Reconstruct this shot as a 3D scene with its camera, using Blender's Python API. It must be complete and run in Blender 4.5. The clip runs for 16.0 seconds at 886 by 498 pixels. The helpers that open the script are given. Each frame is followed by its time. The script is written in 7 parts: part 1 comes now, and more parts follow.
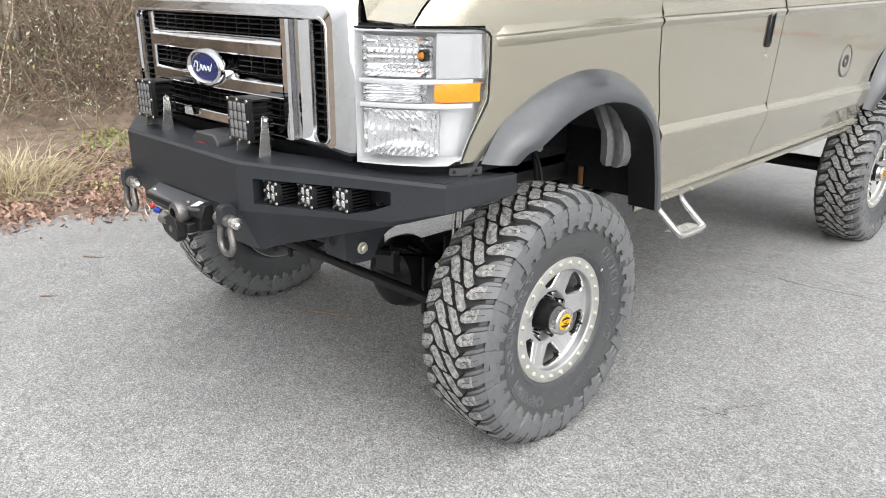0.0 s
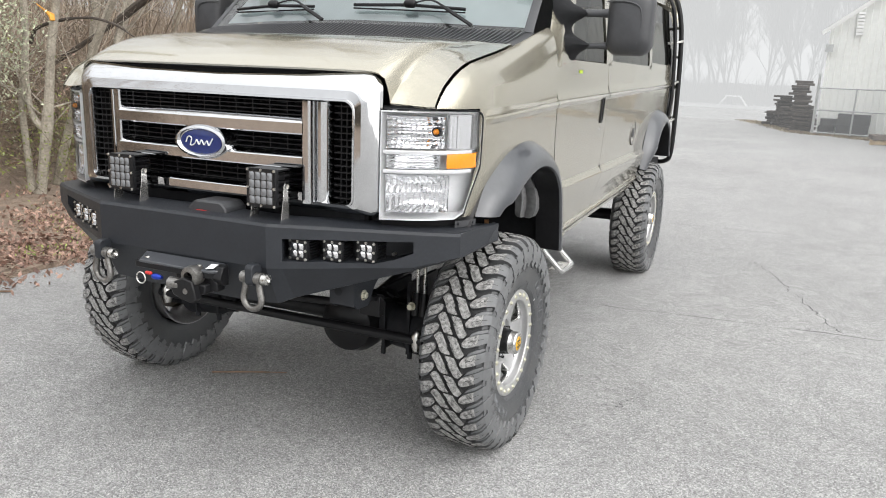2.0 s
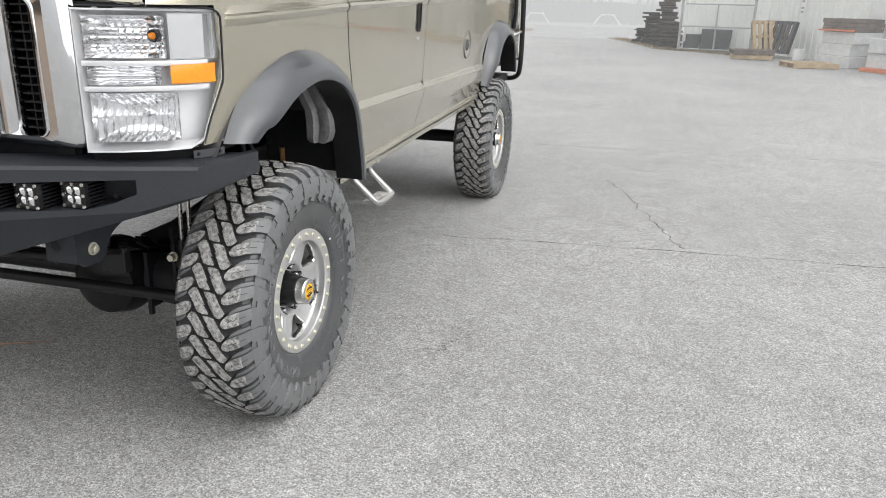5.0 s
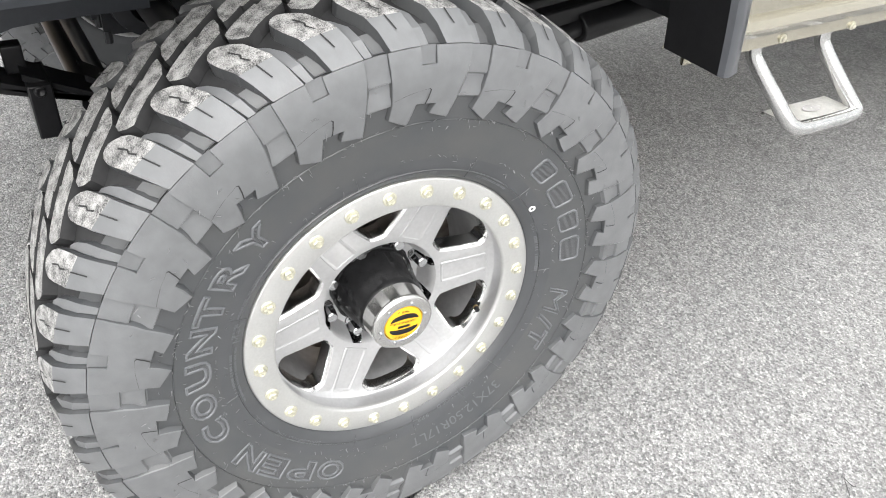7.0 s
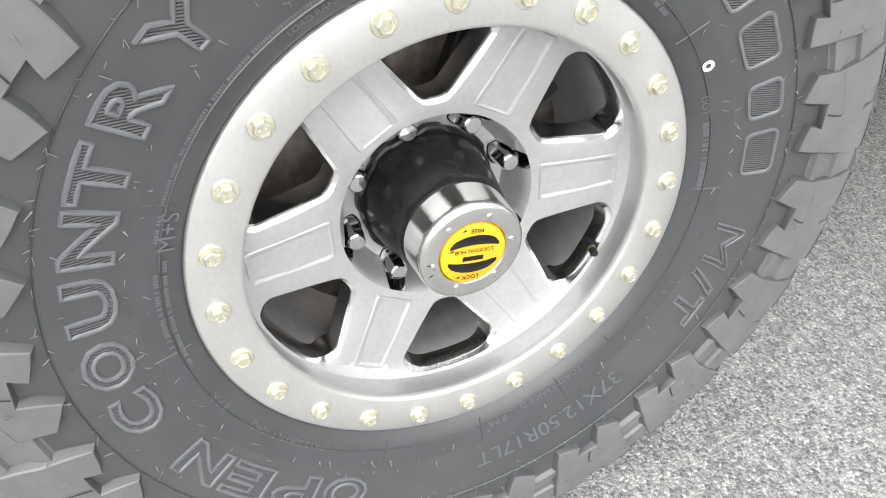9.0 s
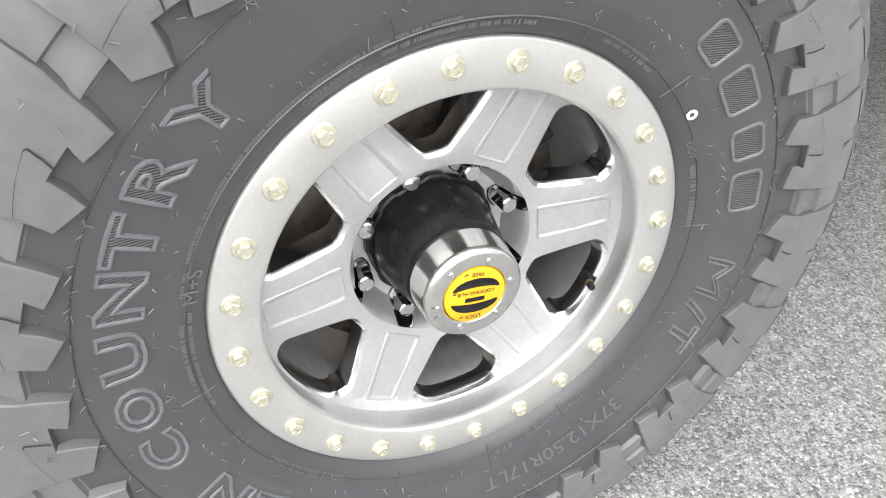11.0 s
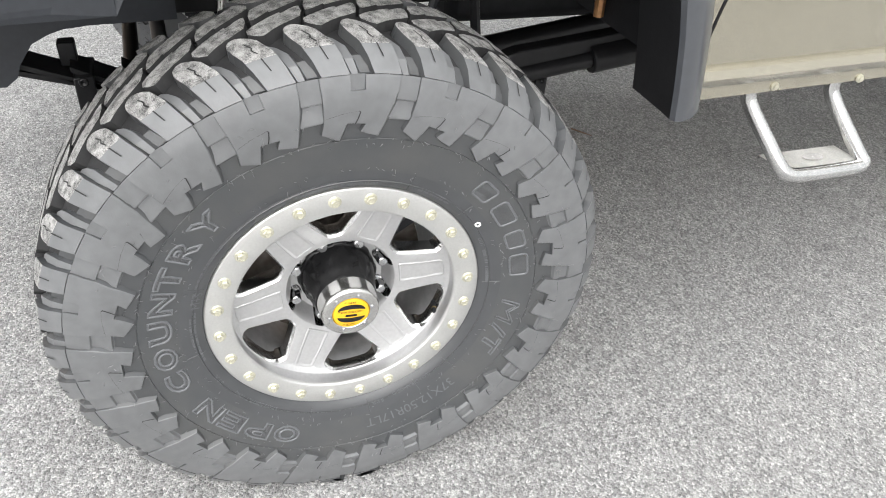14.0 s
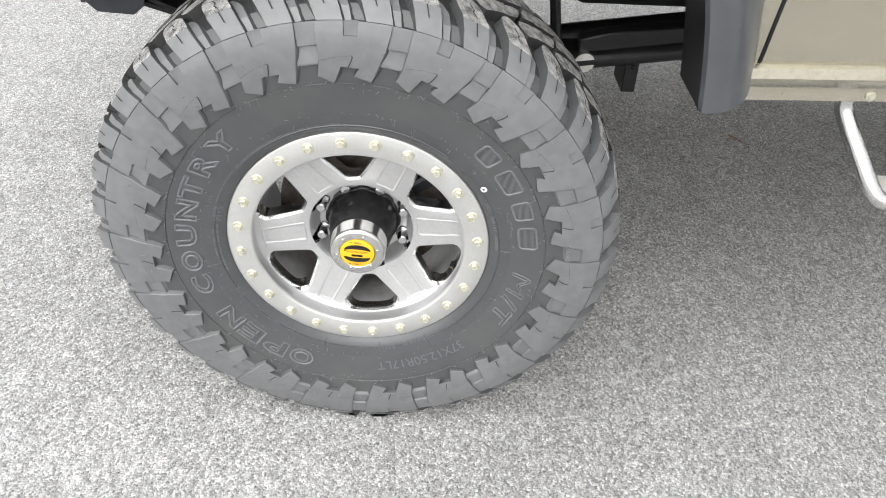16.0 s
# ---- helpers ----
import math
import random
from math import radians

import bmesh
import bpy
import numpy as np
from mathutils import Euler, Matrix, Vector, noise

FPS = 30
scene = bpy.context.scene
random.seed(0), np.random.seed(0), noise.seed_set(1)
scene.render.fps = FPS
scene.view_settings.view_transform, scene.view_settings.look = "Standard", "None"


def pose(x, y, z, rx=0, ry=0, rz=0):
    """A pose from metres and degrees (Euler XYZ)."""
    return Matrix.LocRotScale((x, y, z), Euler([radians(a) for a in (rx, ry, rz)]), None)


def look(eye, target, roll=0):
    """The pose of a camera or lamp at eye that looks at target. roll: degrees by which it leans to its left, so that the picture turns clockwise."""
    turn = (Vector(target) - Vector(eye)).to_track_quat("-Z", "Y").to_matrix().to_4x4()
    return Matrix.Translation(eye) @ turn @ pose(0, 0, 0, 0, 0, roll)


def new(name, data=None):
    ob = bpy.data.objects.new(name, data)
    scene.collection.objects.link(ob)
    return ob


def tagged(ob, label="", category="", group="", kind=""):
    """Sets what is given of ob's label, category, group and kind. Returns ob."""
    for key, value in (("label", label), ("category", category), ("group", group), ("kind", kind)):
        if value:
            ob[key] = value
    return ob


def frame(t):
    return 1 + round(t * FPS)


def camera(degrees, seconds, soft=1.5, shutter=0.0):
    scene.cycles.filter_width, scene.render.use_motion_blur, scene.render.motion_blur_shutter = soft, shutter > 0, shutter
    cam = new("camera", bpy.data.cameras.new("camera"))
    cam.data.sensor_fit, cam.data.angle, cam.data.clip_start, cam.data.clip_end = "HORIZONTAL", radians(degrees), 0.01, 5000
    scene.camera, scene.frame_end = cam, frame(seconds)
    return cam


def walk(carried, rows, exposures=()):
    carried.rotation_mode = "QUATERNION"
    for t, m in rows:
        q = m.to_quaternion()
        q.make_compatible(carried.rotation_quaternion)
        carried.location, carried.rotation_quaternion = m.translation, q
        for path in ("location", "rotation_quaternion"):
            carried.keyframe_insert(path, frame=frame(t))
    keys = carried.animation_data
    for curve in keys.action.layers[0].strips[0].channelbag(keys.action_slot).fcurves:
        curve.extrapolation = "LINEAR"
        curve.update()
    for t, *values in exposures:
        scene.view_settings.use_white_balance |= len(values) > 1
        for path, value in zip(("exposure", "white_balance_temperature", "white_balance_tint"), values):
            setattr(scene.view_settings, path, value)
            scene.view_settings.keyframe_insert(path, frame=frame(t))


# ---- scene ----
# Camera: one lens; rows of seconds, place in metres, then yaw, pitch and roll in degrees.
cam = camera(61.67, 16.0, soft=1.0)
PATH = [
    (0, 1.560, -2.022, 1.574, 45.78, -19.03, 0.65),
    (0.5, 1.273, -1.950, 1.578, 44.95, -18.40, 2.00),
    (1, 1.095, -2.109, 1.548, 36.00, -17.59, 2.33),
    (1.5, 1.026, -2.557, 1.583, 26.28, -15.23, 2.70),
    (2, 1.082, -2.972, 1.611, 24.40, -13.36, 2.28),
    (2.5, 1.051, -3.337, 1.611, 23.57, -12.33, 1.00),
    (3, 1.050, -3.487, 1.635, 23.42, -11.82, 0.14),
    (3.5, 1.054, -3.487, 1.624, 22.71, -12.07, 0.02),
    (4, 1.140, -3.240, 1.578, 20.35, -13.24, 0.69),
    (4.5, 1.304, -2.841, 1.579, 16.47, -15.40, 1.57),
    (4.7, 1.327, -2.663, 1.557, 14.94, -16.80, 1.26),
    (6.8, 0.868, -0.576, 1.274, 49.70, -36.10, 4.90),
    (7, 0.838, -0.411, 1.218, 56.90, -36.60, 5.20),
    (7.5, 0.710, -0.222, 1.028, 62.32, -39.10, 4.83),
    (8, 0.598, -0.213, 0.884, 63.91, -35.45, 3.81),
    (8.5, 0.571, -0.226, 0.861, 64.76, -35.38, 3.48),
    (8.7, 0.574, -0.240, 0.839, 64.83, -36.11, 3.64),
    (10.8, 0.596, -0.258, 0.890, 65.13, -35.48, 2.07),
    (11, 0.599, -0.248, 0.893, 65.99, -35.44, 1.70),
    (11.5, 0.614, -0.244, 0.925, 65.27, -35.67, 1.25),
    (12, 0.639, -0.227, 0.942, 63.82, -36.35, 1.70),
    (12.5, 0.654, -0.238, 0.933, 62.46, -37.46, 2.04),
    (13, 0.663, -0.259, 0.955, 61.28, -38.48, 2.09),
    (13.5, 0.800, -0.267, 1.160, 60.31, -38.35, 3.13),
    (14, 1.035, -0.215, 1.319, 67.92, -37.25, 5.24),
    (14.5, 1.294, -0.219, 1.339, 74.62, -36.34, 3.47),
    (15, 1.461, -0.182, 1.393, 78.26, -35.45, 1.40),
    (15.5, 1.352, -0.052, 1.388, 81.99, -35.52, 0.59),
    (16, 1.154, 0.145, 1.312, 89.47, -38.94, 2.49),
]
walk(cam, [(t, pose(x, y, z, 90 + p, 0, w) @ pose(0, 0, 0, 0, 0, r)) for t, x, y, z, w, p, r in PATH],
     exposures=[(0, 1.13), (0.5, 1.17), (1.2, 1.18), (2, 0.99), (4, 0.91), (4.7, 0.82), (6.8, 1.54), (7.2, 1.58), (8, 1.50), (13, 1.48), (14, 1.38), (14.6, 1.30), (16, 1.35)])

# World: bright, even, misty daylight
world = bpy.data.worlds.new("overcast")
scene.world = world
world.use_nodes = True
wn, wl = world.node_tree.nodes, world.node_tree.links
wn.clear()
sky = wn.new("ShaderNodeTexSky")
sky.sky_type, sky.sun_disc = "NISHITA", False
sky.sun_elevation, sky.sun_rotation = radians(37.5), radians(108)
sky.air_density, sky.dust_density, sky.ozone_density = 1.0, 6.0, 1.0
hsv = wn.new("ShaderNodeHueSaturation")
hsv.inputs["Saturation"].default_value = 0.12
wmix = wn.new("ShaderNodeMix")
wmix.data_type = "RGBA"
wmix.inputs["Factor"].default_value = 0.72
wmix.inputs["B"].default_value = (9.2, 9.35, 9.5, 1)
wbg = wn.new("ShaderNodeBackground")
wbg.inputs["Strength"].default_value = 0.108
wout = wn.new("ShaderNodeOutputWorld")
wl.new(sky.outputs[0], hsv.inputs["Color"])
wl.new(hsv.outputs[0], wmix.inputs["A"])
# an overcast sky is brighter overhead than at the misty horizon
wco, wsep, wrng, wmul = (wn.new("ShaderNode" + k) for k in ("TexCoord", "SeparateXYZ", "MapRange", "Mix"))
wrng.inputs["From Min"].default_value, wrng.inputs["From Max"].default_value = 0.0, 1.0
wrng.inputs["To Min"].default_value, wrng.inputs["To Max"].default_value = 0.62, 1.32
wmul.data_type, wmul.blend_type = "RGBA", "MULTIPLY"
wmul.inputs["Factor"].default_value = 1.0
wl.new(wco.outputs["Generated"], wsep.inputs[0])
wl.new(wsep.outputs["Z"], wrng.inputs[0])
wl.new(wmix.outputs["Result"], wmul.inputs["A"])
wl.new(wrng.outputs[0], wmul.inputs["B"])
wl.new(wmul.outputs["Result"], wbg.inputs["Color"])
wl.new(wbg.outputs[0], wout.inputs[0])
sun = new("sun", bpy.data.lights.new("sun", "SUN"))
sun.data.energy, sun.data.angle, sun.data.color = 1.4, radians(110), (1.0, 0.97, 0.93)
sun.matrix_world = look((9, -3, 7.3), (0, 0, 0))

# ---------------------------------------------------------------- materials


def material(name, base, rough=0.5, metal=0.0, coat=0.0, var=0.0, scale=40.0, bump=0.0, bump_scale=200.0,
             second=None, spread=(0.4, 0.65), trans=0.0, rough_var=0.0, island=0.0, spec=0.5):
    """A surface with two scales of variation: broad stains and fine grain, with relief."""
    m = bpy.data.materials.new(name)
    m.use_nodes = True
    n, l = m.node_tree.nodes, m.node_tree.links
    p = n["Principled BSDF"]
    p.inputs["Roughness"].default_value = rough
    p.inputs["Metallic"].default_value = metal
    p.inputs["Coat Weight"].default_value = coat
    p.inputs["Specular IOR Level"].default_value = spec
    p.inputs["Coat Roughness"].default_value = 0.05
    p.inputs["Transmission Weight"].default_value = trans
    p.inputs["Base Color"].default_value = (*base, 1)
    co = n.new("ShaderNodeTexCoord")
    if var or second:
        big, fine = n.new("ShaderNodeTexNoise"), n.new("ShaderNodeTexNoise")
        big.inputs["Scale"].default_value, fine.inputs["Scale"].default_value = scale / 9, scale
        big.inputs["Detail"].default_value = fine.inputs["Detail"].default_value = 4
        for t in (big, fine):
            l.new(co.outputs["Object"], t.inputs["Vector"])
        add = n.new("ShaderNodeMath")
        add.operation = "ADD"
        half = n.new("ShaderNodeMath")
        half.operation, half.inputs[1].default_value = "MULTIPLY", 0.5
        l.new(big.outputs[0], add.inputs[0])
        l.new(fine.outputs[0], add.inputs[1])
        l.new(add.outputs[0], half.inputs[0])
        ramp = n.new("ShaderNodeValToRGB")
        e = ramp.color_ramp.elements
        e[0].position, e[1].position = spread
        lo = second or tuple(c * (1 - var) for c in base)
        hi = base if second else tuple(min(1, c * (1 + var)) for c in base)
        e[0].color, e[1].color = (*lo, 1), (*hi, 1)
        l.new(half.outputs[0], ramp.inputs[0])
        colour = ramp.outputs[0]
        if island:
            geo, hs, rng = n.new("ShaderNodeNewGeometry"), n.new("ShaderNodeHueSaturation"), n.new("ShaderNodeMapRange")
            rng.inputs["To Min"].default_value, rng.inputs["To Max"].default_value = 1 - island, 1 + island
            l.new(geo.outputs["Random Per Island"], rng.inputs[0])
            l.new(rng.outputs[0], hs.inputs["Value"])
            l.new(colour, hs.inputs["Color"])
            colour = hs.outputs[0]
        l.new(colour, p.inputs["Base Color"])
        if rough_var:
            rr = n.new("ShaderNodeMapRange")
            rr.inputs["To Min"].default_value, rr.inputs["To Max"].default_value = rough - rough_var, rough + rough_var
            l.new(half.outputs[0], rr.inputs[0])
            l.new(rr.outputs[0], p.inputs["Roughness"])
    if bump:
        bn, b = n.new("ShaderNodeTexNoise"), n.new("ShaderNodeBump")
        bn.inputs["Scale"].default_value, bn.inputs["Detail"].default_value = bump_scale, 3
        b.inputs["Strength"].default_value, b.inputs["Distance"].default_value = bump, 0.004
        l.new(co.outputs["Object"], bn.inputs["Vector"])
        l.new(bn.outputs[0], b.inputs["Height"])
        l.new(b.outputs[0], p.inputs["Normal"])
    return m


PAINT = material("champagne_paint", (0.385, 0.360, 0.288), 0.24, 0.70, 1.0, var=0.05, scale=900, bump=0.02, bump_scale=900)
CHROME = material("chrome", (0.60, 0.605, 0.615), 0.05, 1.0, var=0.03, scale=30, rough_var=0.02)
STEEL = material("brushed_steel", (0.62, 0.61, 0.58), 0.28, 1.0, var=0.1, scale=120, rough_var=0.06)
ALLOY = material("cast_aluminium", (0.50, 0.50, 0.505), 0.46, 0.72, var=0.06, scale=160, rough_var=0.07, bump=0.03, bump_scale=500)
ALLOY_RING = material("ring_aluminium", (0.55, 0.55, 0.54), 0.44, 0.80, var=0.05, scale=260, rough_var=0.06, bump=0.035, bump_scale=900)
ZINC = material("yellow_zinc", (0.54, 0.525, 0.43), 0.36, 0.6, var=0.15, scale=300)
POWDER = material("black_powder_coat", (0.0200, 0.0222, 0.0268), 0.46, 0.0, var=0.12, scale=90, bump=0.10, bump_scale=1400, spec=.35)
BLACK = material("black_paint", (0.010, 0.010, 0.011), 0.35, 0.0, var=0.2, scale=60, bump=0.03, spec=.25)
PLASTIC = material("grey_black_plastic", (0.040, 0.041, 0.045), 0.42, 0.0, var=0.1, scale=50, bump=0.05, bump_scale=1200)
FLARE = material("flare_plastic", (0.046, 0.049, 0.056), 0.30, 0.0, 0.55, var=0.1, scale=40, bump=0.03, bump_scale=900)
DARK = material("under_body", (0.013, 0.0135, 0.016), 0.55, 0.0, var=0.3, scale=30, bump=0.1, spec=.25)
LINER = material("wheel_liner", (0.035, 0.035, 0.038), 0.6, 0.0, var=0.3, scale=25, bump=0.1)
RUBBER = material("tyre_rubber", (0.118, 0.121, 0.125), 0.39, 0.0, var=0.12, scale=45, bump=0.05, bump_scale=350, rough_var=0.05)
# Sidewall's own rubber; on lug and plate walls its darkness stands in for shade.
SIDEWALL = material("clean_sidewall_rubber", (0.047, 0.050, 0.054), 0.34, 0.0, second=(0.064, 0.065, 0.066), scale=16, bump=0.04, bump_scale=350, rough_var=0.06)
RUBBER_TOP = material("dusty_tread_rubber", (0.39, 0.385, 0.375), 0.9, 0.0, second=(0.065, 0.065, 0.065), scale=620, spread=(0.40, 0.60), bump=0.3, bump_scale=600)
# Near-black colour that puts the shade of the deep grooves into the rubber.
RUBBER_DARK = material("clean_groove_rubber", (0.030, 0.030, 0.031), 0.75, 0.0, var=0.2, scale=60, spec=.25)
LETTER = material("raised_rubber", (0.108, 0.112, 0.119), 0.38, 0.0, var=0.1, scale=200, bump=0.08, bump_scale=1500)
BLUE = material("blue_enamel", (0.008, 0.022, 0.13), 0.2, 0.1, 0.6, var=0.1, scale=80)
AMBER = material("amber_lens", (0.80, 0.26, 0.008), 0.15, 0.0, 0.6, var=0.12, scale=120)
REFLECTOR = material("lamp_reflector", (0.85, 0.85, 0.86), 0.10, 1.0, var=0.05, scale=60)
LAMP_SHELL = material("lamp_shell", (0.84, 0.85, 0.86), 0.28, 0.25, 0.5, var=0.05, scale=60)
LAMP_BRIGHT = material("fluted_reflector", (0.88, 0.89, 0.90), 0.07, 0.9, var=0.04, scale=60)
YELLOW = material("yellow_dial", (0.72, 0.40, 0.01), 0.35, 0.0, 0.3, var=0.06, scale=200)
RED = material("red_plastic", (0.50, 0.025, 0.02), 0.4, 0.0, var=0.1, scale=100)
BLUE_STRAP = material("blue_anodised", (0.02, 0.05, 0.40), 0.3, 0.6, var=0.1, scale=100)
COPPER = material("raw_copper", (0.42, 0.22, 0.10), 0.4, 0.6, var=0.2, scale=100)
BRAKE = material("rusty_brake_iron", (0.16, 0.145, 0.13), 0.5, 0.6, second=(0.06, 0.045, 0.035), scale=60)
WHITE_PAINT = material("white_paint", (0.78, 0.78, 0.77), 0.5, var=0.04, scale=60)
LIME = material("lime_tag", (0.45, 0.62, 0.02), 0.5, var=0.1, scale=100)


def glass(name, tint, rough=0.02, ior=1.5):
    """Thin clear sheet: mostly lets light pass, with a real reflection."""
    m = bpy.data.materials.new(name)
    m.use_nodes = True
    n, l = m.node_tree.nodes, m.node_tree.links
    n.clear()
    out, mix, tr, gl, fr = (n.new("ShaderNode" + k) for k in ("OutputMaterial", "MixShader", "BsdfTransparent", "BsdfGlossy", "Fresnel"))
    tr.inputs[0].default_value = (*tint, 1)
    gl.inputs["Roughness"].default_value = rough
    fr.inputs["IOR"].default_value = ior
    l.new(fr.outputs[0], mix.inputs[0])
    l.new(tr.outputs[0], mix.inputs[1])
    l.new(gl.outputs[0], mix.inputs[2])
    l.new(mix.outputs[0], out.inputs[0])
    return m


BARREL = material("dull_cast_barrel", (0.46, 0.46, 0.465), 0.34, 0.8, var=0.15, scale=60, rough_var=0.08)
MACHINED = material("machined_aluminium", (0.70, 0.70, 0.695), 0.22, 1.0, var=0.05, scale=160, rough_var=0.06)
SLOT_STEEL = material("polished_slot_steel", (0.50, 0.50, 0.50), 0.16, 1.0, var=0.1, scale=200, rough_var=0.05)
BEAD_RUBBER = material("glossy_bead_rubber", (0.053, 0.055, 0.059), 0.34, 0.0, var=0.12, scale=20, bump=0.03, bump_scale=350)
HUB_SLEEVE = material("black_hub_sleeve", (0.008, 0.008, 0.0085), 0.22, 0.0, second=(0.014, 0.014, 0.0145), scale=90, bump=0.16, bump_scale=170, rough_var=0.08, spec=.22)
CAP_STEEL = material("polished_cap_steel", (0.66, 0.655, 0.64), 0.17, 1.0, var=0.05, scale=150, rough_var=0.05)
BRASS = material("dull_brass", (0.30, 0.22, 0.10), 0.45, 0.7, var=0.2, scale=300)
HAIR = material("moulding_hair_rubber", (0.16, 0.16, 0.165), 0.5)


def ribbed_rubber():
    """Letter fields with fine moulded ribs."""
    m = material("ribbed_letter_field", (0.060, 0.062, 0.066), 0.55, 0.0, var=0.1, scale=200)
    n, l = m.node_tree.nodes, m.node_tree.links
    co, wave, b = n.new("ShaderNodeTexCoord"), n.new("ShaderNodeTexWave"), n.new("ShaderNodeBump")
    wave.wave_type, wave.bands_direction = "BANDS", "Z"
    wave.inputs["Scale"].default_value = 140
    b.inputs["Strength"].default_value, b.inputs["Distance"].default_value = 0.9, 0.0012
    l.new(co.outputs["Object"], wave.inputs["Vector"])
    l.new(wave.outputs["Fac"], b.inputs["Height"])
    l.new(b.outputs[0], n["Principled BSDF"].inputs["Normal"])
    return m


LETTER_FIELD = ribbed_rubber()


LENS = glass("clear_lens", (0.93, 0.93, 0.94))
WINDOW = glass("tinted_window", (0.30, 0.33, 0.33))

# ---------------------------------------------------------------- mesh helpers


class Shape:
    """Collects vertices and faces for one mesh."""

    def __init__(self):
        self.v, self.f, self.m = [], [], []

    def add(self, verts, faces, mi=0):
        o = len(self.v)
        self.v += [tuple(p) for p in verts]
        self.f += [[i + o for i in f] for f in faces]
        self.m += [mi] * len(faces)
        return self

    def grid(self, rows, mi=0, close=False, flip=False):
        n, k = len(rows), len(rows[0])
        faces = []
        for i in range(n - 1):
            for j in range(k if close else k - 1):
                q = [i * k + j, i * k + (j + 1) % k, (i + 1) * k + (j + 1) % k, (i + 1) * k + j]
                faces.append(q[::-1] if flip else q)
        return self.add([p for r in rows for p in r], faces, mi)

    def box(self, x0, x1, y0, y1, z0, z1, m=None, mi=0):
        v = [Vector((x, y, z)) for x in (x0, x1) for y in (y0, y1) for z in (z0, z1)]
        if m:
            v = [m @ p for p in v]
        return self.add(v, [[0, 1, 3, 2], [4, 6, 7, 5], [0, 4, 5, 1], [2, 3, 7, 6], [0, 2, 6, 4], [1, 5, 7, 3]], mi)

    def tube(self, path, r, sides=8, mi=0, caps=True, flat=1.0):
        """A round bar along path; r is one radius or one a point."""
        path = [Vector(p) for p in path]
        n = len(path)
        rs = r if isinstance(r, (list, tuple)) else [r] * n
        rows, side = [], None
        for i, p in enumerate(path):
            d = (path[min(i + 1, n - 1)] - path[max(i - 1, 0)]).normalized()
            if side is None:
                side = d.orthogonal().normalized()
            side = (side - d * side.dot(d)).normalized()
            up = d.cross(side)
            rows.append([p + rs[i] * (math.cos(a) * side + flat * math.sin(a) * up) for a in (2 * math.pi * k / sides for k in range(sides))])
        self.grid(rows, mi, close=True)
        if caps:
            o = len(self.v)
            self.f += [[o - sides + k for k in range(sides)], [o - n * sides + k for k in reversed(range(sides))]]
            self.m += [mi, mi]
        return self

    def lathe(self, profile, sides=48, axis="x", centre=(0, 0, 0), mi=0, start=0.0, end=360.0):
        """profile: (along, radius)."""
        rows = []
        whole = end - start >= 360
        k = sides if whole else sides + 1
        for a, r in profile:
            row = []
            for i in range(k):
                t = radians(start + (end - start) * i / sides)
                c, s = r * math.cos(t), r * math.sin(t)
                p = {"x": (a, s, c), "y": (s, a, c), "z": (c, s, a)}[axis]
                row.append([p[j] + centre[j] for j in range(3)])
            rows.append(row)
        return self.grid(rows, mi, close=whole)

    def prism(self, outline, lo, hi, axis="x", mi=0, m=None):
        """A flat plate: outline of (a, b) pairs, from lo to hi along axis."""
        k = len(outline)
        put = {"x": lambda a, b, t: (t, a, b), "y": lambda a, b, t: (a, t, b), "z": lambda a, b, t: (a, b, t)}[axis]
        v = [Vector(put(a, b, lo)) for a, b in outline] + [Vector(put(a, b, hi)) for a, b in outline]
        if m:
            v = [m @ p for p in v]
        f = [list(range(k))[::-1], list(range(k, 2 * k))] + [[i, (i + 1) % k, k + (i + 1) % k, k + i] for i in range(k)]
        return self.add(v, f, mi)

    def mirrored(self):
        s = Shape()
        s.v, s.f, s.m = [(-x, y, z) for x, y, z in self.v], [f[::-1] for f in self.f], list(self.m)
        return s


def mesh_of(name, shape, mats, sharp=38, smooth=True):
    me = bpy.data.meshes.new(name)
    me.from_pydata([tuple(p) for p in shape.v], [], shape.f)
    for m in mats if isinstance(mats, (list, tuple)) else [mats]:
        me.materials.append(m)
    me.polygons.foreach_set("material_index", shape.m)
    bm = bmesh.new()
    bm.from_mesh(me)
    bmesh.ops.recalc_face_normals(bm, faces=bm.faces)
    bm.to_mesh(me)
    bm.free()
    if smooth:
        me.shade_smooth()
        me.set_sharp_from_angle(angle=radians(sharp))
    me.update()
    return me


def part(name, shape, mats, parent=None, label="", bevel=0.0, at=None, sharp=38, smooth=True):
    """One mesh object under a thing or a part."""
    ob = new(name, mesh_of(name, shape, mats, sharp, smooth))
    ob.parent = parent
    if at is not None:
        ob.matrix_basis = at
    if bevel:
        b = ob.modifiers.new("edge", "BEVEL")
        b.width, b.segments, b.limit_method, b.angle_limit = bevel, 2, "ANGLE", radians(35)
    if label:
        ob["label"] = label
    return ob


def outward(ob, way):
    """Turns a sheet's faces to look along way."""
    total = sum((p.normal * p.area for p in ob.data.polygons), Vector())
    if total.dot(Vector(way)) < 0:
        ob.data.flip_normals()
    return ob


def again(ob, parent, at):
    """A repeat of a part, on the same mesh."""
    o = new(ob.name.split(".")[0], ob.data)
    o.parent, o.matrix_basis = parent, at
    for k in ob.modifiers:
        if k.type == "BEVEL":
            b = o.modifiers.new("edge", "BEVEL")
            b.width, b.segments, b.limit_method, b.angle_limit = k.width, 2, "ANGLE", k.angle_limit
    return tagged(o, label=ob.get("label", ""), kind=ob.get("kind", ""))


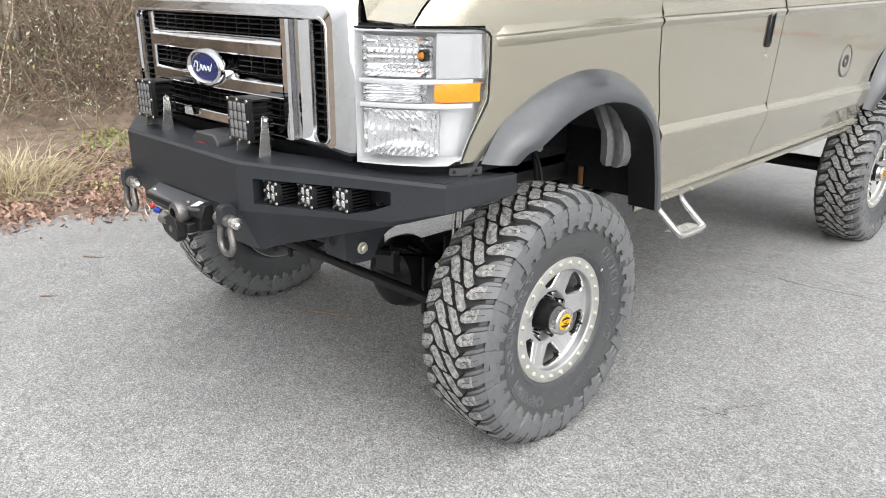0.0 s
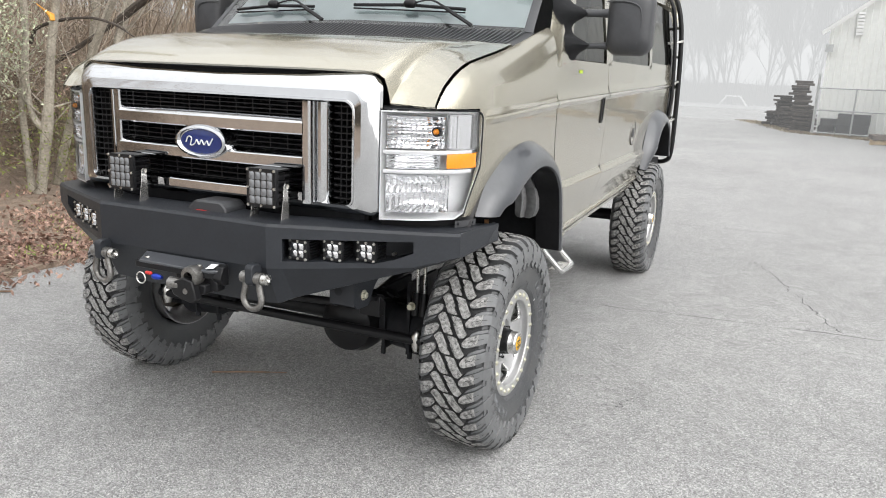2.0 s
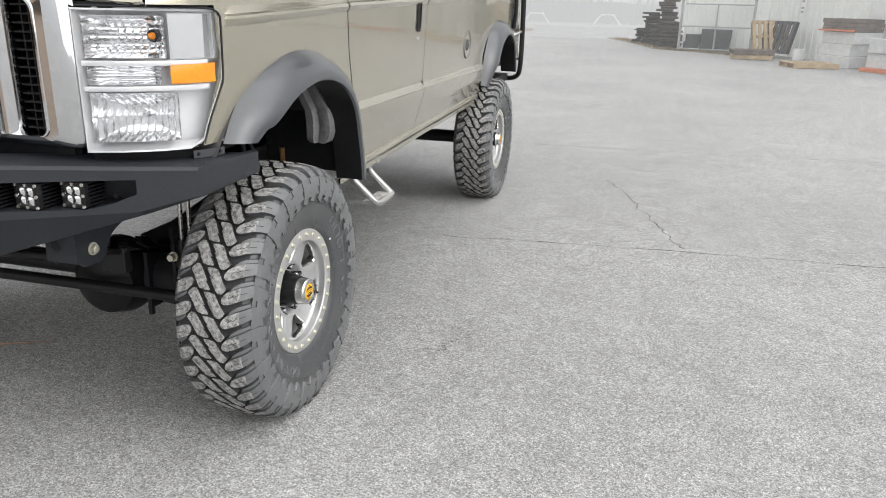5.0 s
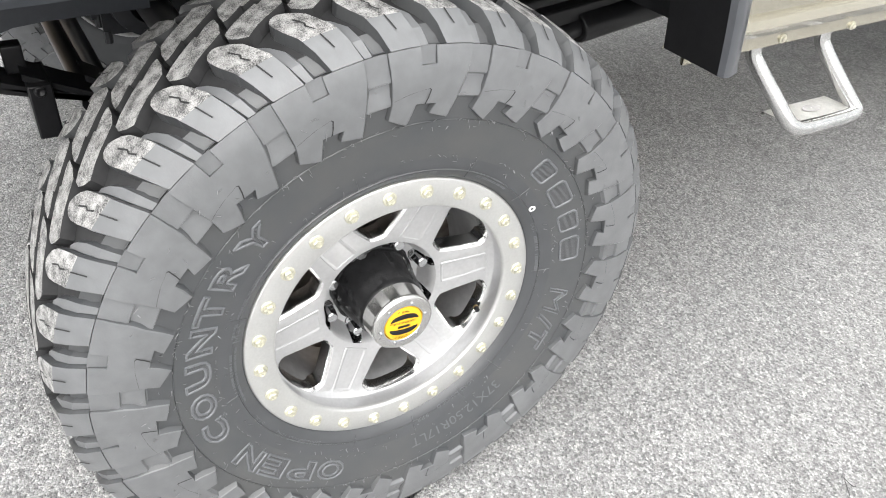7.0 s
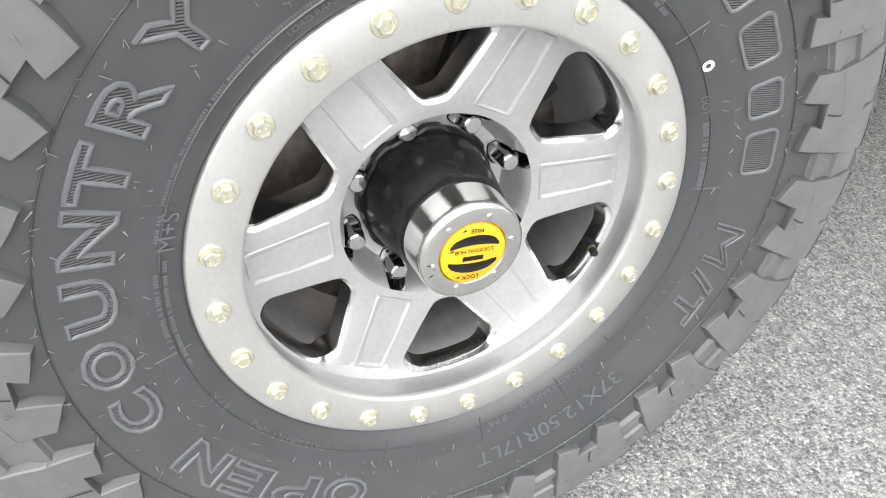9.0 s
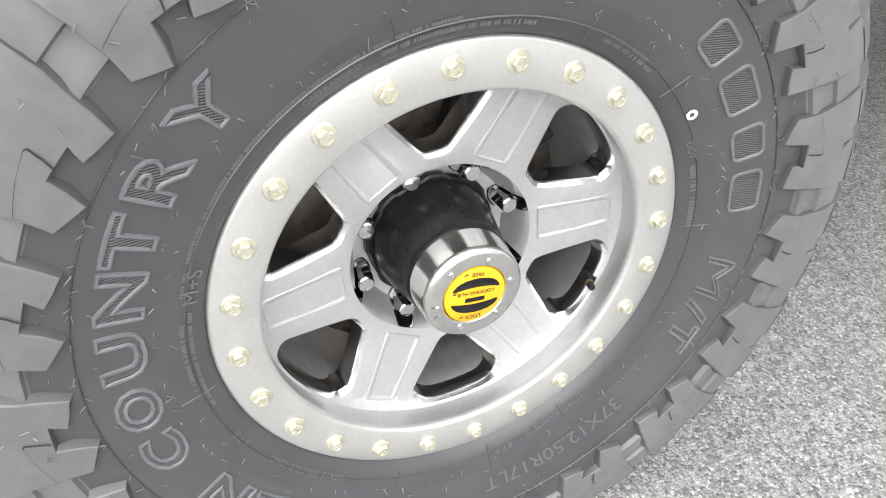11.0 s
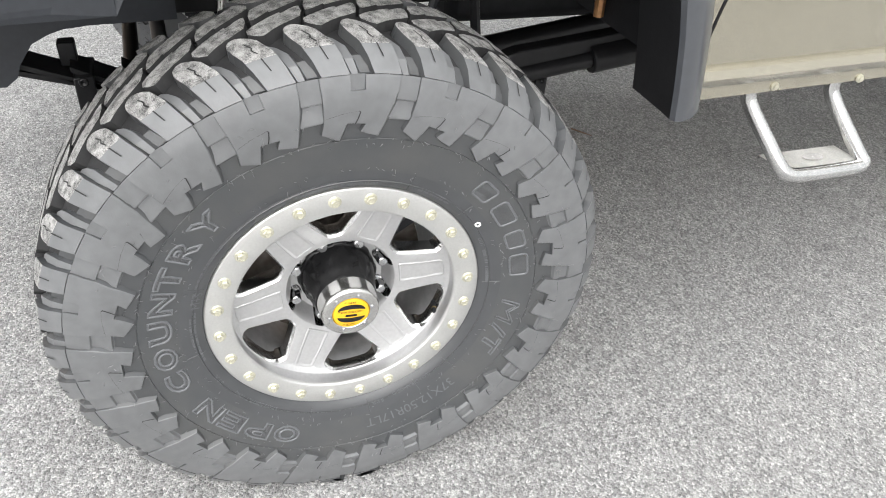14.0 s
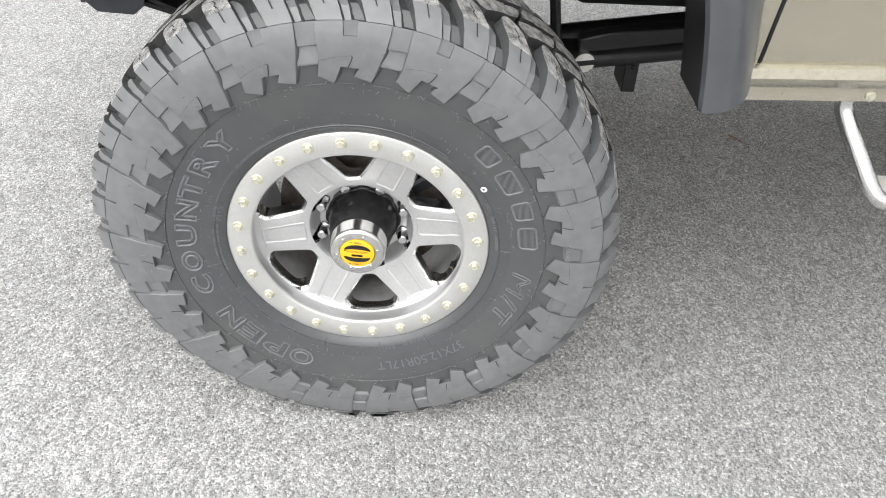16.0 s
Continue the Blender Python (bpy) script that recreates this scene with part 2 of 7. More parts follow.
def thing(name, label, category, at=(0, 0, 0), turn=0.0, group=""):
    ob = new(name)
    ob.empty_display_size = 0.1
    ob.matrix_basis = pose(*at, 0, 0, turn)
    return tagged(ob, label, category, group)


def words(name, text, size, m, mat, parent=None, deep=.002):
    cu = bpy.data.curves.new(name, "FONT")
    cu.body, cu.size, cu.extrude, cu.align_x, cu.align_y = text, size, deep, "CENTER", "CENTER"
    tmp = bpy.data.objects.new(name, cu)
    scene.collection.objects.link(tmp)
    me = bpy.data.meshes.new_from_object(tmp.evaluated_get(bpy.context.evaluated_depsgraph_get()))
    bpy.data.objects.remove(tmp)
    me.materials.clear()
    me.materials.append(mat)
    ob = new(name, me)
    ob.parent, ob.matrix_basis = parent, m
    return ob


def lerp(a, b, t):
    return a + (b - a) * t


def curve(x, xs, ys):
    return float(np.interp(x, xs, ys))


def smooth_path(pts, n=24):
    """Catmull-Rom through the points."""
    p = [Vector(q) for q in pts]
    p = [2 * p[0] - p[1]] + p + [2 * p[-1] - p[-2]]
    out = []
    seg = len(p) - 3
    for i in range(n + 1):
        t = min(i / n * seg, seg - 1e-6)
        k = int(t)
        t -= k
        a, b, c, d = p[k:k + 4]
        out.append(0.5 * (2 * b + (c - a) * t + (2 * a - 5 * b + 4 * c - d) * t * t + (3 * b - a - 3 * c + d) * t ** 3))
    return out


def rounded(u0, u1, z0, z1, rad, k=6):
    """Outline of a rounded rectangle, counter-clockwise; rad: one radius or four (lower left, lower right, upper right, upper left)."""
    rr = rad if isinstance(rad, (list, tuple)) else [rad] * 4
    out = []
    for (cx, cz, a0), r in zip(((u0, z0, 180), (u1, z0, 270), (u1, z1, 0), (u0, z1, 90)), rr):
        ox = cx + r if cx == u0 else cx - r
        oz = cz + r if cz == z0 else cz - r
        out += [(ox + r * math.cos(radians(a0 + 90 * i / k)), oz + r * math.sin(radians(a0 + 90 * i / k))) for i in range(k + 1)]
    return out

# ---------------------------------------------------------------- ground


def asphalt():
    """Worn asphalt: pale and dark stone chips in grey binder, faint wide patches."""
    m = bpy.data.materials.new("worn_asphalt")
    m.use_nodes = True
    n, l = m.node_tree.nodes, m.node_tree.links
    p = n["Principled BSDF"]
    co = n.new("ShaderNodeTexCoord")

    def tex(kind, scale, detail=None):
        t = n.new("ShaderNodeTex" + kind)
        t.inputs["Scale"].default_value = scale
        if detail is not None:
            t.inputs["Detail"].default_value = detail
        l.new(co.outputs["Object"], t.inputs["Vector"])
        return t

    def ranged(socket, a, b, lo, hi):
        r = n.new("ShaderNodeMapRange")
        for i, v in enumerate((a, b, lo, hi)):
            r.inputs[i + 1].default_value = v
        l.new(socket, r.inputs[0])
        return r.outputs[0]

    def math_(op, x, y):
        k = n.new("ShaderNodeMath")
        k.operation = op
        for i, v in enumerate((x, y)):
            if isinstance(v, float):
                k.inputs[i].default_value = v
            else:
                l.new(v, k.inputs[i])
        return k.outputs[0]

    big, small = tex("Voronoi", 185), tex("Voronoi", 430)
    grain, patch, stain, blot = tex("Noise", 650, 2), tex("Noise", .45, 4), tex("Noise", 4.5, 5), tex("Noise", 22, 4)
    s1, s2 = n.new("ShaderNodeSeparateColor"), n.new("ShaderNodeSeparateColor")
    l.new(big.outputs["Color"], s1.inputs[0])
    l.new(small.outputs["Color"], s2.inputs[0])
    tone = math_("ADD", math_("MULTIPLY", s1.outputs[0], .46), math_("ADD", math_("MULTIPLY", s2.outputs[0], .34), math_("MULTIPLY", grain.outputs[0], .20)))
    ramp = n.new("ShaderNodeValToRGB")
    e = ramp.color_ramp.elements
    e[0].position, e[0].color = 0.16, (0.105, 0.105, 0.107, 1)
    e[1].position, e[1].color = 0.86, (0.66, 0.655, 0.64, 1)
    for pos, v in ((0.36, .215), (0.52, .300), (0.70, .405)):
        e.new(pos).color = (v, v * .997, v * .988, 1)
    l.new(tone, ramp.inputs[0])
    wear = math_("MULTIPLY", ranged(patch.outputs[0], .35, .68, .92, 1.07), math_("MULTIPLY", ranged(stain.outputs[0], .3, .7, .92, 1.08), ranged(blot.outputs[0], .3, .7, .90, 1.10)))
    hs = n.new("ShaderNodeHueSaturation")
    l.new(wear, hs.inputs["Value"])
    l.new(ramp.outputs[0], hs.inputs["Color"])
    l.new(hs.outputs[0], p.inputs["Base Color"])
    p.inputs["Roughness"].default_value = 0.74
    p.inputs["Specular IOR Level"].default_value = 0.4
    bump = n.new("ShaderNodeBump")
    bump.inputs["Strength"].default_value, bump.inputs["Distance"].default_value = 0.8, 0.004
    l.new(math_("ADD", big.outputs["Distance"], math_("MULTIPLY", small.outputs["Distance"], .6)), bump.inputs["Height"])
    bump.invert = True
    l.new(bump.outputs[0], p.inputs["Normal"])
    return m


ASPHALT = asphalt()
LITTER = material("leaf_litter_soil", (0.27, 0.205, 0.155), 0.9, second=(0.12, 0.09, 0.068), scale=60, spread=(0.38, 0.62), bump=0.8, bump_scale=60)

ground = new("ground", mesh_of("ground", Shape().grid([[(x, y, 0) for x in (-400, -30, -4, 0, 4, 30, 400)] for y in (-400, -30, -4, 0, 6, 30, 400)]), ASPHALT))
tagged(ground, "pale grey worn asphalt yard with fine aggregate and cracks", "ground", kind="structure")


def verge_edge(y):
    return -4.05 - 0.05 * y + 0.12 * math.sin(1.7 * y) + 0.06 * math.sin(5.1 * y + 1)


def verge_height(x, y):
    d = verge_edge(y) - x
    if d <= 0:
        return -0.03
    h = 0.03 + 0.045 * min(d, 2.5) + max(0, d - 2.5) * 0.22
    return min(h, 3.4) + 0.05 * noise.noise((x * 1.3, y * 1.3, 0)) + 0.02 * noise.noise((x * 5, y * 5, 3))


rows = []
for j in range(150):
    y = lerp(-26, 44, j / 149)
    e = verge_edge(y)
    ds = [-0.04, 0.0, 0.03, 0.08] + [0.08 + 22 * (i / 44) ** 1.7 for i in range(1, 45)]
    rows.append([(e - d, y, verge_height(e - d, y)) for d in ds])
bank = new("verge", mesh_of("verge", Shape().grid(rows), LITTER))
tagged(bank, "brown leaf-littered bank rising beside the asphalt", "ground", kind="structure")

# ---------------------------------------------------------------- wheel

TYRE_C = [(0, .4645), (.05, .4640), (.09, .4625), (.131, .4570), (.153, .4410), (.164, .4135), (.1675, .3800), (.164, .3370), (.153, .2900), (.143, .2550), (.137, .2400), (.126, .2372)]
TQ = [0.0]
for (w0, r0), (w1, r1) in zip(TYRE_C, TYRE_C[1:]):
    TQ.append(TQ[-1] + math.hypot(w1 - w0, r1 - r0))
LUGS = 38
PITCH = 2 * math.pi / LUGS
HUB_Z = 0.4575


def tyre_point(q, ang, lift):
    """Outside of the carcass at distance q round its section (signed), lifted along the normal."""
    a = abs(q)
    w, r = curve(a, TQ, [c[0] for c in TYRE_C]), curve(a, TQ, [c[1] for c in TYRE_C])
    w2, r2 = curve(a + .004, TQ, [c[0] for c in TYRE_C]), curve(a + .004, TQ, [c[1] for c in TYRE_C])
    w1, r1 = curve(max(a - .004, 0), TQ, [c[0] for c in TYRE_C]), curve(max(a - .004, 0), TQ, [c[1] for c in TYRE_C])
    dw, dr = w2 - w1, r2 - r1
    k = math.hypot(dw, dr) or 1
    nw, nr = -dr / k, dw / k
    w, r = w + nw * lift, r + nr * lift
    x, y, z = .025 + .851 * (math.copysign(w, q) if q else 0.0), r * math.sin(ang), r * math.cos(ang)
    if z < -HUB_Z + 0.001:
        x *= 1 + 0.25 * (-HUB_Z + 0.001 - z) / 0.02
        z = -HUB_Z + 0.001
    return (x, y, z)


def lug(shape, rows, s0, side, t0, t1, slant=0.0, top=1, wall=0, inset=.03, edge=.128, flare=.02):
    """One block: rows of (q, left, right) in pitches, from the middle outwards; dusty only on the tread's face."""
    outer, inner = [], []
    for i, (q, a, b) in enumerate(rows):
        t = lerp(t0, t1, i / (len(rows) - 1))
        sl = slant * q
        outer.append([tyre_point(q * side, (s0 + side * (lerp(a + inset, b - inset, k / 3) + sl)) * PITCH, t) for k in range(4)])
        inner.append([tyre_point(q * side, (s0 + side * (lerp(a - flare, b + flare, k / 3) + sl)) * PITCH, -.002) for k in range(4)])
    n = len(rows)
    split = next((i for i, r in enumerate(rows) if r[0] > edge), n - 1)
    shape.grid(outer[:split + 1], top)
    if split < n - 1:
        shape.grid(outer[split:], 0)
    # wall: darker colour that paints in the shade between lugs
    for i in range(n - 1):
        for k in (0, 3):
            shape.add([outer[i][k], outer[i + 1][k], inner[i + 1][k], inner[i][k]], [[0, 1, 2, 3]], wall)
    for i in (0, n - 1):
        for k in range(3):
            shape.add([outer[i][k], outer[i][k + 1], inner[i][k + 1], inner[i][k]], [[0, 1, 2, 3]], wall)


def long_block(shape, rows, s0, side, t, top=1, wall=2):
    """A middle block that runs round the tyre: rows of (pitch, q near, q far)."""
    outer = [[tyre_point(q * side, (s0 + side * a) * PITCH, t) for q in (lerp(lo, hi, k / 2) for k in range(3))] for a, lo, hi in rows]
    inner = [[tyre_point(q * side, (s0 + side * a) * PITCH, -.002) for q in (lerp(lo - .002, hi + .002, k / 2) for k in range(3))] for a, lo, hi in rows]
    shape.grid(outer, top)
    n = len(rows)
    # walls in the groove's dark colour, as painted shade between blocks
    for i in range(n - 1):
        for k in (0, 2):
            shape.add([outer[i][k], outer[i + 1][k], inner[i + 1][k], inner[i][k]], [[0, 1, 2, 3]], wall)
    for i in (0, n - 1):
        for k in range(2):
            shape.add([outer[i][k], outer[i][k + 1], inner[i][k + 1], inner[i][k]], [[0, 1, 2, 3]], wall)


def sipe(shape, side, s0, pts, lift, mi, wide=.0011):
    """A thin dark cut across a block, through (q, pitch) points."""
    rows = []
    for q, a in pts:
        w = wide / .44 / PITCH
        rows.append([tyre_point(q * side, (s0 + side * (a + d)) * PITCH, lift) for d in (-w, w)])
    shape.grid(rows, mi)


def build_tyre():
    s = Shape()
    qs = sorted({round(v, 4) for v in [i * TQ[-1] / 22 for i in range(23)]})
    full = [-q for q in reversed(qs[1:])] + qs
    full = sorted(set(full) | {.327, -.327})
    # index 1: tread zone coloured dark for the shade in the grooves
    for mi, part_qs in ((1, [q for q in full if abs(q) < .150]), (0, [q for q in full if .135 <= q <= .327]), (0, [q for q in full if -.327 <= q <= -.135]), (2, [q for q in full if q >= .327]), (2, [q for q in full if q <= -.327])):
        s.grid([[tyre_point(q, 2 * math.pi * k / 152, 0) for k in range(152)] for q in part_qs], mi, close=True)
    return s


def welded(shape):
    """The same shape with coincident vertices joined."""
    s, seen = Shape(), {}
    idx = []
    for p in shape.v:
        k = tuple(round(c, 5) for c in p)
        if k not in seen:
            seen[k] = len(s.v)
            s.v.append(p)
        idx.append(seen[k])
    for f, m in zip(shape.f, shape.m):
        g = []
        for i in (idx[j] for j in f):
            if i not in g:
                g.append(i)
        if len(g) > 2:
            s.f.append(g)
            s.m.append(m)
    return s


def build_tread():
    s = Shape()
    # two columns of leaning blocks in the middle, tongues on the shoulders with a low shelf beside each
    block = [(-.57, .046, .060), (-.46, .036, .072), (-.32, .027, .080), (-.12, .015, .064), (.08, .004, .052), (.10, .010, .052), (.28, -.004, .042), (.40, -.011, .034), (.46, -.010, .012)]
    tongue = [(.062, -.19, -.08), (.065, -.28, .00), (.073, -.37, .09), (.086, -.43, .15), (.104, -.45, .16), (.127, -.45, .16), (.131, -.45, .16), (.147, -.44, .16), (.1665, -.43, .16)]
    shelf = [(.092, .12, .25), (.104, .14, .33), (.127, .14, .37), (.147, .14, .36), (.1665, .14, .33)]
    slant = 5.0
    for side in (1, -1):
        for i in range(LUGS):
            long_block(s, block, i, side, .0165)
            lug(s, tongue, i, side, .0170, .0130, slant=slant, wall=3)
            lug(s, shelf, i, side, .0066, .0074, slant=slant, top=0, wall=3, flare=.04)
            for a, q0 in ((-.14, .090),):
                sipe(s, side, i, [(q0, a + slant * q0), (.106, a + .03 + slant * .106), (.113, a - .02 + slant * .113), (.126, a + slant * .126)], .0176, 2)
                sipe(s, side, i, [(.131, a + slant * .131), (.150, a + slant * .150)], .0152, 2, .0009)
    return s


def plate_lift(q):
    return curve(q, [.167, .200, .235, .262], [.0120, .0104, .0090, .0082])


def side_plate(shape, s0, side):
    """One moulded plate on the upper sidewall, two pitches wide, with two stepped teeth; then the stepped channel beside it."""
    unit = PITCH * .40

    def put(a, q, lift):
        return tyre_point(q * side, (s0 + side * a) * PITCH, lift)

    qs, right = (.1672, .1775, .1875, .2035), (1.57, 1.565, 1.55, 1.50)
    cols = [[0, .20, .40, .58, .88, 1.10, 1.33, r] for r in right]
    for i in range(3):
        for j in range(7):
            if j == 3 and i < 2:
                continue
            c = [(cols[i][j], qs[i]), (cols[i][j + 1], qs[i]), (cols[i + 1][j + 1], qs[i + 1]), (cols[i + 1][j], qs[i + 1])]
            shape.add([put(a, q, plate_lift(q)) for a, q in c], [[0, 1, 2, 3]])
    low = [(1.42, .2200), (1.34, .2380), (1.25, .2545), (1.02, .2515), (.81, .2470), (.87, .2405), (.93, .2345), (.70, .2330), (.475, .2312), (.38, .2450), (.27, .2590), (.06, .2525), (-.13, .2455), (-.07, .2340), (-.03, .2245)]
    # tops of the teeth, in three plain pieces
    shape.add([put(a, q, plate_lift(q)) for a, q in [(c, .2035) for c in cols[3]] + [(1.42, .2200), (1.20, .2200), (.93, .2200), (.475, .2200), (.22, .2200), (-.02, .2200)]], [list(range(14))])
    shape.add([put(a, q, plate_lift(q)) for a, q in [(.475, .2200), (.93, .2200), (.93, .2345), (.70, .2330), (.475, .2312)]], [[0, 1, 2, 3, 4]])
    shape.add([put(a, q, plate_lift(q)) for a, q in [(.93, .2200), (1.20, .2200), (1.42, .2200), (1.34, .2380), (1.25, .2545), (1.02, .2515), (.81, .2470), (.87, .2405), (.93, .2345)]], [list(range(9))])
    shape.add([put(a, q, plate_lift(q)) for a, q in [(-.02, .2200), (.22, .2200), (.475, .2200), (.475, .2312), (.38, .2450), (.27, .2590), (.06, .2525), (-.13, .2455), (-.07, .2340), (-.03, .2245)]], [list(range(10))])
    loop = [(0, .1672), (.58, .1672), (.58, .1775), (.58, .1875), (.88, .1875), (.88, .1775), (.88, .1672), (1.57, .1672), (1.565, .1775), (1.55, .1875), (1.50, .2035)] + low + [(-.02, .2200), (0, .2035), (0, .1875), (0, .1775)]
    n = len(loop)
    top, mid, base = [], [], []
    for i, (a, q) in enumerate(loop):
        (a0, q0), (a2, q2) = loop[i - 1], loop[(i + 1) % n]
        e1, e2 = Vector(((a - a0) * unit, q - q0)).normalized(), Vector(((a2 - a) * unit, q2 - q)).normalized()
        nx = Vector((e1.y + e2.y, -e1.x - e2.x))
        nx = nx.normalized() if nx.length > .1 else Vector((e1.y, -e1.x))
        k = .0012 if q < .19 else .0018 + .0052 * max(0, nx.x) + .0008 * max(0, nx.y)
        top.append(put(a, q, plate_lift(q)))
        mid.append(put(a + nx.x * k * .25 / unit, q + nx.y * k * .25, plate_lift(q) * .86))
        base.append(put(a + nx.x * k / unit, q + nx.y * k, -.0008))
    shape.grid([top, mid], 0, close=True)
    # darker wall colour stands in for shade round the plate
    shape.grid([mid, base], 3, close=True)
    steps = [(.1672, .0086), (.1960, .0074), (.1995, .0070), (.2012, .0028), (.2150, .0028), (.2225, .0056), (.2280, .0060), (.2305, .0010), (.2335, -.0008)]
    shape.grid([[put(lerp(curve(q, qs + (.22, .238), right + (1.42, 1.34)) - .02, 2.02 + curve(q, (.2035, .2245), (0, -.03)), k / 3), q, l - .0004 * (k == 0 or k == 3)) for k in range(4)] for q, l in steps])
    # small tile below the ridge in the half-way notch
    shape.grid([[put(a, q, l) for a in (.57, .73, .89)] for q, l in ((.1660, .0100), (.1690, .0088), (.1840, .0062), (.1890, .0060))])


def build_side_lugs(side):
    """Moulded plates round the upper sidewall, one to every two tread pitches."""
    s = Shape()
    for i in range(0, LUGS, 2):
        s0 = i - .62
        side_plate(s, s0, side)
        sipe(s, side, s0, [(.2215, .0), (.2195, .20), (.2173, .42), (.2158, .66), (.2150, .74), (.2168, .775), (.2250, .72), (.2322, .66)], .0107, 2, .0010)
    return welded(s)


def glyph(text):
    """Fill and outline of one letter, scaled to a unit box."""
    cu = bpy.data.curves.new("writing", "FONT")
    cu.body, cu.size, cu.resolution_u, cu.offset = text, 1.0, 3, -.012 if text == "M" else .026
    tmp = bpy.data.objects.new("writing", cu)
    scene.collection.objects.link(tmp)
    me = bpy.data.meshes.new_from_object(tmp.evaluated_get(bpy.context.evaluated_depsgraph_get()))
    bpy.data.objects.remove(tmp)
    bm = bmesh.new()
    bm.from_mesh(me)
    bmesh.ops.remove_doubles(bm, verts=bm.verts, dist=1e-5)
    xs, ys = [v.co.x for v in bm.verts], [v.co.y for v in bm.verts]
    x0, x1, y0, y1 = min(xs), max(xs), min(ys), max(ys)

    def unit(v):
        return ((v.co.x - x0) / (x1 - x0) - .5, (v.co.y - y0) / (y1 - y0) - .5)
    bm.verts.index_update()
    pts = [unit(v) for v in bm.verts]
    faces = [[v.index for v in f.verts] for f in bm.faces]
    nxt = {}
    for e in bm.edges:
        if len(e.link_faces) == 1:
            lp = e.link_loops[0]
            nxt[lp.vert.index] = lp.link_loop_next.vert.index
    loops = []
    while nxt:
        k = next(iter(nxt))
        ring = []
        while k in nxt:
            ring.append(k)
            k = nxt.pop(k)
        loops.append([pts[j] for j in ring])
    bm.free()
    bpy.data.meshes.remove(me)
    return pts, faces, loops


def raised_letter(text, ang, wide, q0=.2805, q1=.3155, lean=0.0):
    """A letter moulded on the sidewall: a rounded raised outline round a ribbed field."""
    pts, faces, loops = glyph(text)
    s = Shape()
    r, h = .302, q1 - q0

    def put(p, lift):
        return tyre_point(lerp(q1, q0, p[1] + .5), ang + (p[0] * wide + lean * p[1] * h) / r, lift)
    s.add([put(p, .0009) for p in pts], faces, 1)
    for ring in loops:
        path = []
        for a, b in zip(ring, ring[1:] + ring[:1]):
            d = math.hypot((a[0] - b[0]) * wide, (a[1] - b[1]) * h)
            for k in range(max(1, int(d / .006))):
                path.append(lerp(Vector(a), Vector(b), k / max(1, int(d / .006))))
        rows = []
        n = len(path)
        for i, p in enumerate(path):
            t = path[(i + 1) % n] - path[i - 1]
            t = Vector((t.x * wide, t.y * h))
            nx = Vector((-t.y, t.x)).normalized() if t.length else Vector((0, 1))
            row = []
            for off, lift in ((-.0022, -.0004), (-.0012, .0023), (.0004, .0026), (.0014, .0020), (.0021, .0006)) if text != "M" else ((-.0014, -.0004), (-.0008, .0023), (.0002, .0026), (.0008, .0020), (.0012, .0006)):
                row.append(put((p.x + nx.x * off / wide, p.y + nx.y * off / h), lift))
            rows.append(row)
        s.grid(rows + rows[:1], 0)
    return s


def arc_words(text, size, q, ang):
    """Small raised writing bent round the sidewall."""
    cu = bpy.data.curves.new("writing", "FONT")
    cu.body, cu.size, cu.align_x, cu.align_y = text, size, "CENTER", "CENTER"
    tmp = bpy.data.objects.new("writing", cu)
    scene.collection.objects.link(tmp)
    me = bpy.data.meshes.new_from_object(tmp.evaluated_get(bpy.context.evaluated_depsgraph_get()))
    bpy.data.objects.remove(tmp)
    r = curve(q, TQ, [c[1] for c in TYRE_C])
    sh = Shape()
    sh.add([tyre_point(q - v.co.y, ang + v.co.x / r, .0013) for v in me.vertices], [list(p.vertices) for p in me.polygons])
    bpy.data.meshes.remove(me)
    return sh


def letter_mark(ang, wide, q0, q1):
    """A raised bar with a sunk, ribbed middle, the size of one letter of the sidewall writing."""
    s = Shape()
    r = 0.302
    half = wide / 2 / r
    loops = []
    for inset, lift in ((0, -.0004), (.0010, .0023), (.0026, .0026), (.0036, .0020), (.0043, .0009)):
        out = rounded(-half * r + inset, half * r - inset, q0 + inset, q1 - inset, max(.009 - inset, .003), 4)
        loops.append([tyre_point(q, ang + a / r, lift) for a, q in out])
    s.grid(loops, close=True)
    s.add(loops[-1], [list(range(len(loops[-1])))], 1)
    return s


PHASE = radians(-5.45)


def polar(x, r, ang):
    return (x, r * math.sin(ang), r * math.cos(ang))


def face_x(r):
    """How far out the spoke faces stand at radius r from the hub."""
    return curve(r, [.098, .112, .150, .180, .188, .192, .1955], [.0835, .0865, .0930, .0968, .0985, .1010, .1060])


WINDOW_CUT = [(-.0045, .1280), (.0045, .1280), (.0385, .1790), (.0300, .1800), (-.0300, .1800), (-.0385, .1790)]


def window_gap(t, r):
    """Distance outside the rounded window outline (negative within)."""
    n = len(WINDOW_CUT)
    best, within = 9.0, True
    for i, (ax, ay) in enumerate(WINDOW_CUT):
        bx, by = WINDOW_CUT[(i + 1) % n]
        ex, ey = bx - ax, by - ay
        k = max(0, min(1, ((t - ax) * ex + (r - ay) * ey) / (ex * ex + ey * ey)))
        best = min(best, math.hypot(t - ax - ex * k, r - ay - ey * k))
        if ex * (r - ay) - ey * (t - ax) < 0:
            within = False
    return (-best if within else best) - .0120


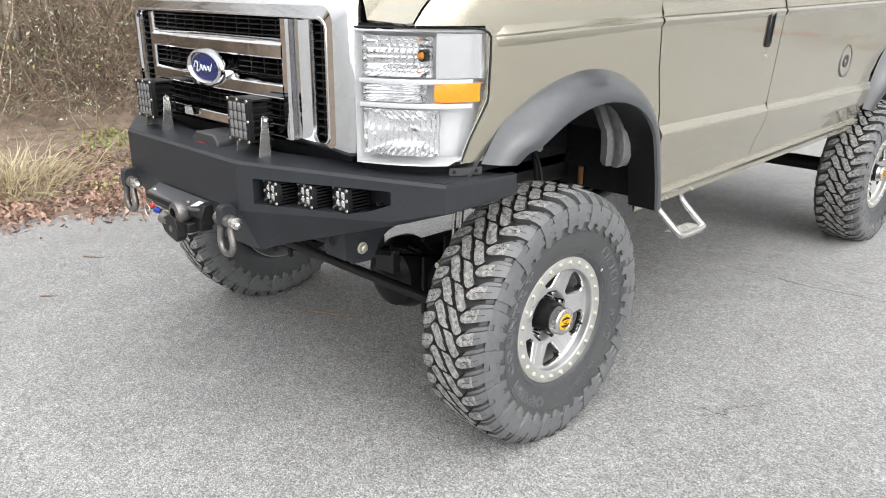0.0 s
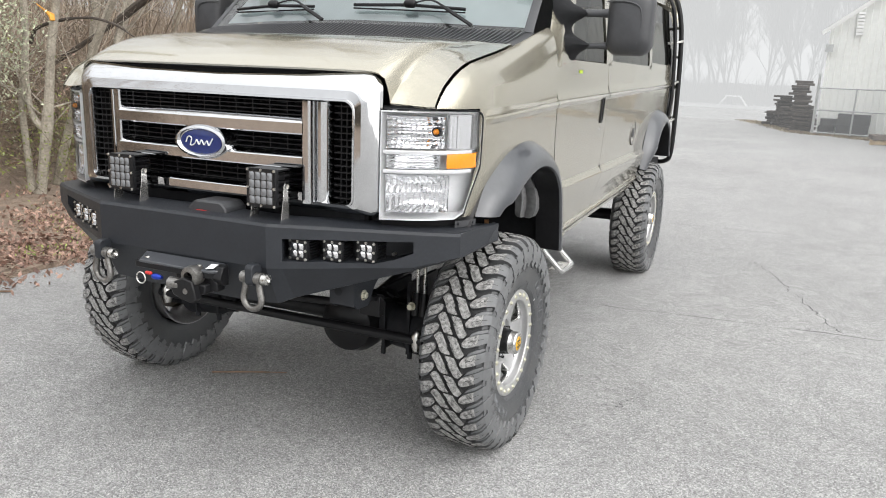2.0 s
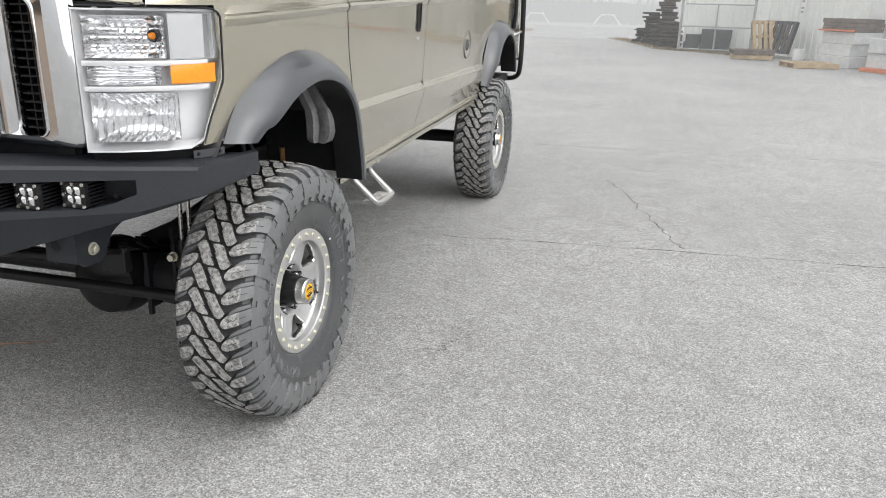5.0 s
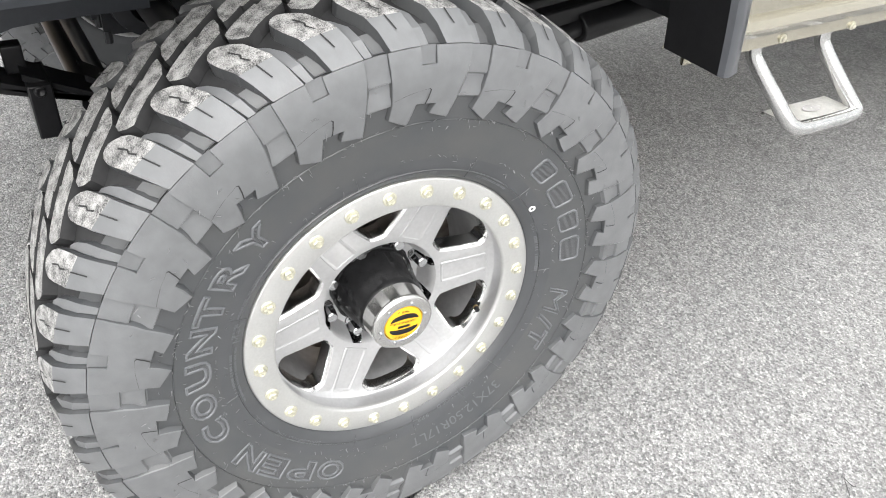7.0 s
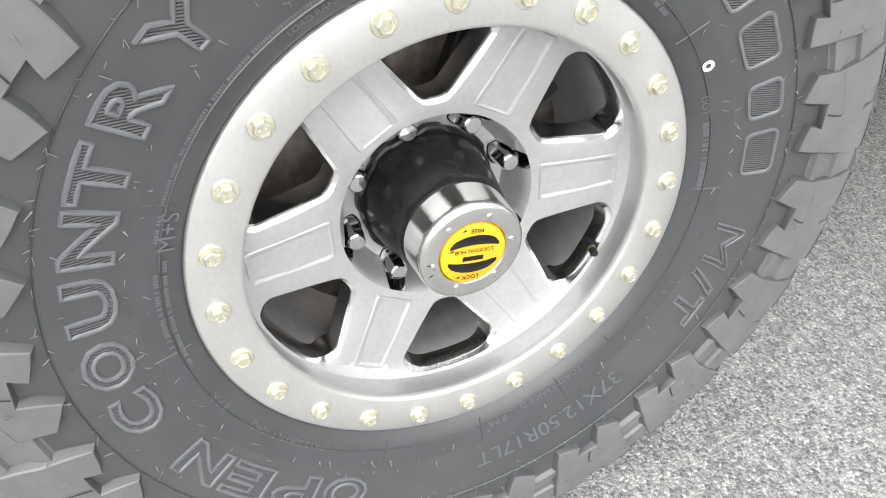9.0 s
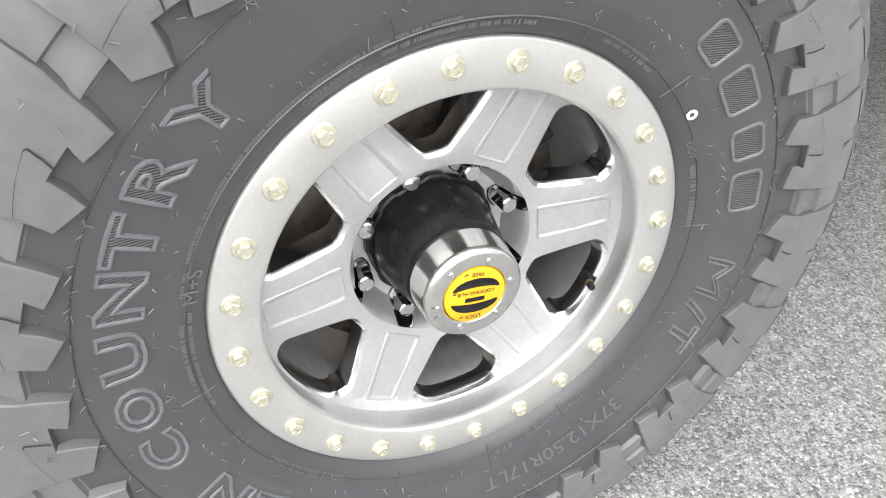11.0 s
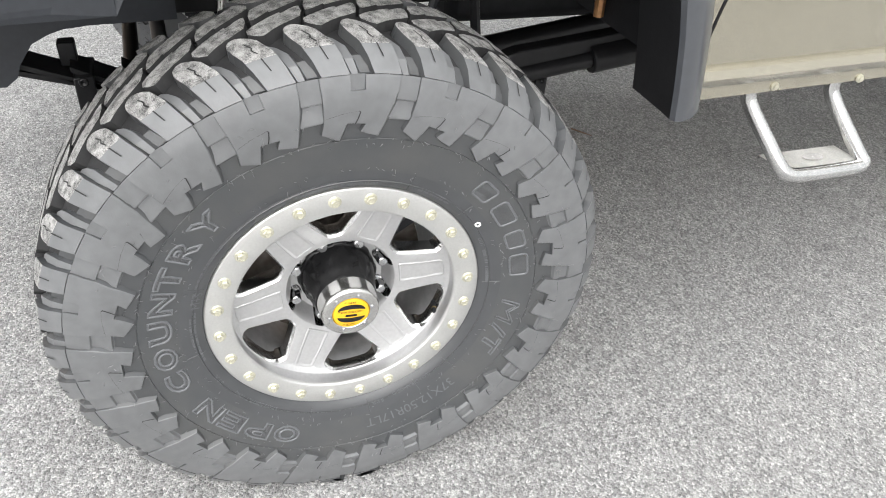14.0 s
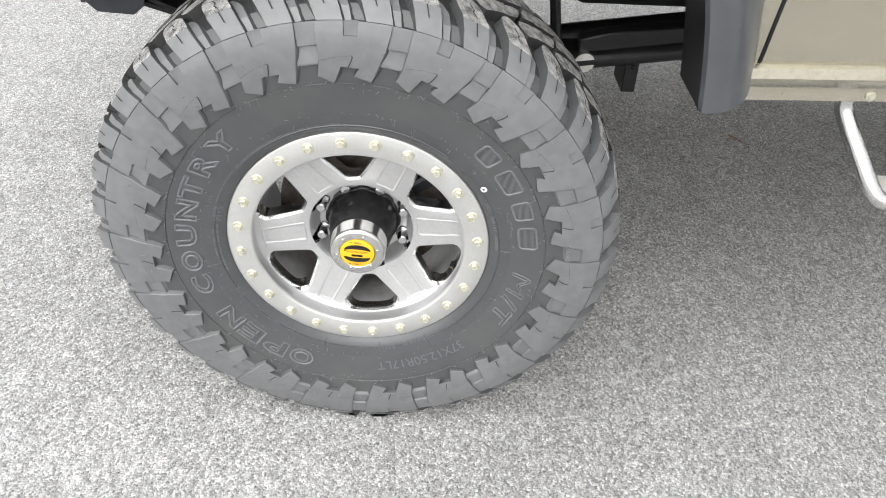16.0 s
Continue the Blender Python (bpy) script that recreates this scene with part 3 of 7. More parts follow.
def rim_face():
    """Spoke disc with six rounded windows, in one sheet with depth."""
    s = Shape()
    mid, lo_r, hi_r = .160, .098, .1955
    lim = math.pi / 6
    rim = [(-lim, lerp(lo_r, hi_r, k / 14)) for k in range(14)] + [(lerp(-lim, lim, k / 28), hi_r) for k in range(28)]
    rim += [(lim, lerp(hi_r, lo_r, k / 14)) for k in range(14)] + [(lerp(lim, -lim, k / 14), lo_r) for k in range(14)]
    for k in range(6):
        c = PHASE + k * math.pi / 3
        loops = [[] for _ in range(8)]
        for ea, er in rim:
            lo, hi = 0.0, 1.0
            for _ in range(24):
                t = (lo + hi) / 2
                rr = mid + (er - mid) * t
                if window_gap(ea * t * rr, rr) < 0:
                    lo = t
                else:
                    hi = t
            wa, wr = ea * lo, mid + (er - mid) * lo
            d = math.hypot((ea - wa) * wr, er - wr) or 1e-6

            def out(m):
                e = min(m / d, .92)
                return lerp(wa, ea, e), lerp(wr, er, e)
            loops[0].append(polar(face_x(er), er, c + ea))
            a2, r2 = lerp(wa, ea, .5), lerp(wr, er, .5)
            loops[1].append(polar(face_x(r2), r2, c + a2))
            for i, (m, dx) in enumerate(((.0062, 0), (.0050, -.0003), (.0012, -.0036), (0, -.0056))):
                a, r = out(m)
                loops[2 + i].append(polar(face_x(r) + dx, r, c + a))
            loops[6].append(polar(face_x(wr) - .020, lerp(wr, mid, .012), c + wa * .988))
            loops[7].append(polar(face_x(wr) - .034, lerp(wr, mid, -.02), c + wa * 1.02))
        s.grid(loops[:4], 0, close=True)
        s.grid(loops[3:], 1, close=True)
    return welded(s)


NUT_PHASE = radians(-20.5)


def centre_face():
    """Wheel centre: a turned bore with eight oblong nut slots cut through its edge."""
    s = Shape()
    lim = math.pi / 8
    lo_r, hi_r, r0 = .060, .1055, .0865
    rim = [(-lim, lerp(lo_r, hi_r, k / 10)) for k in range(10)] + [(lerp(-lim, lim, k / 12), hi_r) for k in range(12)]
    rim += [(lim, lerp(hi_r, lo_r, k / 10)) for k in range(10)] + [(lerp(lim, -lim, k / 8), lo_r) for k in range(8)]

    def cx(r):
        return curve(r, [.060, .0850, .0880, .0908, .0940, .0970, .1000, .1055], [.044, .046, .0535, .0655, .0755, .0808, .0834, .0850])
    for k in range(8):
        c = NUT_PHASE + k * math.pi / 4
        loops = [[] for _ in range(10)]
        for ea, er in rim:
            dt, dr = ea * er, er - r0
            # slot: a stadium along the radius
            lo, hi = 0.0, 1.0
            for _ in range(20):
                e = (lo + hi) / 2
                t_, r_ = dt * e, dr * e
                if math.hypot(t_, max(0, abs(r_ - .0005) - .0035)) < .0118:
                    lo = e
                else:
                    hi = e
            for j, (f, kind) in enumerate(((1.0, 0), (.75, 0), (.5, 0), (.28, 0), (.12, 0), (.04, 1), (0, 2), (0, 3), (0, 4))):
                e = lerp(lo, 1, f)
                r = r0 + dr * e
                x = (cx(r), cx(r) - .0008, cx(r) - .0025, min(cx(r) - .003, .062), .047)[kind]
                if kind == 4:
                    r = r0 + dr * e * .92
                loops[j].append(polar(x, r, c + dt * e / er))
            loops[9].append(polar(.046, r0 + dr * lo * .5, c + dt * lo * .5 / er))
        s.grid(loops[:6], 0, close=True)
        s.grid(loops[5:], 1, close=True)
        s.add(loops[-1], [list(range(len(loops[-1])))], 1)
    return welded(s)


def spoke_pad():
    """Machined pocket on a spoke: a low lip along its sides and foot round a flat bed."""
    s = Shape()
    c = PHASE + math.pi / 6
    loops = []
    for inset, lift in ((-.0014, -.0012), (.0004, .0011), (.0016, .0014), (.0030, .0011), (.0056, .0002)):
        loop = []
        for a, r in rounded(-1, 1, 0, 1, .10, 4):
            rr = lerp(.1075 + inset * .4, .1870 - inset, r)
            t = (lerp(.0212, .0180, r) - inset) * a
            loop.append(polar(face_x(rr) + lift, rr, c + t / rr))
        loops.append(loop)
    s.grid(loops, close=True)
    s.add(loops[-1], [list(range(len(loops[-1])))])
    return s


def hex_bolt(r, h, flange):
    s = Shape()
    s.lathe([(0, flange), (.0012, flange), (.0026, flange * .88), (.003, 0)], 16)
    s.lathe([(.002, r), (h - .0012, r), (h, r * .84), (h, r * .62), (h - .0006, r * .55), (h - .0006, .0001)], 6)
    for k in range(6):
        a = k * math.pi / 3
        s.box(h - .0008, h + .0002, -.0004, .0004, r * .18, r * .46, Matrix.Rotation(a, 4, "X"))
    return s


def build_wheel(van, at):
    """A wheel with its tyre; outboard is local +x."""
    rim = Shape()
    rim.lathe([(.1360, .2010), (.1360, .1935), (.1290, .1945), (.1180, .1965), (.1100, .1965), (.1060, .1955)], 120)
    barrel = Shape().lathe([(.120, .226), (-.120, .226), (-.135, .238), (-.138, .238), (-.138, .232), (-.110, .205), (.02, .188), (.05, .187), (.080, .192), (.096, .1965)], 96)
    wheel = part("wheel", rim, ALLOY, van, "bare aluminium off-road wheel with bolted bead ring", at=at)
    part("barrel", barrel, BARREL, wheel, "dull cast aluminium wheel barrel")
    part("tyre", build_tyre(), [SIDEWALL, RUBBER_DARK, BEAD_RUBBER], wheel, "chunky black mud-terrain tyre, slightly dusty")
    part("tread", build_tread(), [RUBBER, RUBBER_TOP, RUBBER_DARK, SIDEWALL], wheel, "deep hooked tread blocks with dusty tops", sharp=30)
    for side in (1, -1):
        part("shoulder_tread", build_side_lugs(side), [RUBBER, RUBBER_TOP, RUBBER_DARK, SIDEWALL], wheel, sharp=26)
    part("spoke_face", rim_face(), [ALLOY, MACHINED], wheel, "six-window aluminium spoke face", sharp=17)
    ring = Shape().lathe([(.124, .2384), (.1360, .2384), (.1378, .2370), (.1384, .2352), (.1384, .1965), (.1374, .1940), (.1350, .1925), (.1310, .1925), (.1300, .1945), (.1285, .1945)], 144)
    part("bead_ring", ring, ALLOY_RING, wheel, "flat brushed clamp ring")
    bolt = part("ring_bolt", hex_bolt(.0074, .0078, .0106), ZINC, wheel, "yellow zinc hex bolt",
                at=Matrix.Rotation(-PHASE, 4, "X") @ pose(.1382, 0, .2175), sharp=25)
    for k in range(1, 24):
        again(bolt, wheel, Matrix.Rotation(-(PHASE + k * math.pi / 12), 4, "X") @ pose(.1382, 0, .2175) @ Matrix.Rotation(radians(37 * k), 4, "X"))
    pad = part("spoke_pad", spoke_pad(), ALLOY, wheel, sharp=25)
    for k in range(1, 6):
        again(pad, wheel, Matrix.Rotation(-k * math.pi / 3, 4, "X"))
    part("wheel_centre", centre_face(), [ALLOY, SLOT_STEEL], wheel, sharp=28)
    nut = Shape()
    nut.lathe([(.044, .0108), (.0665, .0108), (.0685, .0098)], 6)
    nut.lathe([(.0670, .0094), (.0710, .0090), (.0724, .0076), (.0728, .0001)], 20)
    lugnut = part("lug_nut", nut, CHROME, wheel, "chrome lug nut", at=Matrix.Rotation(-NUT_PHASE, 4, "X") @ pose(0, 0, .0838), sharp=25)
    for k in range(1, 8):
        again(lugnut, wheel, Matrix.Rotation(-NUT_PHASE - k * math.pi / 4, 4, "X") @ pose(0, 0, .0838) @ Matrix.Rotation(radians(23 * k), 4, "X"))
    hub = Shape()
    for k, (x, r) in enumerate([(.030, .0660), (.046, .0665), (.056, .0655), (.066, .0640), (.078, .0625), (.090, .0600), (.102, .0575), (.114, .0550), (.122, .0535), (.124, .0520)]):
        hub.v += [polar(x, r + .0007 * math.sin(a * 9 + 1.5) * math.exp(-((x - .058) / .012) ** 2), a) for a in [2 * math.pi * j / 72 for j in range(72)]]
        if k:
            hub.f += [[(k - 1) * 72 + j, (k - 1) * 72 + (j + 1) % 72, k * 72 + (j + 1) % 72, k * 72 + j] for j in range(72)]
            hub.m += [0] * 72
    part("hub", hub, HUB_SLEEVE, wheel, "black sleeve round the locking hub")
    collar = Shape()
    loops = []
    for x, r in ((.046, .064), (.0535, .064), (.0545, .0665), (.0530, .0690), (.0460, .0695)):
        loops.append([polar(x, r + (.0028 if r > .066 else 0) * max(0, min(1, 2.2 * math.cos(8 * (a - NUT_PHASE - math.pi / 8)) - .3)), a) for a in [2 * math.pi * j / 192 for j in range(192)]])
    collar.grid(loops, close=True)
    part("hub_collar", collar, HUB_SLEEVE, wheel, "scalloped black collar round the hub")
    cap = Shape().lathe([(.114, .0500), (.1195, .0528), (.1215, .0530), (.1235, .0518), (.1500, .0508), (.1555, .0495), (.1580, .0465), (.1584, .0440), (.1584, .0330), (.1572, .0318)], 80)
    part("hub_cap", cap, CAP_STEEL, wheel, "polished steel hub cap")
    dial = Shape().lathe([(.155, .0315), (.1588, .0308), (.1594, .0298), (.1594, .0001)], 56)
    part("hub_dial", dial, YELLOW, wheel, "yellow locking dial with two black finger slots")
    turn = Matrix.Rotation(radians(-4), 4, "X")
    for sg in (1, -1):
        slot = Shape()
        loops = []
        for inset, x in ((0, .1592), (.0004, .1603), (.0016, .1603), (.0032, .1595)):
            loop = []
            for k in range(14):
                yy = lerp(-1, 1, k / 13) * (.0238 - inset)
                loop.append((x, yy, sg * (.0098 + inset - 5.2 * yy * yy)))
            for k in range(14):
                yy = lerp(1, -1, k / 13) * (.0238 - inset)
                loop.append((x, yy, sg * (.0072 + .0118 * math.sqrt(max(0, 1 - (yy / .0240) ** 2)) - inset + .0006)))
            loops.append(loop)
        slot.grid(loops, close=True)
        slot.add(loops[-1], [list(range(len(loops[-1])))])
        part("finger_slot", slot, BLACK, wheel, at=turn)
    for tx, zz, sz in (("FREE", -.0246, .0062), ("LOCKING HUB", -.0036, .0056), ("LOCK", .0246, .0062)):
        words("dial_words", tx, sz, turn @ Matrix.Rotation(math.pi, 4, "X") @ pose(.1596, 0, zz, 90, 0, 90), BLACK, wheel, .0002)
    part("dial_bar", Shape().box(.1594, .1598, -.010, .010, -.0068, -.0022), BLACK, wheel, at=turn)
    for zz, sg in ((.0246, 1), (.0046, 1), (-.0246, 1)):
        arrow = Shape().add([(.1597, -sg * (.0105 if abs(zz) > .01 else .0200), zz - .0002), (.1597, -sg * (.0150 if abs(zz) > .01 else .0255), zz), (.1597, -sg * (.0105 if abs(zz) > .01 else .0200), zz + .0024), (.1594, -sg * .0105, zz)], [[0, 1, 2]])
        part("dial_arrow", arrow, BLACK, wheel, at=turn)
    screw = part("cap_screw", Shape().lathe([(.1580, .0034), (.1594, .0032), (.1598, .0026), (.1598, .0014), (.1590, .0012), (.1590, .0001)], 12), CHROME, wheel,
                 at=Matrix.Rotation(radians(-20), 4, "X") @ pose(0, 0, .0378))
    for k in range(1, 6):
        again(screw, wheel, Matrix.Rotation(radians(-20 - 60 * k), 4, "X") @ pose(0, 0, .0378))
    for a in (-95, -112):
        part("cap_notch", Shape().box(.1584, .1587, -.0004, .0004, .0400, .0440, Matrix.Rotation(radians(-a), 4, "X")), DARK, wheel)
    va = radians(113.5)
    stem = Shape().tube([polar(.084, .1935, va), polar(.098, .1888, va), polar(.104, .1868, va)], [.0058, .0050, .0042], 10)
    part("valve_stem", stem, DARK, wheel, "black rubber valve stem")
    tipv = Shape().tube([polar(.103, .1872, va), polar(.107, .1858, va)], [.0048, .0046], 10)
    part("valve_collar", tipv, BRASS, wheel, "dull brass valve collar")
    part("valve_cap", Shape().tube([polar(.1065, .1860, va), polar(.1135, .1836, va), polar(.1150, .1831, va)], [.0046, .0042, .0030], 10), DARK, wheel)
    brake = Shape().lathe([(-.02, .165), (.012, .165), (.014, .160), (.014, .08)], 48)
    part("brake_disc", brake, BRAKE, wheel, "rusty brake disc behind the spokes")
    cal = Shape()
    for a0 in (20, 32, 44, 56):
        cal.box(-.03, .030, -.020, .020, .105, .168, Matrix.Rotation(radians(-a0), 4, "X"))
    part("brake_caliper", cal, DARK, wheel, bevel=.003)
    bracket = Shape()
    for a0, r0, r1 in ((38, .112, .150), (52, .118, .160)):
        bracket.box(.034, .040, -.004, .004, r0, r1, Matrix.Rotation(radians(-a0), 4, "X"))
    for r in (.118, .146):
        bracket.tube([polar(.037, r, radians(36 + 2 * k)) for k in range(10)], .0045, 6)
    part("caliper_bracket", bracket, PLASTIC, wheel)
    # maker's mark: four plain bars
    for a, wd in ((46.0, .040), (57.8, .050), (69.8, .040), (81.0, .050)):
        part("raised_mark", letter_mark(radians(a), wd, .2765, .3135), [LETTER, LETTER_FIELD], wheel)
    for text, a, wd in (("O", -156.0, .047), ("P", -145.3, .046), ("E", -134.6, .046), ("N", -124.4, .046),
                        ("C", -107.0, .042), ("O", -96.2, .044), ("U", -85.0, .044), ("N", -74.3, .043), ("T", -65.0, .043), ("R", -54.6, .042), ("Y", -43.8, .045),
                        ("M", 102.0, .047), ("/", 110.6, .020), ("T", 117.2, .036)):
        part("raised_letter", raised_letter(text, radians(a), wd, lean=.22 if text in "M/" or a > 116 else 0), [LETTER, LETTER_FIELD], wheel)
    for text, size, q, a in (("M+S", .019, .353, -74), ("LOAD RANGE D", .0076, .3530, -29), ("8 P.R.", .011, .350, -116), ("37X12.50R17LT 124Q", .0105, .350, -137), ("LOAD RANGE D", .0110, .350, 152), ("8 P.R.", .0110, .346, 168), ("37X12.50R17LT", .029, .304, 156), ("DOT", .010, .352, 66)):
        part("sidewall_writing", arc_words(text, size, q, radians(a)), LETTER, wheel)
    # lines of small print too fine to read
    print_ = Shape()
    rp = random.Random(5)
    for q, a0, a1, h in ((.3445, -76, -4, .0016), (.3530, -19, 10, .0022), (.3530, 26, 40, .0020), (.3480, 27, 38, .0016), (.3525, 70, 88, .0030), (.3450, -100, -82, .0020), (.3520, -104, -80, .0018)):
        a = a0
        while a < a1:
            w = rp.uniform(.25, .5)
            if rp.random() > .16:
                print_.add([tyre_point(q + d, radians(a + e), .0010) for d, e in ((-h, 0), (-h, w), (h, w), (h, 0))], [[0, 1, 2, 3]])
            a += w + .16
    tagged(part("fine_print", print_, LETTER, wheel), kind="stuff")
    line = Shape()
    for q, wd in ((.1655, .0012), (.2640, .0008), (.3480, .0008)):
        line.grid([[tyre_point(q + d, 2 * math.pi * k / 160, lift) for k in range(160)] for d, lift in ((-wd, 0), (0, .0014), (wd, 0))], close=True)
    for a in (-163, -100, -69, -16, 22, 48, 88, 133, 150, 172):
        line.grid([[tyre_point(lerp(.3280, .3600, k / 8), radians(a) + d / .26, lift) for d, lift in ((-.0006, 0), (0, .0010), (.0006, 0))] for k in range(9)])
    part("sidewall_rib", line, SIDEWALL, wheel)
    hairs = Shape()
    rh = random.Random(11)
    for _ in range(520):
        a, q = rh.uniform(0, 2 * math.pi), rh.choice((.246, .264, .264, .264, .275, .322, .322, .335, .205, .225)) + rh.uniform(-.002, .002)
        p0 = Vector(tyre_point(q, a, .010 if q < .23 else 0))
        p1 = Vector(tyre_point(q + rh.uniform(-.006, .006), a + rh.uniform(-.016, .016), (.010 if q < .23 else 0) + rh.uniform(.002, .006)))
        hairs.tube([p0, p1], [.0006, .0003], 3, caps=False)
    tagged(part("rubber_hair", hairs, HAIR, wheel), kind="stuff")
    pd = Shape()
    pd.grid([[tyre_point(.3425 + r * math.cos(t), radians(57) + r * math.sin(t) / .266, lift) for t in [2 * math.pi * k / 20 for k in range(20)]] for r, lift in ((.0058, .0006), (.0050, .0012), (.0030, .0012), (.0024, .0006))], close=True)
    part("paint_dot", pd, WHITE_PAINT, wheel, "small white paint ring on the sidewall")
    return wheel


def copy_wheel(wheel, van, at):
    o = again(wheel, van, at)
    for c in wheel.children:
        again(c, o, c.matrix_basis.copy())
    return o

# ---------------------------------------------------------------- van

XC = -0.965
van = thing("van", "lifted champagne gold van with black off-road bumper on asphalt", "van", (XC, 0, 0))
RAKE = 0.026


def side_u(y, z):
    """Half width of the body at a point of its side."""
    zz = z - RAKE * (y - 0.5) * curve(z, [.86, .96, 1.12, 1.35], [1, 0, 0, 1])
    u = curve(zz, [.70, .76, .80, .90, .98, 1.048, 1.081, 1.30, 1.480, 1.502, 1.72, 2.05, 2.25, 2.36, 2.42],
              [.925, .950, .966, .985, 1.005, 1.020, 1.000, 1.008, 1.016, 1.006, 1.000, .955, .915, .86, .74])
    u -= .22 * max(0, -.12 - y) ** 2
    u -= .05 * max(0, y - 4.1) ** 2
    return u


def panel(y_lo, y_hi, z_lo, z_hi, nz=26, ny=24, lip=.02, skip=None):
    """A pressed side panel with turned-in edges. y_lo and y_hi: functions of z; z_lo, z_hi: numbers."""
    rows = []
    for i in range(nz + 1):
        z = lerp(z_lo, z_hi, i / nz)
        a, b = y_lo(z), y_hi(z)
        ys = [lerp(a, b, j / ny) for j in range(ny + 1)]
        row = [(side_u(y, z), y, z) for y in ys]
        rows.append([(row[0][0] - lip, a + .003, z)] + row + [(row[-1][0] - lip, b - .003, z)])
    first = [(p[0] - lip, p[1], p[2] + .002) for p in rows[0]]
    last = [(p[0] - lip, p[1], p[2] - .002) for p in rows[-1]]
    return [first] + rows + [last]


def both(name, shape, mats, parent, label="", **kw):
    a = part(name, shape, mats, parent, label, **kw)
    b = part(name, shape.mirrored(), mats, parent, label, **kw)
    return a, b


# fenders
def hood_line(y):
    return curve(y, [-.575, -.55, -.52, -.46, -.40, -.306, 0, .2, .40, .57], [1.490, 1.522, 1.555, 1.592, 1.62, 1.65, 1.705, 1.748, 1.80, 1.84])


def arch_top(y):
    return curve(y, [-.46, -.37, -.16, 0, .15, .31, .477, .57], [1.085, 1.075, 1.235, 1.285, 1.305, 1.285, 1.20, 1.06])


def seam_z(z):
    return curve(z, [.76, .95, 1.14, 1.30, 1.48], [.665, .660, .645, .600, .574])


fender = Shape()
rows = []
for i in range(41):
    y = lerp(-.572, .562, i / 40)
    hz = hood_line(y)
    hu = curve(y, [-.575, -.5, .2, .57], [.914, .922, .930, .945])
    if y < -.356:
        u0, z0 = curve(y, [-.572, -.53, -.47, -.40, -.35], [.914, .948, .978, .994, .998]), 1.486
        low = [(u0, y, z0)] * 9
        cu, cz = u0, max(z0, hz - .03)
    else:
        z0 = arch_top(y)
        low = [(side_u(y, lerp(z0, 1.44, k / 8)), y, lerp(z0, 1.44, k / 8)) for k in range(9)]
        u0, cu, cz = low[-1][0], low[-1][0] + .002, hz - .035
        z0 = 1.44
    up = []
    for k in range(1, 11):
        t = k / 10
        up.append(((1 - t) ** 2 * u0 + 2 * t * (1 - t) * cu + t * t * hu, y, (1 - t) ** 2 * z0 + 2 * t * (1 - t) * cz + t * t * hz))
    rows.append(low + up + [(hu - .004, y, hz - .02)])
fender.grid(rows)
# strip behind the headlight, down to the bumper
strip = []
for z in [lerp(1.474, 1.085, k / 14) for k in range(15)]:
    yb = curve(z, [1.08, 1.28, 1.40, 1.474], [-.452, -.378, -.352, -.350])
    strip.append([(side_u(y, z) + .0008, y, z) for y in (yb, lerp(yb, -.322, .5), -.322)])
fender.grid(strip)
fender.grid([[(side_u(y, z) - .001, y, z) for y in [lerp(.55, seam_z(z) - .004, k / 4) for k in range(5)]] for z in [lerp(.762, 1.46, k / 18) for k in range(19)]])
both("fender", fender, PAINT, van)
crease = Shape().grid([[(side_u(y, z) + d * curve(y, [-.335, -.310, .60], [.1, 1, 1]) - .0012, y, z) for d, z in ((0, 1.46 + .045 * (y - .55)), (0.0075, 1.473 + .045 * (y - .55)), (0.012, 1.483 + .045 * (y - .55)), (0.012, 1.487 + .045 * (y - .55)), (0.0095, 1.494 + .045 * (y - .55)), (0.001, 1.495 + .045 * (y - .55)), (0.001, 1.4985 + .045 * (y - .55)), (0.011, 1.5 + .045 * (y - .55)), (0.01, 1.51 + .045 * (y - .55)), (0, 1.548 + .045 * (y - .55)))]
                       for y in [lerp(-.335, .566, k / 32) for k in range(33)]])
both("belt_crease", crease, PAINT, van, sharp=40)

# doors and side panels


def seam_front(z):
    return curve(z, [.76, .95, 1.14, 1.30, 1.48, 1.80], [.665, .660, .645, .600, .572, .566])


def seam_rear(z):
    return curve(z, [.76, 1.2, 1.48, 1.80], [1.60, 1.655, 1.672, 1.672])


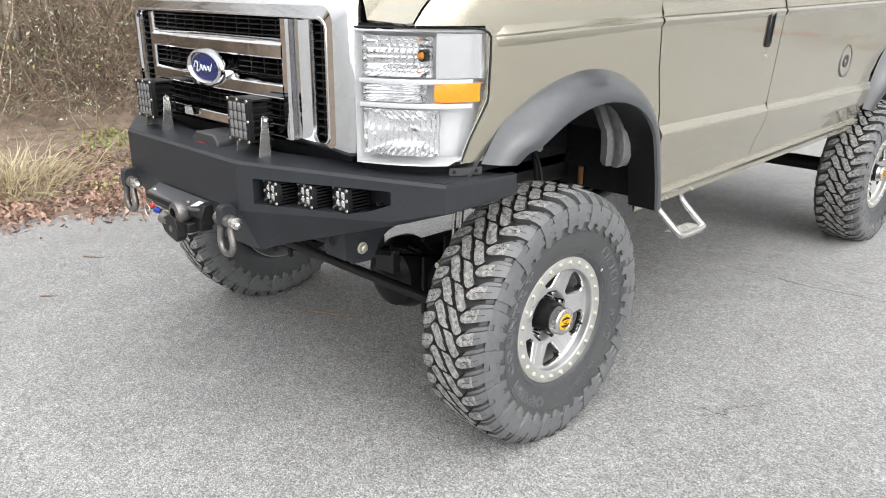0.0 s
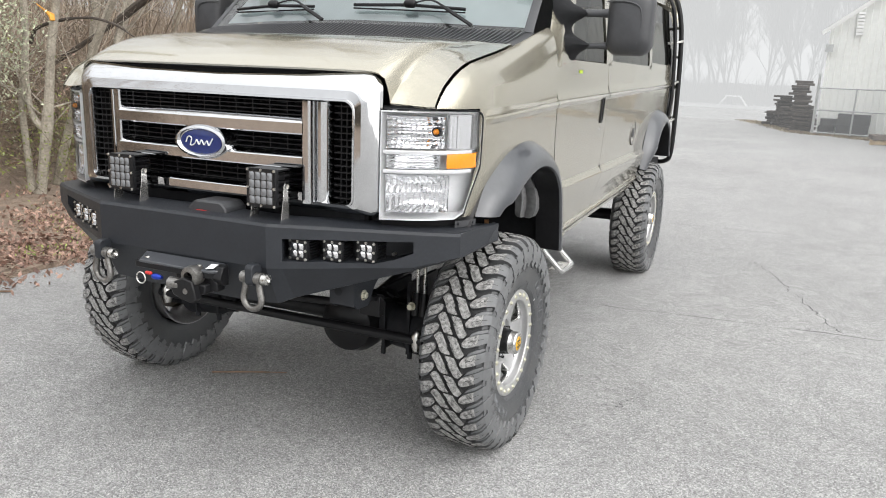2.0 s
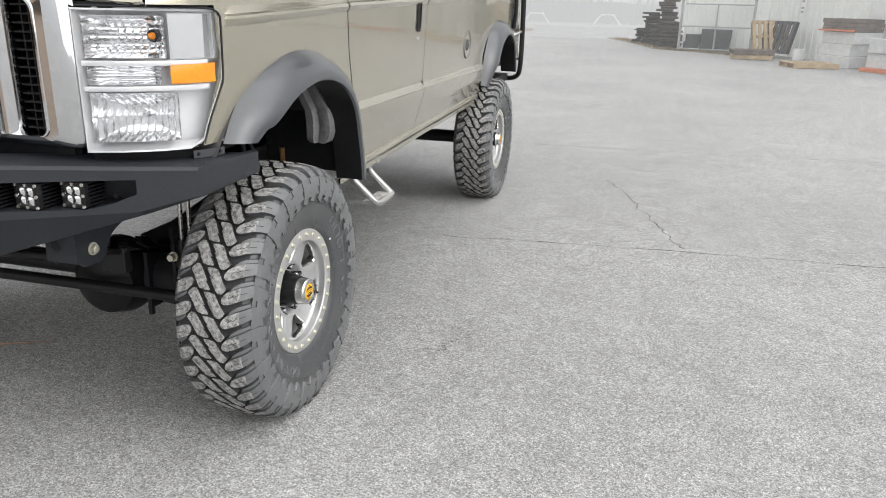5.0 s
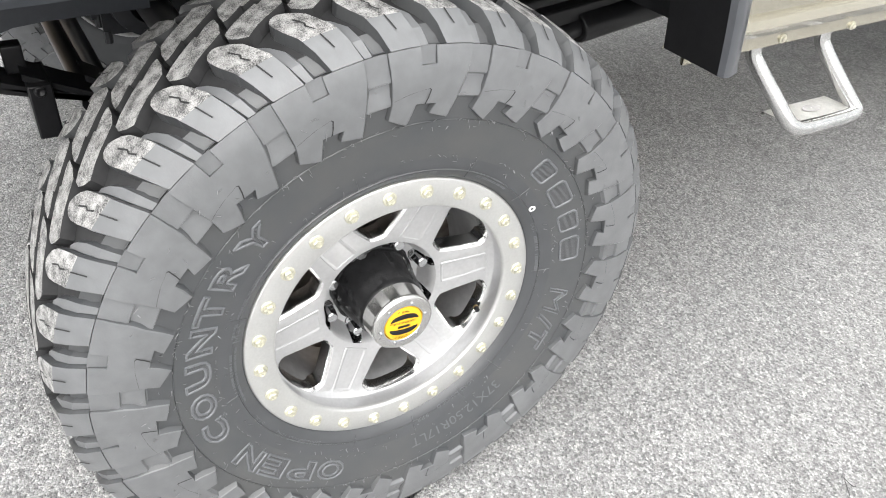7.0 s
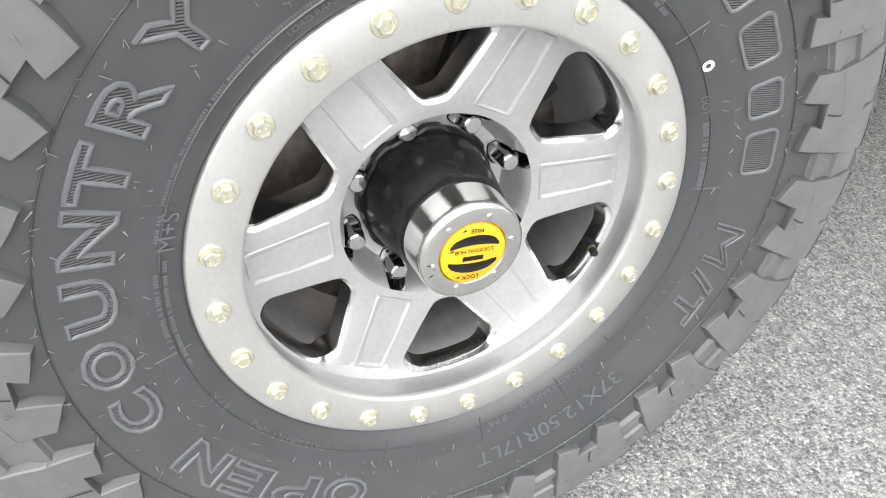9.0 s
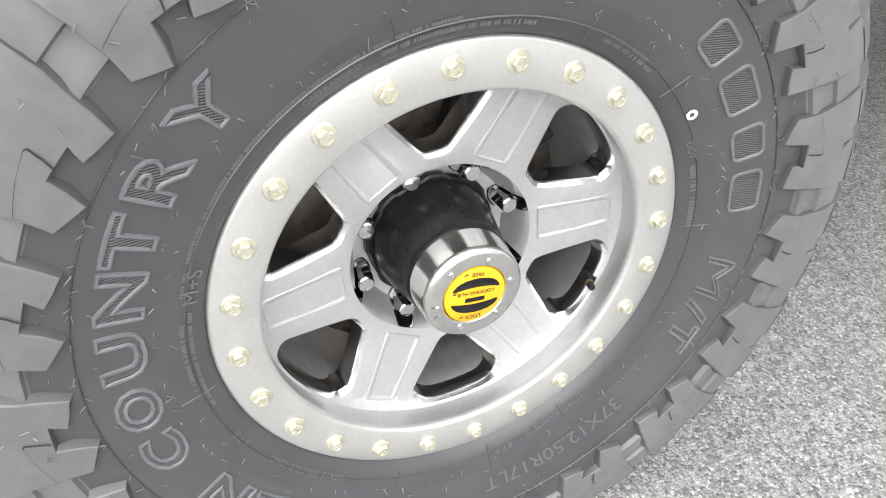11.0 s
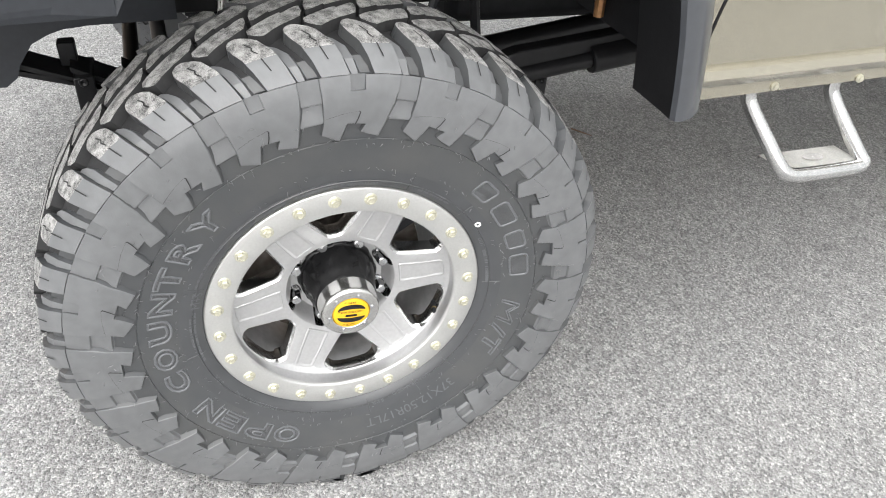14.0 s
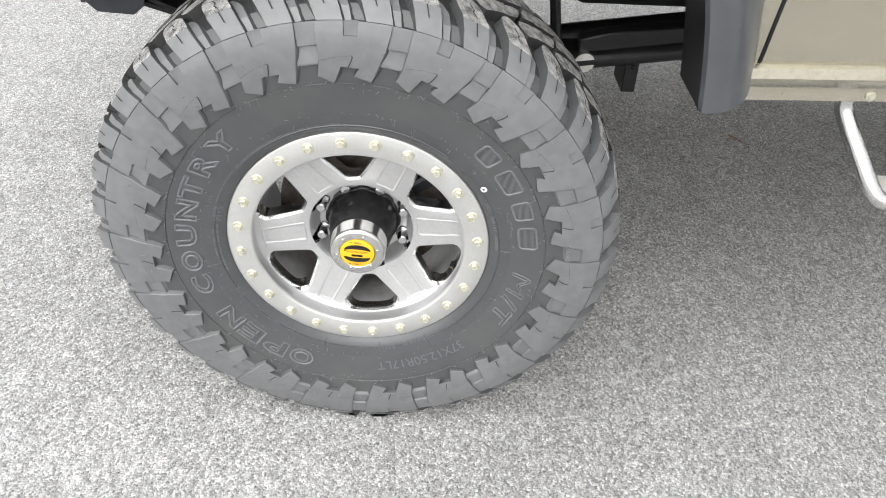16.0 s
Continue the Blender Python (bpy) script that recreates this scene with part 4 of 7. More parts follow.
for sg in (1, -1):
    sh = Shape().grid(panel(lambda z: seam_front(z) + .003, lambda z: seam_rear(z) - .003, .795, 1.70, nz=120))
    door = part("front_door", sh if sg > 0 else sh.mirrored(), PAINT, van, sharp=18)
    hz = 1.455
    hs = Shape()
    loops = []
    for inset, d in ((0, .001), (0, .006), (.006, .008), (.011, .008), (.013, .0015)):
        loops.append([(side_u(1.53 + a, hz + b) + d, 1.53 + a, hz + b) for a, b in rounded(-.033 + inset, .033 - inset, -.102 + inset, .072 - inset, .022, 4)])
    hs.grid(loops, close=True)
    hs.add(loops[-1], [list(range(len(loops[-1])))])
    part("door_handle", hs if sg > 0 else hs.mirrored(), BLACK, door, "black recessed pull handle")
    lk = Shape().lathe([(0, .011), (.004, .010), (.005, .0001)], 14, centre=(side_u(1.535, 1.315), 1.535, 1.315))
    part("door_lock", lk if sg > 0 else lk.mirrored(), CHROME, door)
    sh = Shape().grid(panel(lambda z: seam_rear(z) + .003, lambda z: 3.10, .80, 1.72, nz=120, ny=16))
    part("side_panel", sh if sg > 0 else sh.mirrored(), PAINT, van, sharp=18)

    def rear_low(y):
        return curve(y, [3.10, 3.20, 3.35, 3.5, 3.7, 3.9, 4.02, 4.06, 4.60], [1.13, 1.24, 1.32, 1.36, 1.365, 1.30, 1.18, 1.02, 1.00])
    rows = []
    for i in range(33):
        y = lerp(3.10, 4.56, i / 32)
        z0 = rear_low(y)
        rows.append([(side_u(y, lerp(z0, 1.75, k / 14)), y, lerp(z0, 1.75, k / 14)) for k in range(15)])
    sh = Shape().grid(rows)
    part("rear_quarter_panel", sh if sg > 0 else sh.mirrored(), PAINT, van)
    # rocker sill with a rolled top and a pinch flange
    prof = [(.955, .800), (.972, .792), (.976, .776), (.966, .757), (.950, .748), (.946, .746), (.946, .722), (.940, .722), (.936, .745)]
    rows = [[(u, y, z + RAKE * (y - .66)) for u, z in prof] for y in [lerp(.62, 3.12, k / 10) for k in range(11)]]
    sh = Shape().grid(rows)
    part("rocker_sill", sh if sg > 0 else sh.mirrored(), PAINT, van)
    cr = Shape().grid([[(side_u(y, z) + d, y, z) for d, z in ((-0.0012, 1.455 + RAKE * (y - .3)), (0.0063, 1.468 + RAKE * (y - .3)), (0.0108, 1.478 + RAKE * (y - .3)), (0.0108, 1.482 + RAKE * (y - .3)), (0.0083, 1.489 + RAKE * (y - .3)), (-0.0002, 1.49 + RAKE * (y - .3)), (-0.0002, 1.4935 + RAKE * (y - .3)), (0.0098, 1.495 + RAKE * (y - .3)), (0.0088, 1.505 + RAKE * (y - .3)), (-0.0012, 1.543 + RAKE * (y - .3)))]
                       for y in [lerp(1.68, 4.5, k / 30) for k in range(31)]])
    part("belt_crease", cr if sg > 0 else cr.mirrored(), PAINT, van, sharp=40)
    cr = Shape().grid([[(side_u(y, z) + d, y, z) for d, z in ((-0.0012, 1.455 + RAKE * (y - .3)), (0.0063, 1.468 + RAKE * (y - .3)), (0.0108, 1.478 + RAKE * (y - .3)), (0.0108, 1.482 + RAKE * (y - .3)), (0.0083, 1.489 + RAKE * (y - .3)), (-0.0002, 1.49 + RAKE * (y - .3)), (-0.0002, 1.4935 + RAKE * (y - .3)), (0.0098, 1.495 + RAKE * (y - .3)), (0.0088, 1.505 + RAKE * (y - .3)), (-0.0012, 1.543 + RAKE * (y - .3)))]
                       for y in [lerp(.58, 1.66, k / 16) for k in range(17)]])
    part("belt_crease", cr if sg > 0 else cr.mirrored(), PAINT, van, sharp=40)
    # upper body: pillars, window bands, roof edge
    rows = []
    for i in range(61):
        y = lerp(.60, 4.56, i / 60)
        lo = 2.16 + RAKE * (y - .5)
        hi = 2.46 + RAKE * (y - .5)
        rows.append([(side_u(y, lerp(lo, hi, k / 8)), y, lerp(lo, hi, k / 8)) for k in range(9)])
    sh = Shape().grid(rows)
    part("roof_side", sh if sg > 0 else sh.mirrored(), PAINT, van)
    for y0, y1, name in ((1.60, 1.76, "b_pillar"), (3.05, 3.16, "c_pillar"), (4.40, 4.56, "d_pillar")):
        rows = [[(side_u(y, z), y, z) for y in (y0, lerp(y0, y1, .5), y1)] for z in [lerp(1.69, 2.26, k / 10) for k in range(11)]]
        sh = Shape().grid(rows)
        part(name, sh if sg > 0 else sh.mirrored(), PAINT, van)
    for y0, y1, name in ((1.76, 3.05, "side_window"), (3.16, 4.40, "side_window")):
        rows = [[(side_u(y, z) - .006, y, z) for y in [lerp(y0 - .01, y1 + .01, k / 8) for k in range(9)]] for z in [lerp(1.71, 2.22, k / 8) for k in range(9)]]
        sh = Shape().grid(rows)
        outward(part(name, sh if sg > 0 else sh.mirrored(), WINDOW, van, "dark tinted side window"), (sg, 0, 0))
    # front door window and its black frame
    rows = [[(side_u(y, z) - .008, y, z) for y in [lerp(curve(z, [1.70, 2.2], [.80, 1.12]), 1.60, k / 8) for k in range(9)]] for z in [lerp(1.705, 2.2, k / 8) for k in range(9)]]
    sh = Shape().grid(rows)
    outward(part("door_window", sh if sg > 0 else sh.mirrored(), WINDOW, van, "door window"), (sg, 0, 0))
    rows = [[(side_u(curve(z, [1.70, 2.3], [.60, .98]) + d, z) + e, curve(z, [1.70, 2.3], [.60, .98]) + d, z) for d, e in ((-.10, -.035), (-.02, .003), (.05, .003), (.20 - (z - 1.7) * .12, .001))]
            for z in [lerp(1.66, 2.3, k / 12) for k in range(13)]]
    sh = Shape().grid(rows)
    part("a_pillar", sh if sg > 0 else sh.mirrored(), PAINT, van)

roof = Shape()
rows = []
for i in range(20):
    y = lerp(1.15, 4.58, i / 19)
    z = 2.44 + RAKE * (y - .5)
    rows.append([(u, y, z + .10 * (1 - (u / .76) ** 2)) for u in [lerp(-.76, .76, k / 12) for k in range(13)]])
roof.grid(rows)
part("roof", roof, PAINT, van)
back = Shape().box(-.97, .97, 4.50, 4.56, .95, 2.45)
part("rear_doors", back, PAINT, van, bevel=.02)

# dark tubes laid in the door gaps to draw their shade line
for sg in (1, -1):
    for fn, zz in ((seam_front, (.80, 1.74)), (seam_rear, (.80, 1.70))):
        pts = [(side_u(fn(z), z) - .0045, fn(z), z) for z in [lerp(*zz, k / 24) for k in range(25)]]
        sh = Shape().tube(pts, .0042, 6)
        part("door_seal", sh if sg > 0 else sh.mirrored(), DARK, van)

# hood
hood = Shape()
rows = []
HALF = [0, .1, .2, .3, .4, .48, .55, .60, .64, .67, .69, .705, .718, .728, .736, .742, .748, .765, .79, .82, .85, .88, .905]
for i in range(25):
    t = i / 24
    row = []
    for u in [-a for a in HALF[:0:-1]] + HALF:
        a = abs(u)
        yf = curve(a, [0, .4, .66, .72, .765, .80, .905], [-.658, -.646, -.624, -.617, -.602, -.590, -.572])
        zf = curve(a, [0, .4, .655, .700, .728, .740, .748, .905], [1.610, 1.610, 1.608, 1.603, 1.582, 1.545, 1.498, 1.492])
        yr = curve(a, [0, .5, .905], [.10, .12, .185])
        zr = curve(a, [0, .5, .905], [1.768, 1.764, 1.742])
        y = lerp(yf, yr, t)
        flat = zf + (zr - zf) * t
        rise = (zr - zf) * .9 * t * (1 - t) ** 2 * 2.2 + .018 * math.sin(math.pi * t)
        if a > .75:
            side = hood_line(y)
            k = min(1, (a - .75) / .155)
            k = k * k * (3 - 2 * k) * .9
            flat, rise = lerp(flat + rise, side, k), 0
        row.append((u, y, flat + rise))
    rows.append(row)
lip = [(p[0], p[1] + .010, p[2] - .007) for p in rows[0]]
# dark strip added below the hood lip to draw the gap's shade
seal = Shape().grid([[(p[0], p[1] + d, p[2] - e) for p in rows[0] if abs(p[0]) < .80] for d, e in ((.010, .003), (.030, .010), (.06, .03))])
tail = [(p[0], p[1] - .004, p[2] - .022) for p in rows[-1]]
hood.grid([lip] + rows + [tail])
part("hood", hood, PAINT, van, "champagne hood with sky reflections", sharp=60)
part("hood_seal", seal, DARK, van, "dark strip standing in for the shaded gap under the hood edge")
# added dark sheet under the hood, so its front gap reads as shade
under = Shape().grid([[(u, y, z) for u in (-.70, -.40, 0, .40, .70)] for y, z in ((-.60, 1.44), (-.58, 1.56), (-.2, 1.60), (.5, 1.66))])
part("engine_bay_cover", under, DARK, van)

# cowl and windshield
def screen(u, t):
    """Windshield surface: t from its foot to its head."""
    y0 = curve(abs(u), [0, .5, .92], [.26, .285, .40])
    z0 = curve(abs(u), [0, .92], [1.822, 1.800])
    y1 = curve(abs(u), [0, .92], [1.02, 1.12])
    return (u * lerp(1, .90, t), lerp(y0, y1, t), lerp(z0, 2.42, t) + .02 * math.sin(math.pi * t))


cow = Shape()
rows = []
for t in (0, .25, .5, .75, 1):
    rows.append([(u, lerp(curve(abs(u), [0, .5, .93], [.105, .125, .19]), screen(u, 0)[1] + .01, t), lerp(curve(abs(u), [0, .5, .93], [1.758, 1.755, 1.735]), screen(u, 0)[2] + .004, t)) for u in [lerp(-.93, .93, k / 30) for k in range(31)]])
cow.grid(rows)
cowl = part("cowl", cow, PLASTIC, van, "black ribbed plastic cowl at the foot of the windshield")
ribs = Shape()
for k in range(84):
    u = lerp(-.88, .88, k / 83)
    a = (u - .012, curve(abs(u), [0, .5, .93], [.125, .145, .21]), curve(abs(u), [0, .5, .93], [1.766, 1.763, 1.743]))
    b = (u + .012, screen(u, 0)[1] - .01, screen(u, 0)[2] + .006)
    ribs.tube([a, b], .0055, 4)
tagged(part("cowl_rib", ribs, PLASTIC, cowl), kind="stuff")
ws = Shape().grid([[screen(u, t) for u in [lerp(-.905, .905, k / 24) for k in range(25)]] for t in [k / 12 for k in range(13)]])
outward(part("windshield", ws, glass("windshield_glass", (0.72, 0.77, 0.77), ior=1.8), van, "windshield reflecting bare branches and white sky"), (0, -1, 1))
for sg in (1, -1):
    edge = Shape().grid([[(sg * abs(screen(.905 + d, t)[0]), screen(.905, t)[1] + e, screen(.905, t)[2] + f) for d, e, f in ((-.022, -.004, .004), (.0, -.004, .006), (.02, .01, .004))] for t in [k / 10 for k in range(11)]])
    part("windshield_trim", edge, PLASTIC, van)
# Pale panel across the whole screen; its brightness stands in for reflected sky.
shade = Shape().grid([[(p[0] * .985, p[1] + .035, p[2] - .012) for p in [screen(u, t) for u in [lerp(-.88, .88, k / 14) for k in range(15)]]] for t in [lerp(.06, 1, k / 8) for k in range(9)]])
part("sun_shade", shade, material("silver_shade", (.70, .73, .74), .45, .2, var=.06, scale=6, bump=.2, bump_scale=12), van, "silver sun shade, widened to stand in for sky reflected in the windshield")
dash = Shape().grid([[(u, y, z) for u in [lerp(-.86, .86, k / 8) for k in range(9)]] for y, z in ((.34, 1.79), (.62, 1.78), (.90, 1.70), (.95, 1.45))])
part("dashboard", dash, material("grey_dash", (.30, .30, .30), .7, var=.1), van, "grey dashboard")
cab = Shape().box(-.90, .90, 1.45, 1.50, .95, 2.30)
part("cab_bulkhead", cab, material("dark_trim", (.07, .07, .07), .8, var=.1), van)
rear_view = Shape().grid([[(-.08 + .11 * math.cos(a) * s, .86 + c, 2.10 + .036 * math.sin(a) * s) for a in [2 * math.pi * k / 20 for k in range(20)]] for s, c in ((.01, 0), (.9, 0), (1, .008), (.85, .025), (.01, .03))], close=True)
part("interior_mirror", rear_view, PLASTIC, van)

# wipers
for u0, u1, pv in ((.02, .60, .64), (-.78, -.22, -.12)):
    blade = Shape()
    c = lerp(u0, u1, .52)
    def on(u, t, lift):
        p = Vector(screen(u, t))
        return p + Vector((0, -.7, .7)) * lift
    blade.tube([on(u0, .125, .022), on(c, .135, .024), on(u1, .120, .022)], .008, 6)
    blade.tube([on(u0, .112, .012), on(u1, .108, .012)], .005, 4)
    arm = Shape().tube(smooth_path([on(c, .135, .03), on(lerp(c, pv, .35), .150, .045), on(lerp(c, pv, .75), .06, .05), on(pv + .02, .0, .03)], 12), [.006] * 7 + [.010] * 6, 6, flat=.6)
    w = part("wiper", blade, BLACK, van, "black wiper blade and arm")
    part("wiper_arm", arm, BLACK, w)
    joint = Shape().lathe([(-.03, .012), (-.02, .020), (.02, .020), (.03, .012), (.03, .0001)], 12, centre=on(c, .137, .03))
    part("wiper_joint", joint, BLACK, w)

# grille


def yg(u):
    return -.694 + .080 * u * u


outer = rounded(-.727, .727, 1.088, 1.600, [.03, .03, .070, .070], 8)
inner = rounded(-.630, .630, 1.128, 1.490, [.025, .025, .035, .035], 8)
sur = Shape()
loops = []
for t, off in ((0, .075), (0, .026), (.05, .014), (.14, .006), (.30, -.002), (.50, -.010), (.60, -.0135), (.615, -.0140), (.86, -.0140), (.875, -.0180), (.93, -.0185), (.945, -.0150), (.985, .002), (1.0, .012), (1.0, .06)):
    loop = []
    for (a, b), (c, d) in zip(outer, inner):
        u, z = lerp(a, c, t), lerp(b, d, t)
        top = max(0, (z - 1.50) / .106)
        loop.append((u, yg(u) + off + .035 * top * top, z + .032 * (1 - (u / .727) ** 2) * min(top, 1)))
    loops.append(loop)
sur.grid(loops, close=True)
grille = part("grille", sur, CHROME, van, "bright chrome grille surround", sharp=14)
for zc, h in ((1.402, .031), (1.276, .030), (1.150, .024)):
    bar = Shape()
    prof = [(.0, h), (-.022, h * .58), (-.0265, h * .46), (-.0285, h * .34), (-.0285, -h * .86), (-.024, -h), (.03, -h), (.03, h)]
    bar.grid([[(u, yg(u) + a, zc + b) for a, b in prof] for u in [lerp(-.445, .445, k / 24) for k in range(25)]], close=True)
    part("chrome_bar", bar, CHROME, grille, sharp=14)
for sg in (1, -1):
    post = Shape()
    prof = [(.438, .03), (.438, -.020), (.443, -.026), (.468, -.026), (.474, -.020), (.474, .04)]
    post.grid([[(sg * a, yg(a) + b, z) for a, b in prof] for z in (1.118, 1.2, 1.3, 1.4, 1.494)])
    part("grille_post", post, CHROME, grille, bevel=.002)
    blade = Shape()
    prof = [(.474, .020), (.480, .012), (.487, .010), (.493, -.004), (.498, -.009), (.508, -.009), (.520, .002), (.530, .020), (.535, .050), (.536, .10)]
    blade.grid([[(sg * a, yg(a) + b, z) for a, b in prof] for z in [lerp(1.126, 1.492, k / 6) for k in range(7)]])
    part("chrome_blade", blade, CHROME, grille)
    vent = Shape()
    for k in range(15):
        z = lerp(1.142, 1.478, k / 14)
        vent.box(.540, .635, yg(.6) + .022, yg(.6) + .060, z - .0022, z + .0022)
    for k in range(3):
        u = lerp(.566, .614, k / 2)
        vent.box(u - .002, u + .002, yg(.6) + .028, yg(.6) + .058, 1.13, 1.49)
    vent.box(.530, .640, yg(.6) + .075, yg(.6) + .080, 1.12, 1.51)
    part("side_vent", vent if sg > 0 else vent.mirrored(), BLACK, grille)
for z0, z1 in ((1.432, 1.492), (1.304, 1.372), (1.172, 1.246)):
    egg = Shape()
    for k in range(4):
        z = lerp(z0 + .006, z1 - .006, k / 3)
        rows = [[(u, yg(u) + a, z + b) for a, b in ((.022, -.0018), (.022, .0018), (.07, .005), (.07, .001))] for u in [lerp(-.455, .455, j / 12) for j in range(13)]]
        egg.grid(rows, close=True)
    for k in range(12):
        u = lerp(-.42, .42, k / 11)
        egg.box(u - .0022, u + .0022, yg(u) + .030, yg(u) + .072, z0, z1)
    egg.box(-.455, .455, -.612, -.607, z0 - .02, z1 + .02)
    part("grille_mesh", egg, BLACK, grille, "black egg-crate grille insert", smooth=False)
WHITE_METAL = material("pale_silver", (.78, .79, .80), .3, .4, var=.03)
ov = [(math.cos(a), math.sin(a)) for a in [2 * math.pi * k / 56 for k in range(56)]]
BZ, BY = 1.316, -.734
ring = Shape().grid([[(c * A, BY + d, BZ + s * B) for c, s in ov] for A, B, d in ((.126, .066, .06), (.126, .066, .012), (.121, .062, -.004), (.110, .053, -.008), (.101, .046, -.002), (.099, .044, .004))], close=True)
badge = part("badge", ring, CHROME, grille, "chrome-rimmed blue oval badge")
disc = Shape()
disc.grid([[(c * .100 * k, BY + .003 - .004 * (1 - k * k), BZ + s * .045 * k) for c, s in ov] for k in (.01, .4, .8, 1)], close=True)
part("badge_field", disc, BLUE, badge)
# a plain flowing line stands in for the maker's mark
script = Shape().tube(smooth_path([(-.068, BY - .004, BZ - .004), (-.056, BY - .004, BZ + .018), (-.040, BY - .004, BZ + .012), (-.046, BY - .004, BZ - .014), (-.026, BY - .004, BZ - .008), (-.016, BY - .004, BZ + .008), (-.004, BY - .004, BZ - .010), (.008, BY - .004, BZ + .008), (.020, BY - .004, BZ - .009), (.034, BY - .004, BZ + .006), (.044, BY - .004, BZ - .010), (.062, BY - .004, BZ + .016)], 70), .0026, 6)
part("badge_mark", script, WHITE_METAL, badge, "silver flowing mark")

# headlights


def lamp_front(v):
    """Plan of the lamp's face: v 0 at the grille, 1 at the wheel side."""
    return (curve(v, [0, .35, .62, .80, .92, 1], [.731, .835, .912, .958, .986, 1.001]), curve(v, [0, .35, .62, .80, .92, 1], [-.645, -.597, -.540, -.484, -.425, -.360]))


def lamp_edge(z):
    return curve(z, [1.080, 1.27, 1.40, 1.478], [.865, .995, 1.0, 1.0])


def lamp_patch(v0, v1, z0, z1, depth, nv=8, nz=6, cut=True):
    rows = []
    for i in range(nz + 1):
        z = lerp(z0, z1, i / nz)
        e = lamp_edge(z) if cut else 1
        row = []
        for j in range(nv + 1):
            v = min(lerp(v0, v1, j / nv), v1) * (e if v1 > .95 else 1)
            u, y = lamp_front(v)
            row.append((u - .35 * depth * v, y + depth, z))
        rows.append(row)
    return rows


for sg in (1, -1):
    lens = Shape().grid(lamp_patch(0, 1, 1.080, 1.474, 0, 16, 12))
    lamp = outward(part("headlight", lens if sg > 0 else lens.mirrored(), LENS, van, "clear headlight with amber side marker"), (0, -1, 0))
    lamp.visible_shadow = False

    def sub(name, sh, mat, label="", **kw):
        return part(name, sh if sg > 0 else sh.mirrored(), mat, lamp, label, **kw)
    tub = Shape().grid(lamp_patch(.0, 1, 1.078, 1.478, .085, 10, 6))
    sub("housing", tub, LAMP_SHELL)
    frame_ = Shape()
    loop0 = [(*lamp_front(v), 1.474) for v in [k / 10 for k in range(11)]] + [(*lamp_front(lamp_edge(z)), z) for z in [lerp(1.455, 1.1, k / 8) for k in range(9)]] + [(*lamp_front(v), 1.080) for v in [lerp(.80, 0, k / 8) for k in range(9)]] + [(*lamp_front(0), z) for z in (1.15, 1.25, 1.35, 1.43)]
    rows = []
    cu, cz = .84, 1.27
    for k, d in ((1.0, .002), (.975, .003), (.950, .04), (.90, .07)):
        rows.append([(cu + (u - cu) * k, y + d, cz + (z - cz) * k) for u, y, z in loop0])
    frame_.grid(rows, close=True)
    sub("lamp_frame", frame_, LAMP_SHELL)
    # upper chamber with ribbed reflector, lower bowl, dividers
    for v0, v1, z0, z1, name in ((.05, .66, 1.342, 1.456, "upper_reflector"), (.05, .62, 1.268, 1.322, "middle_reflector"), (.05, .72, 1.108, 1.246, "lower_reflector")):
        rows = []
        for i in range(33):
            row = []
            for j in range(65):
                a, b = i / 32, j / 64
                v, z = lerp(v0, v1, b), lerp(z0, z1, a)
                u, y = lamp_front(v)
                bowl = 1 - max(abs(2 * a - 1), abs(2 * b - 1)) ** 3
                if name == "upper_reflector":
                    rip = .0022 * abs(math.sin(j * math.pi / 6)) + .0062 * abs(math.sin(i * math.pi / 6.4))
                elif name == "middle_reflector":
                    rip = .0050 * abs(math.sin(i * math.pi / 10.7)) + .0012 * abs(math.sin(j * math.pi / 12))
                else:
                    rip = .0040 * abs(math.sin(j * math.pi / 5.4 + .5 * math.sin(i * .2))) + .0030 * abs(math.sin(i * math.pi / 16))
                row.append((u, y + .010 + .034 * bowl + rip, z))
            rows.append(row)
        sub(name, Shape().grid(rows), LAMP_BRIGHT, sharp=20)
    for z in (1.258, 1.328):
        d = Shape().grid([[(lamp_front(v)[0], lamp_front(v)[1] + a, z + b) for a, b in ((.006, -.007), (.004, 0), (.006, .007), (.04, .007))] for v in [lerp(.03, .93, k / 12) for k in range(13)]])
        sub("divider", d, LAMP_SHELL)
    am = Shape().grid([[(lamp_front(v)[0] + .001, lamp_front(v)[1] + d - .004, z) for v in [lerp(.70, .965, k / 8) for k in range(9)]] for z, d in ((1.268, .02), (1.270, .006), (1.296, .002), (1.323, .006), (1.325, .02))])
    sub("side_marker", am, AMBER, "amber side marker")
    side = Shape().grid([[(lamp_front(v * lamp_edge(z))[0] - .012, lamp_front(v * lamp_edge(z))[1] + .03, z) for v in [lerp(.68, .98, k / 6) for k in range(7)]] for z in [lerp(1.335, 1.465, k / 3) for k in range(4)]])
    sub("side_panel_lining", side, LAMP_SHELL)
    corner = [(1.0, 1.452), (.99, 1.466), (.965, 1.475), (.93, 1.479)]
    seal = [(lamp_edge(z), z) for z in [lerp(1.09, 1.44, k / 16) for k in range(17)]] + corner + [(v, 1.480) for v in (.8, .6, .4, .2, .02)]
    seal = Shape().tube([(lamp_front(v)[0] + .002, lamp_front(v)[1] + .006, z) for v, z in seal], .0030, 6)
    sub("lamp_seal", seal, DARK)
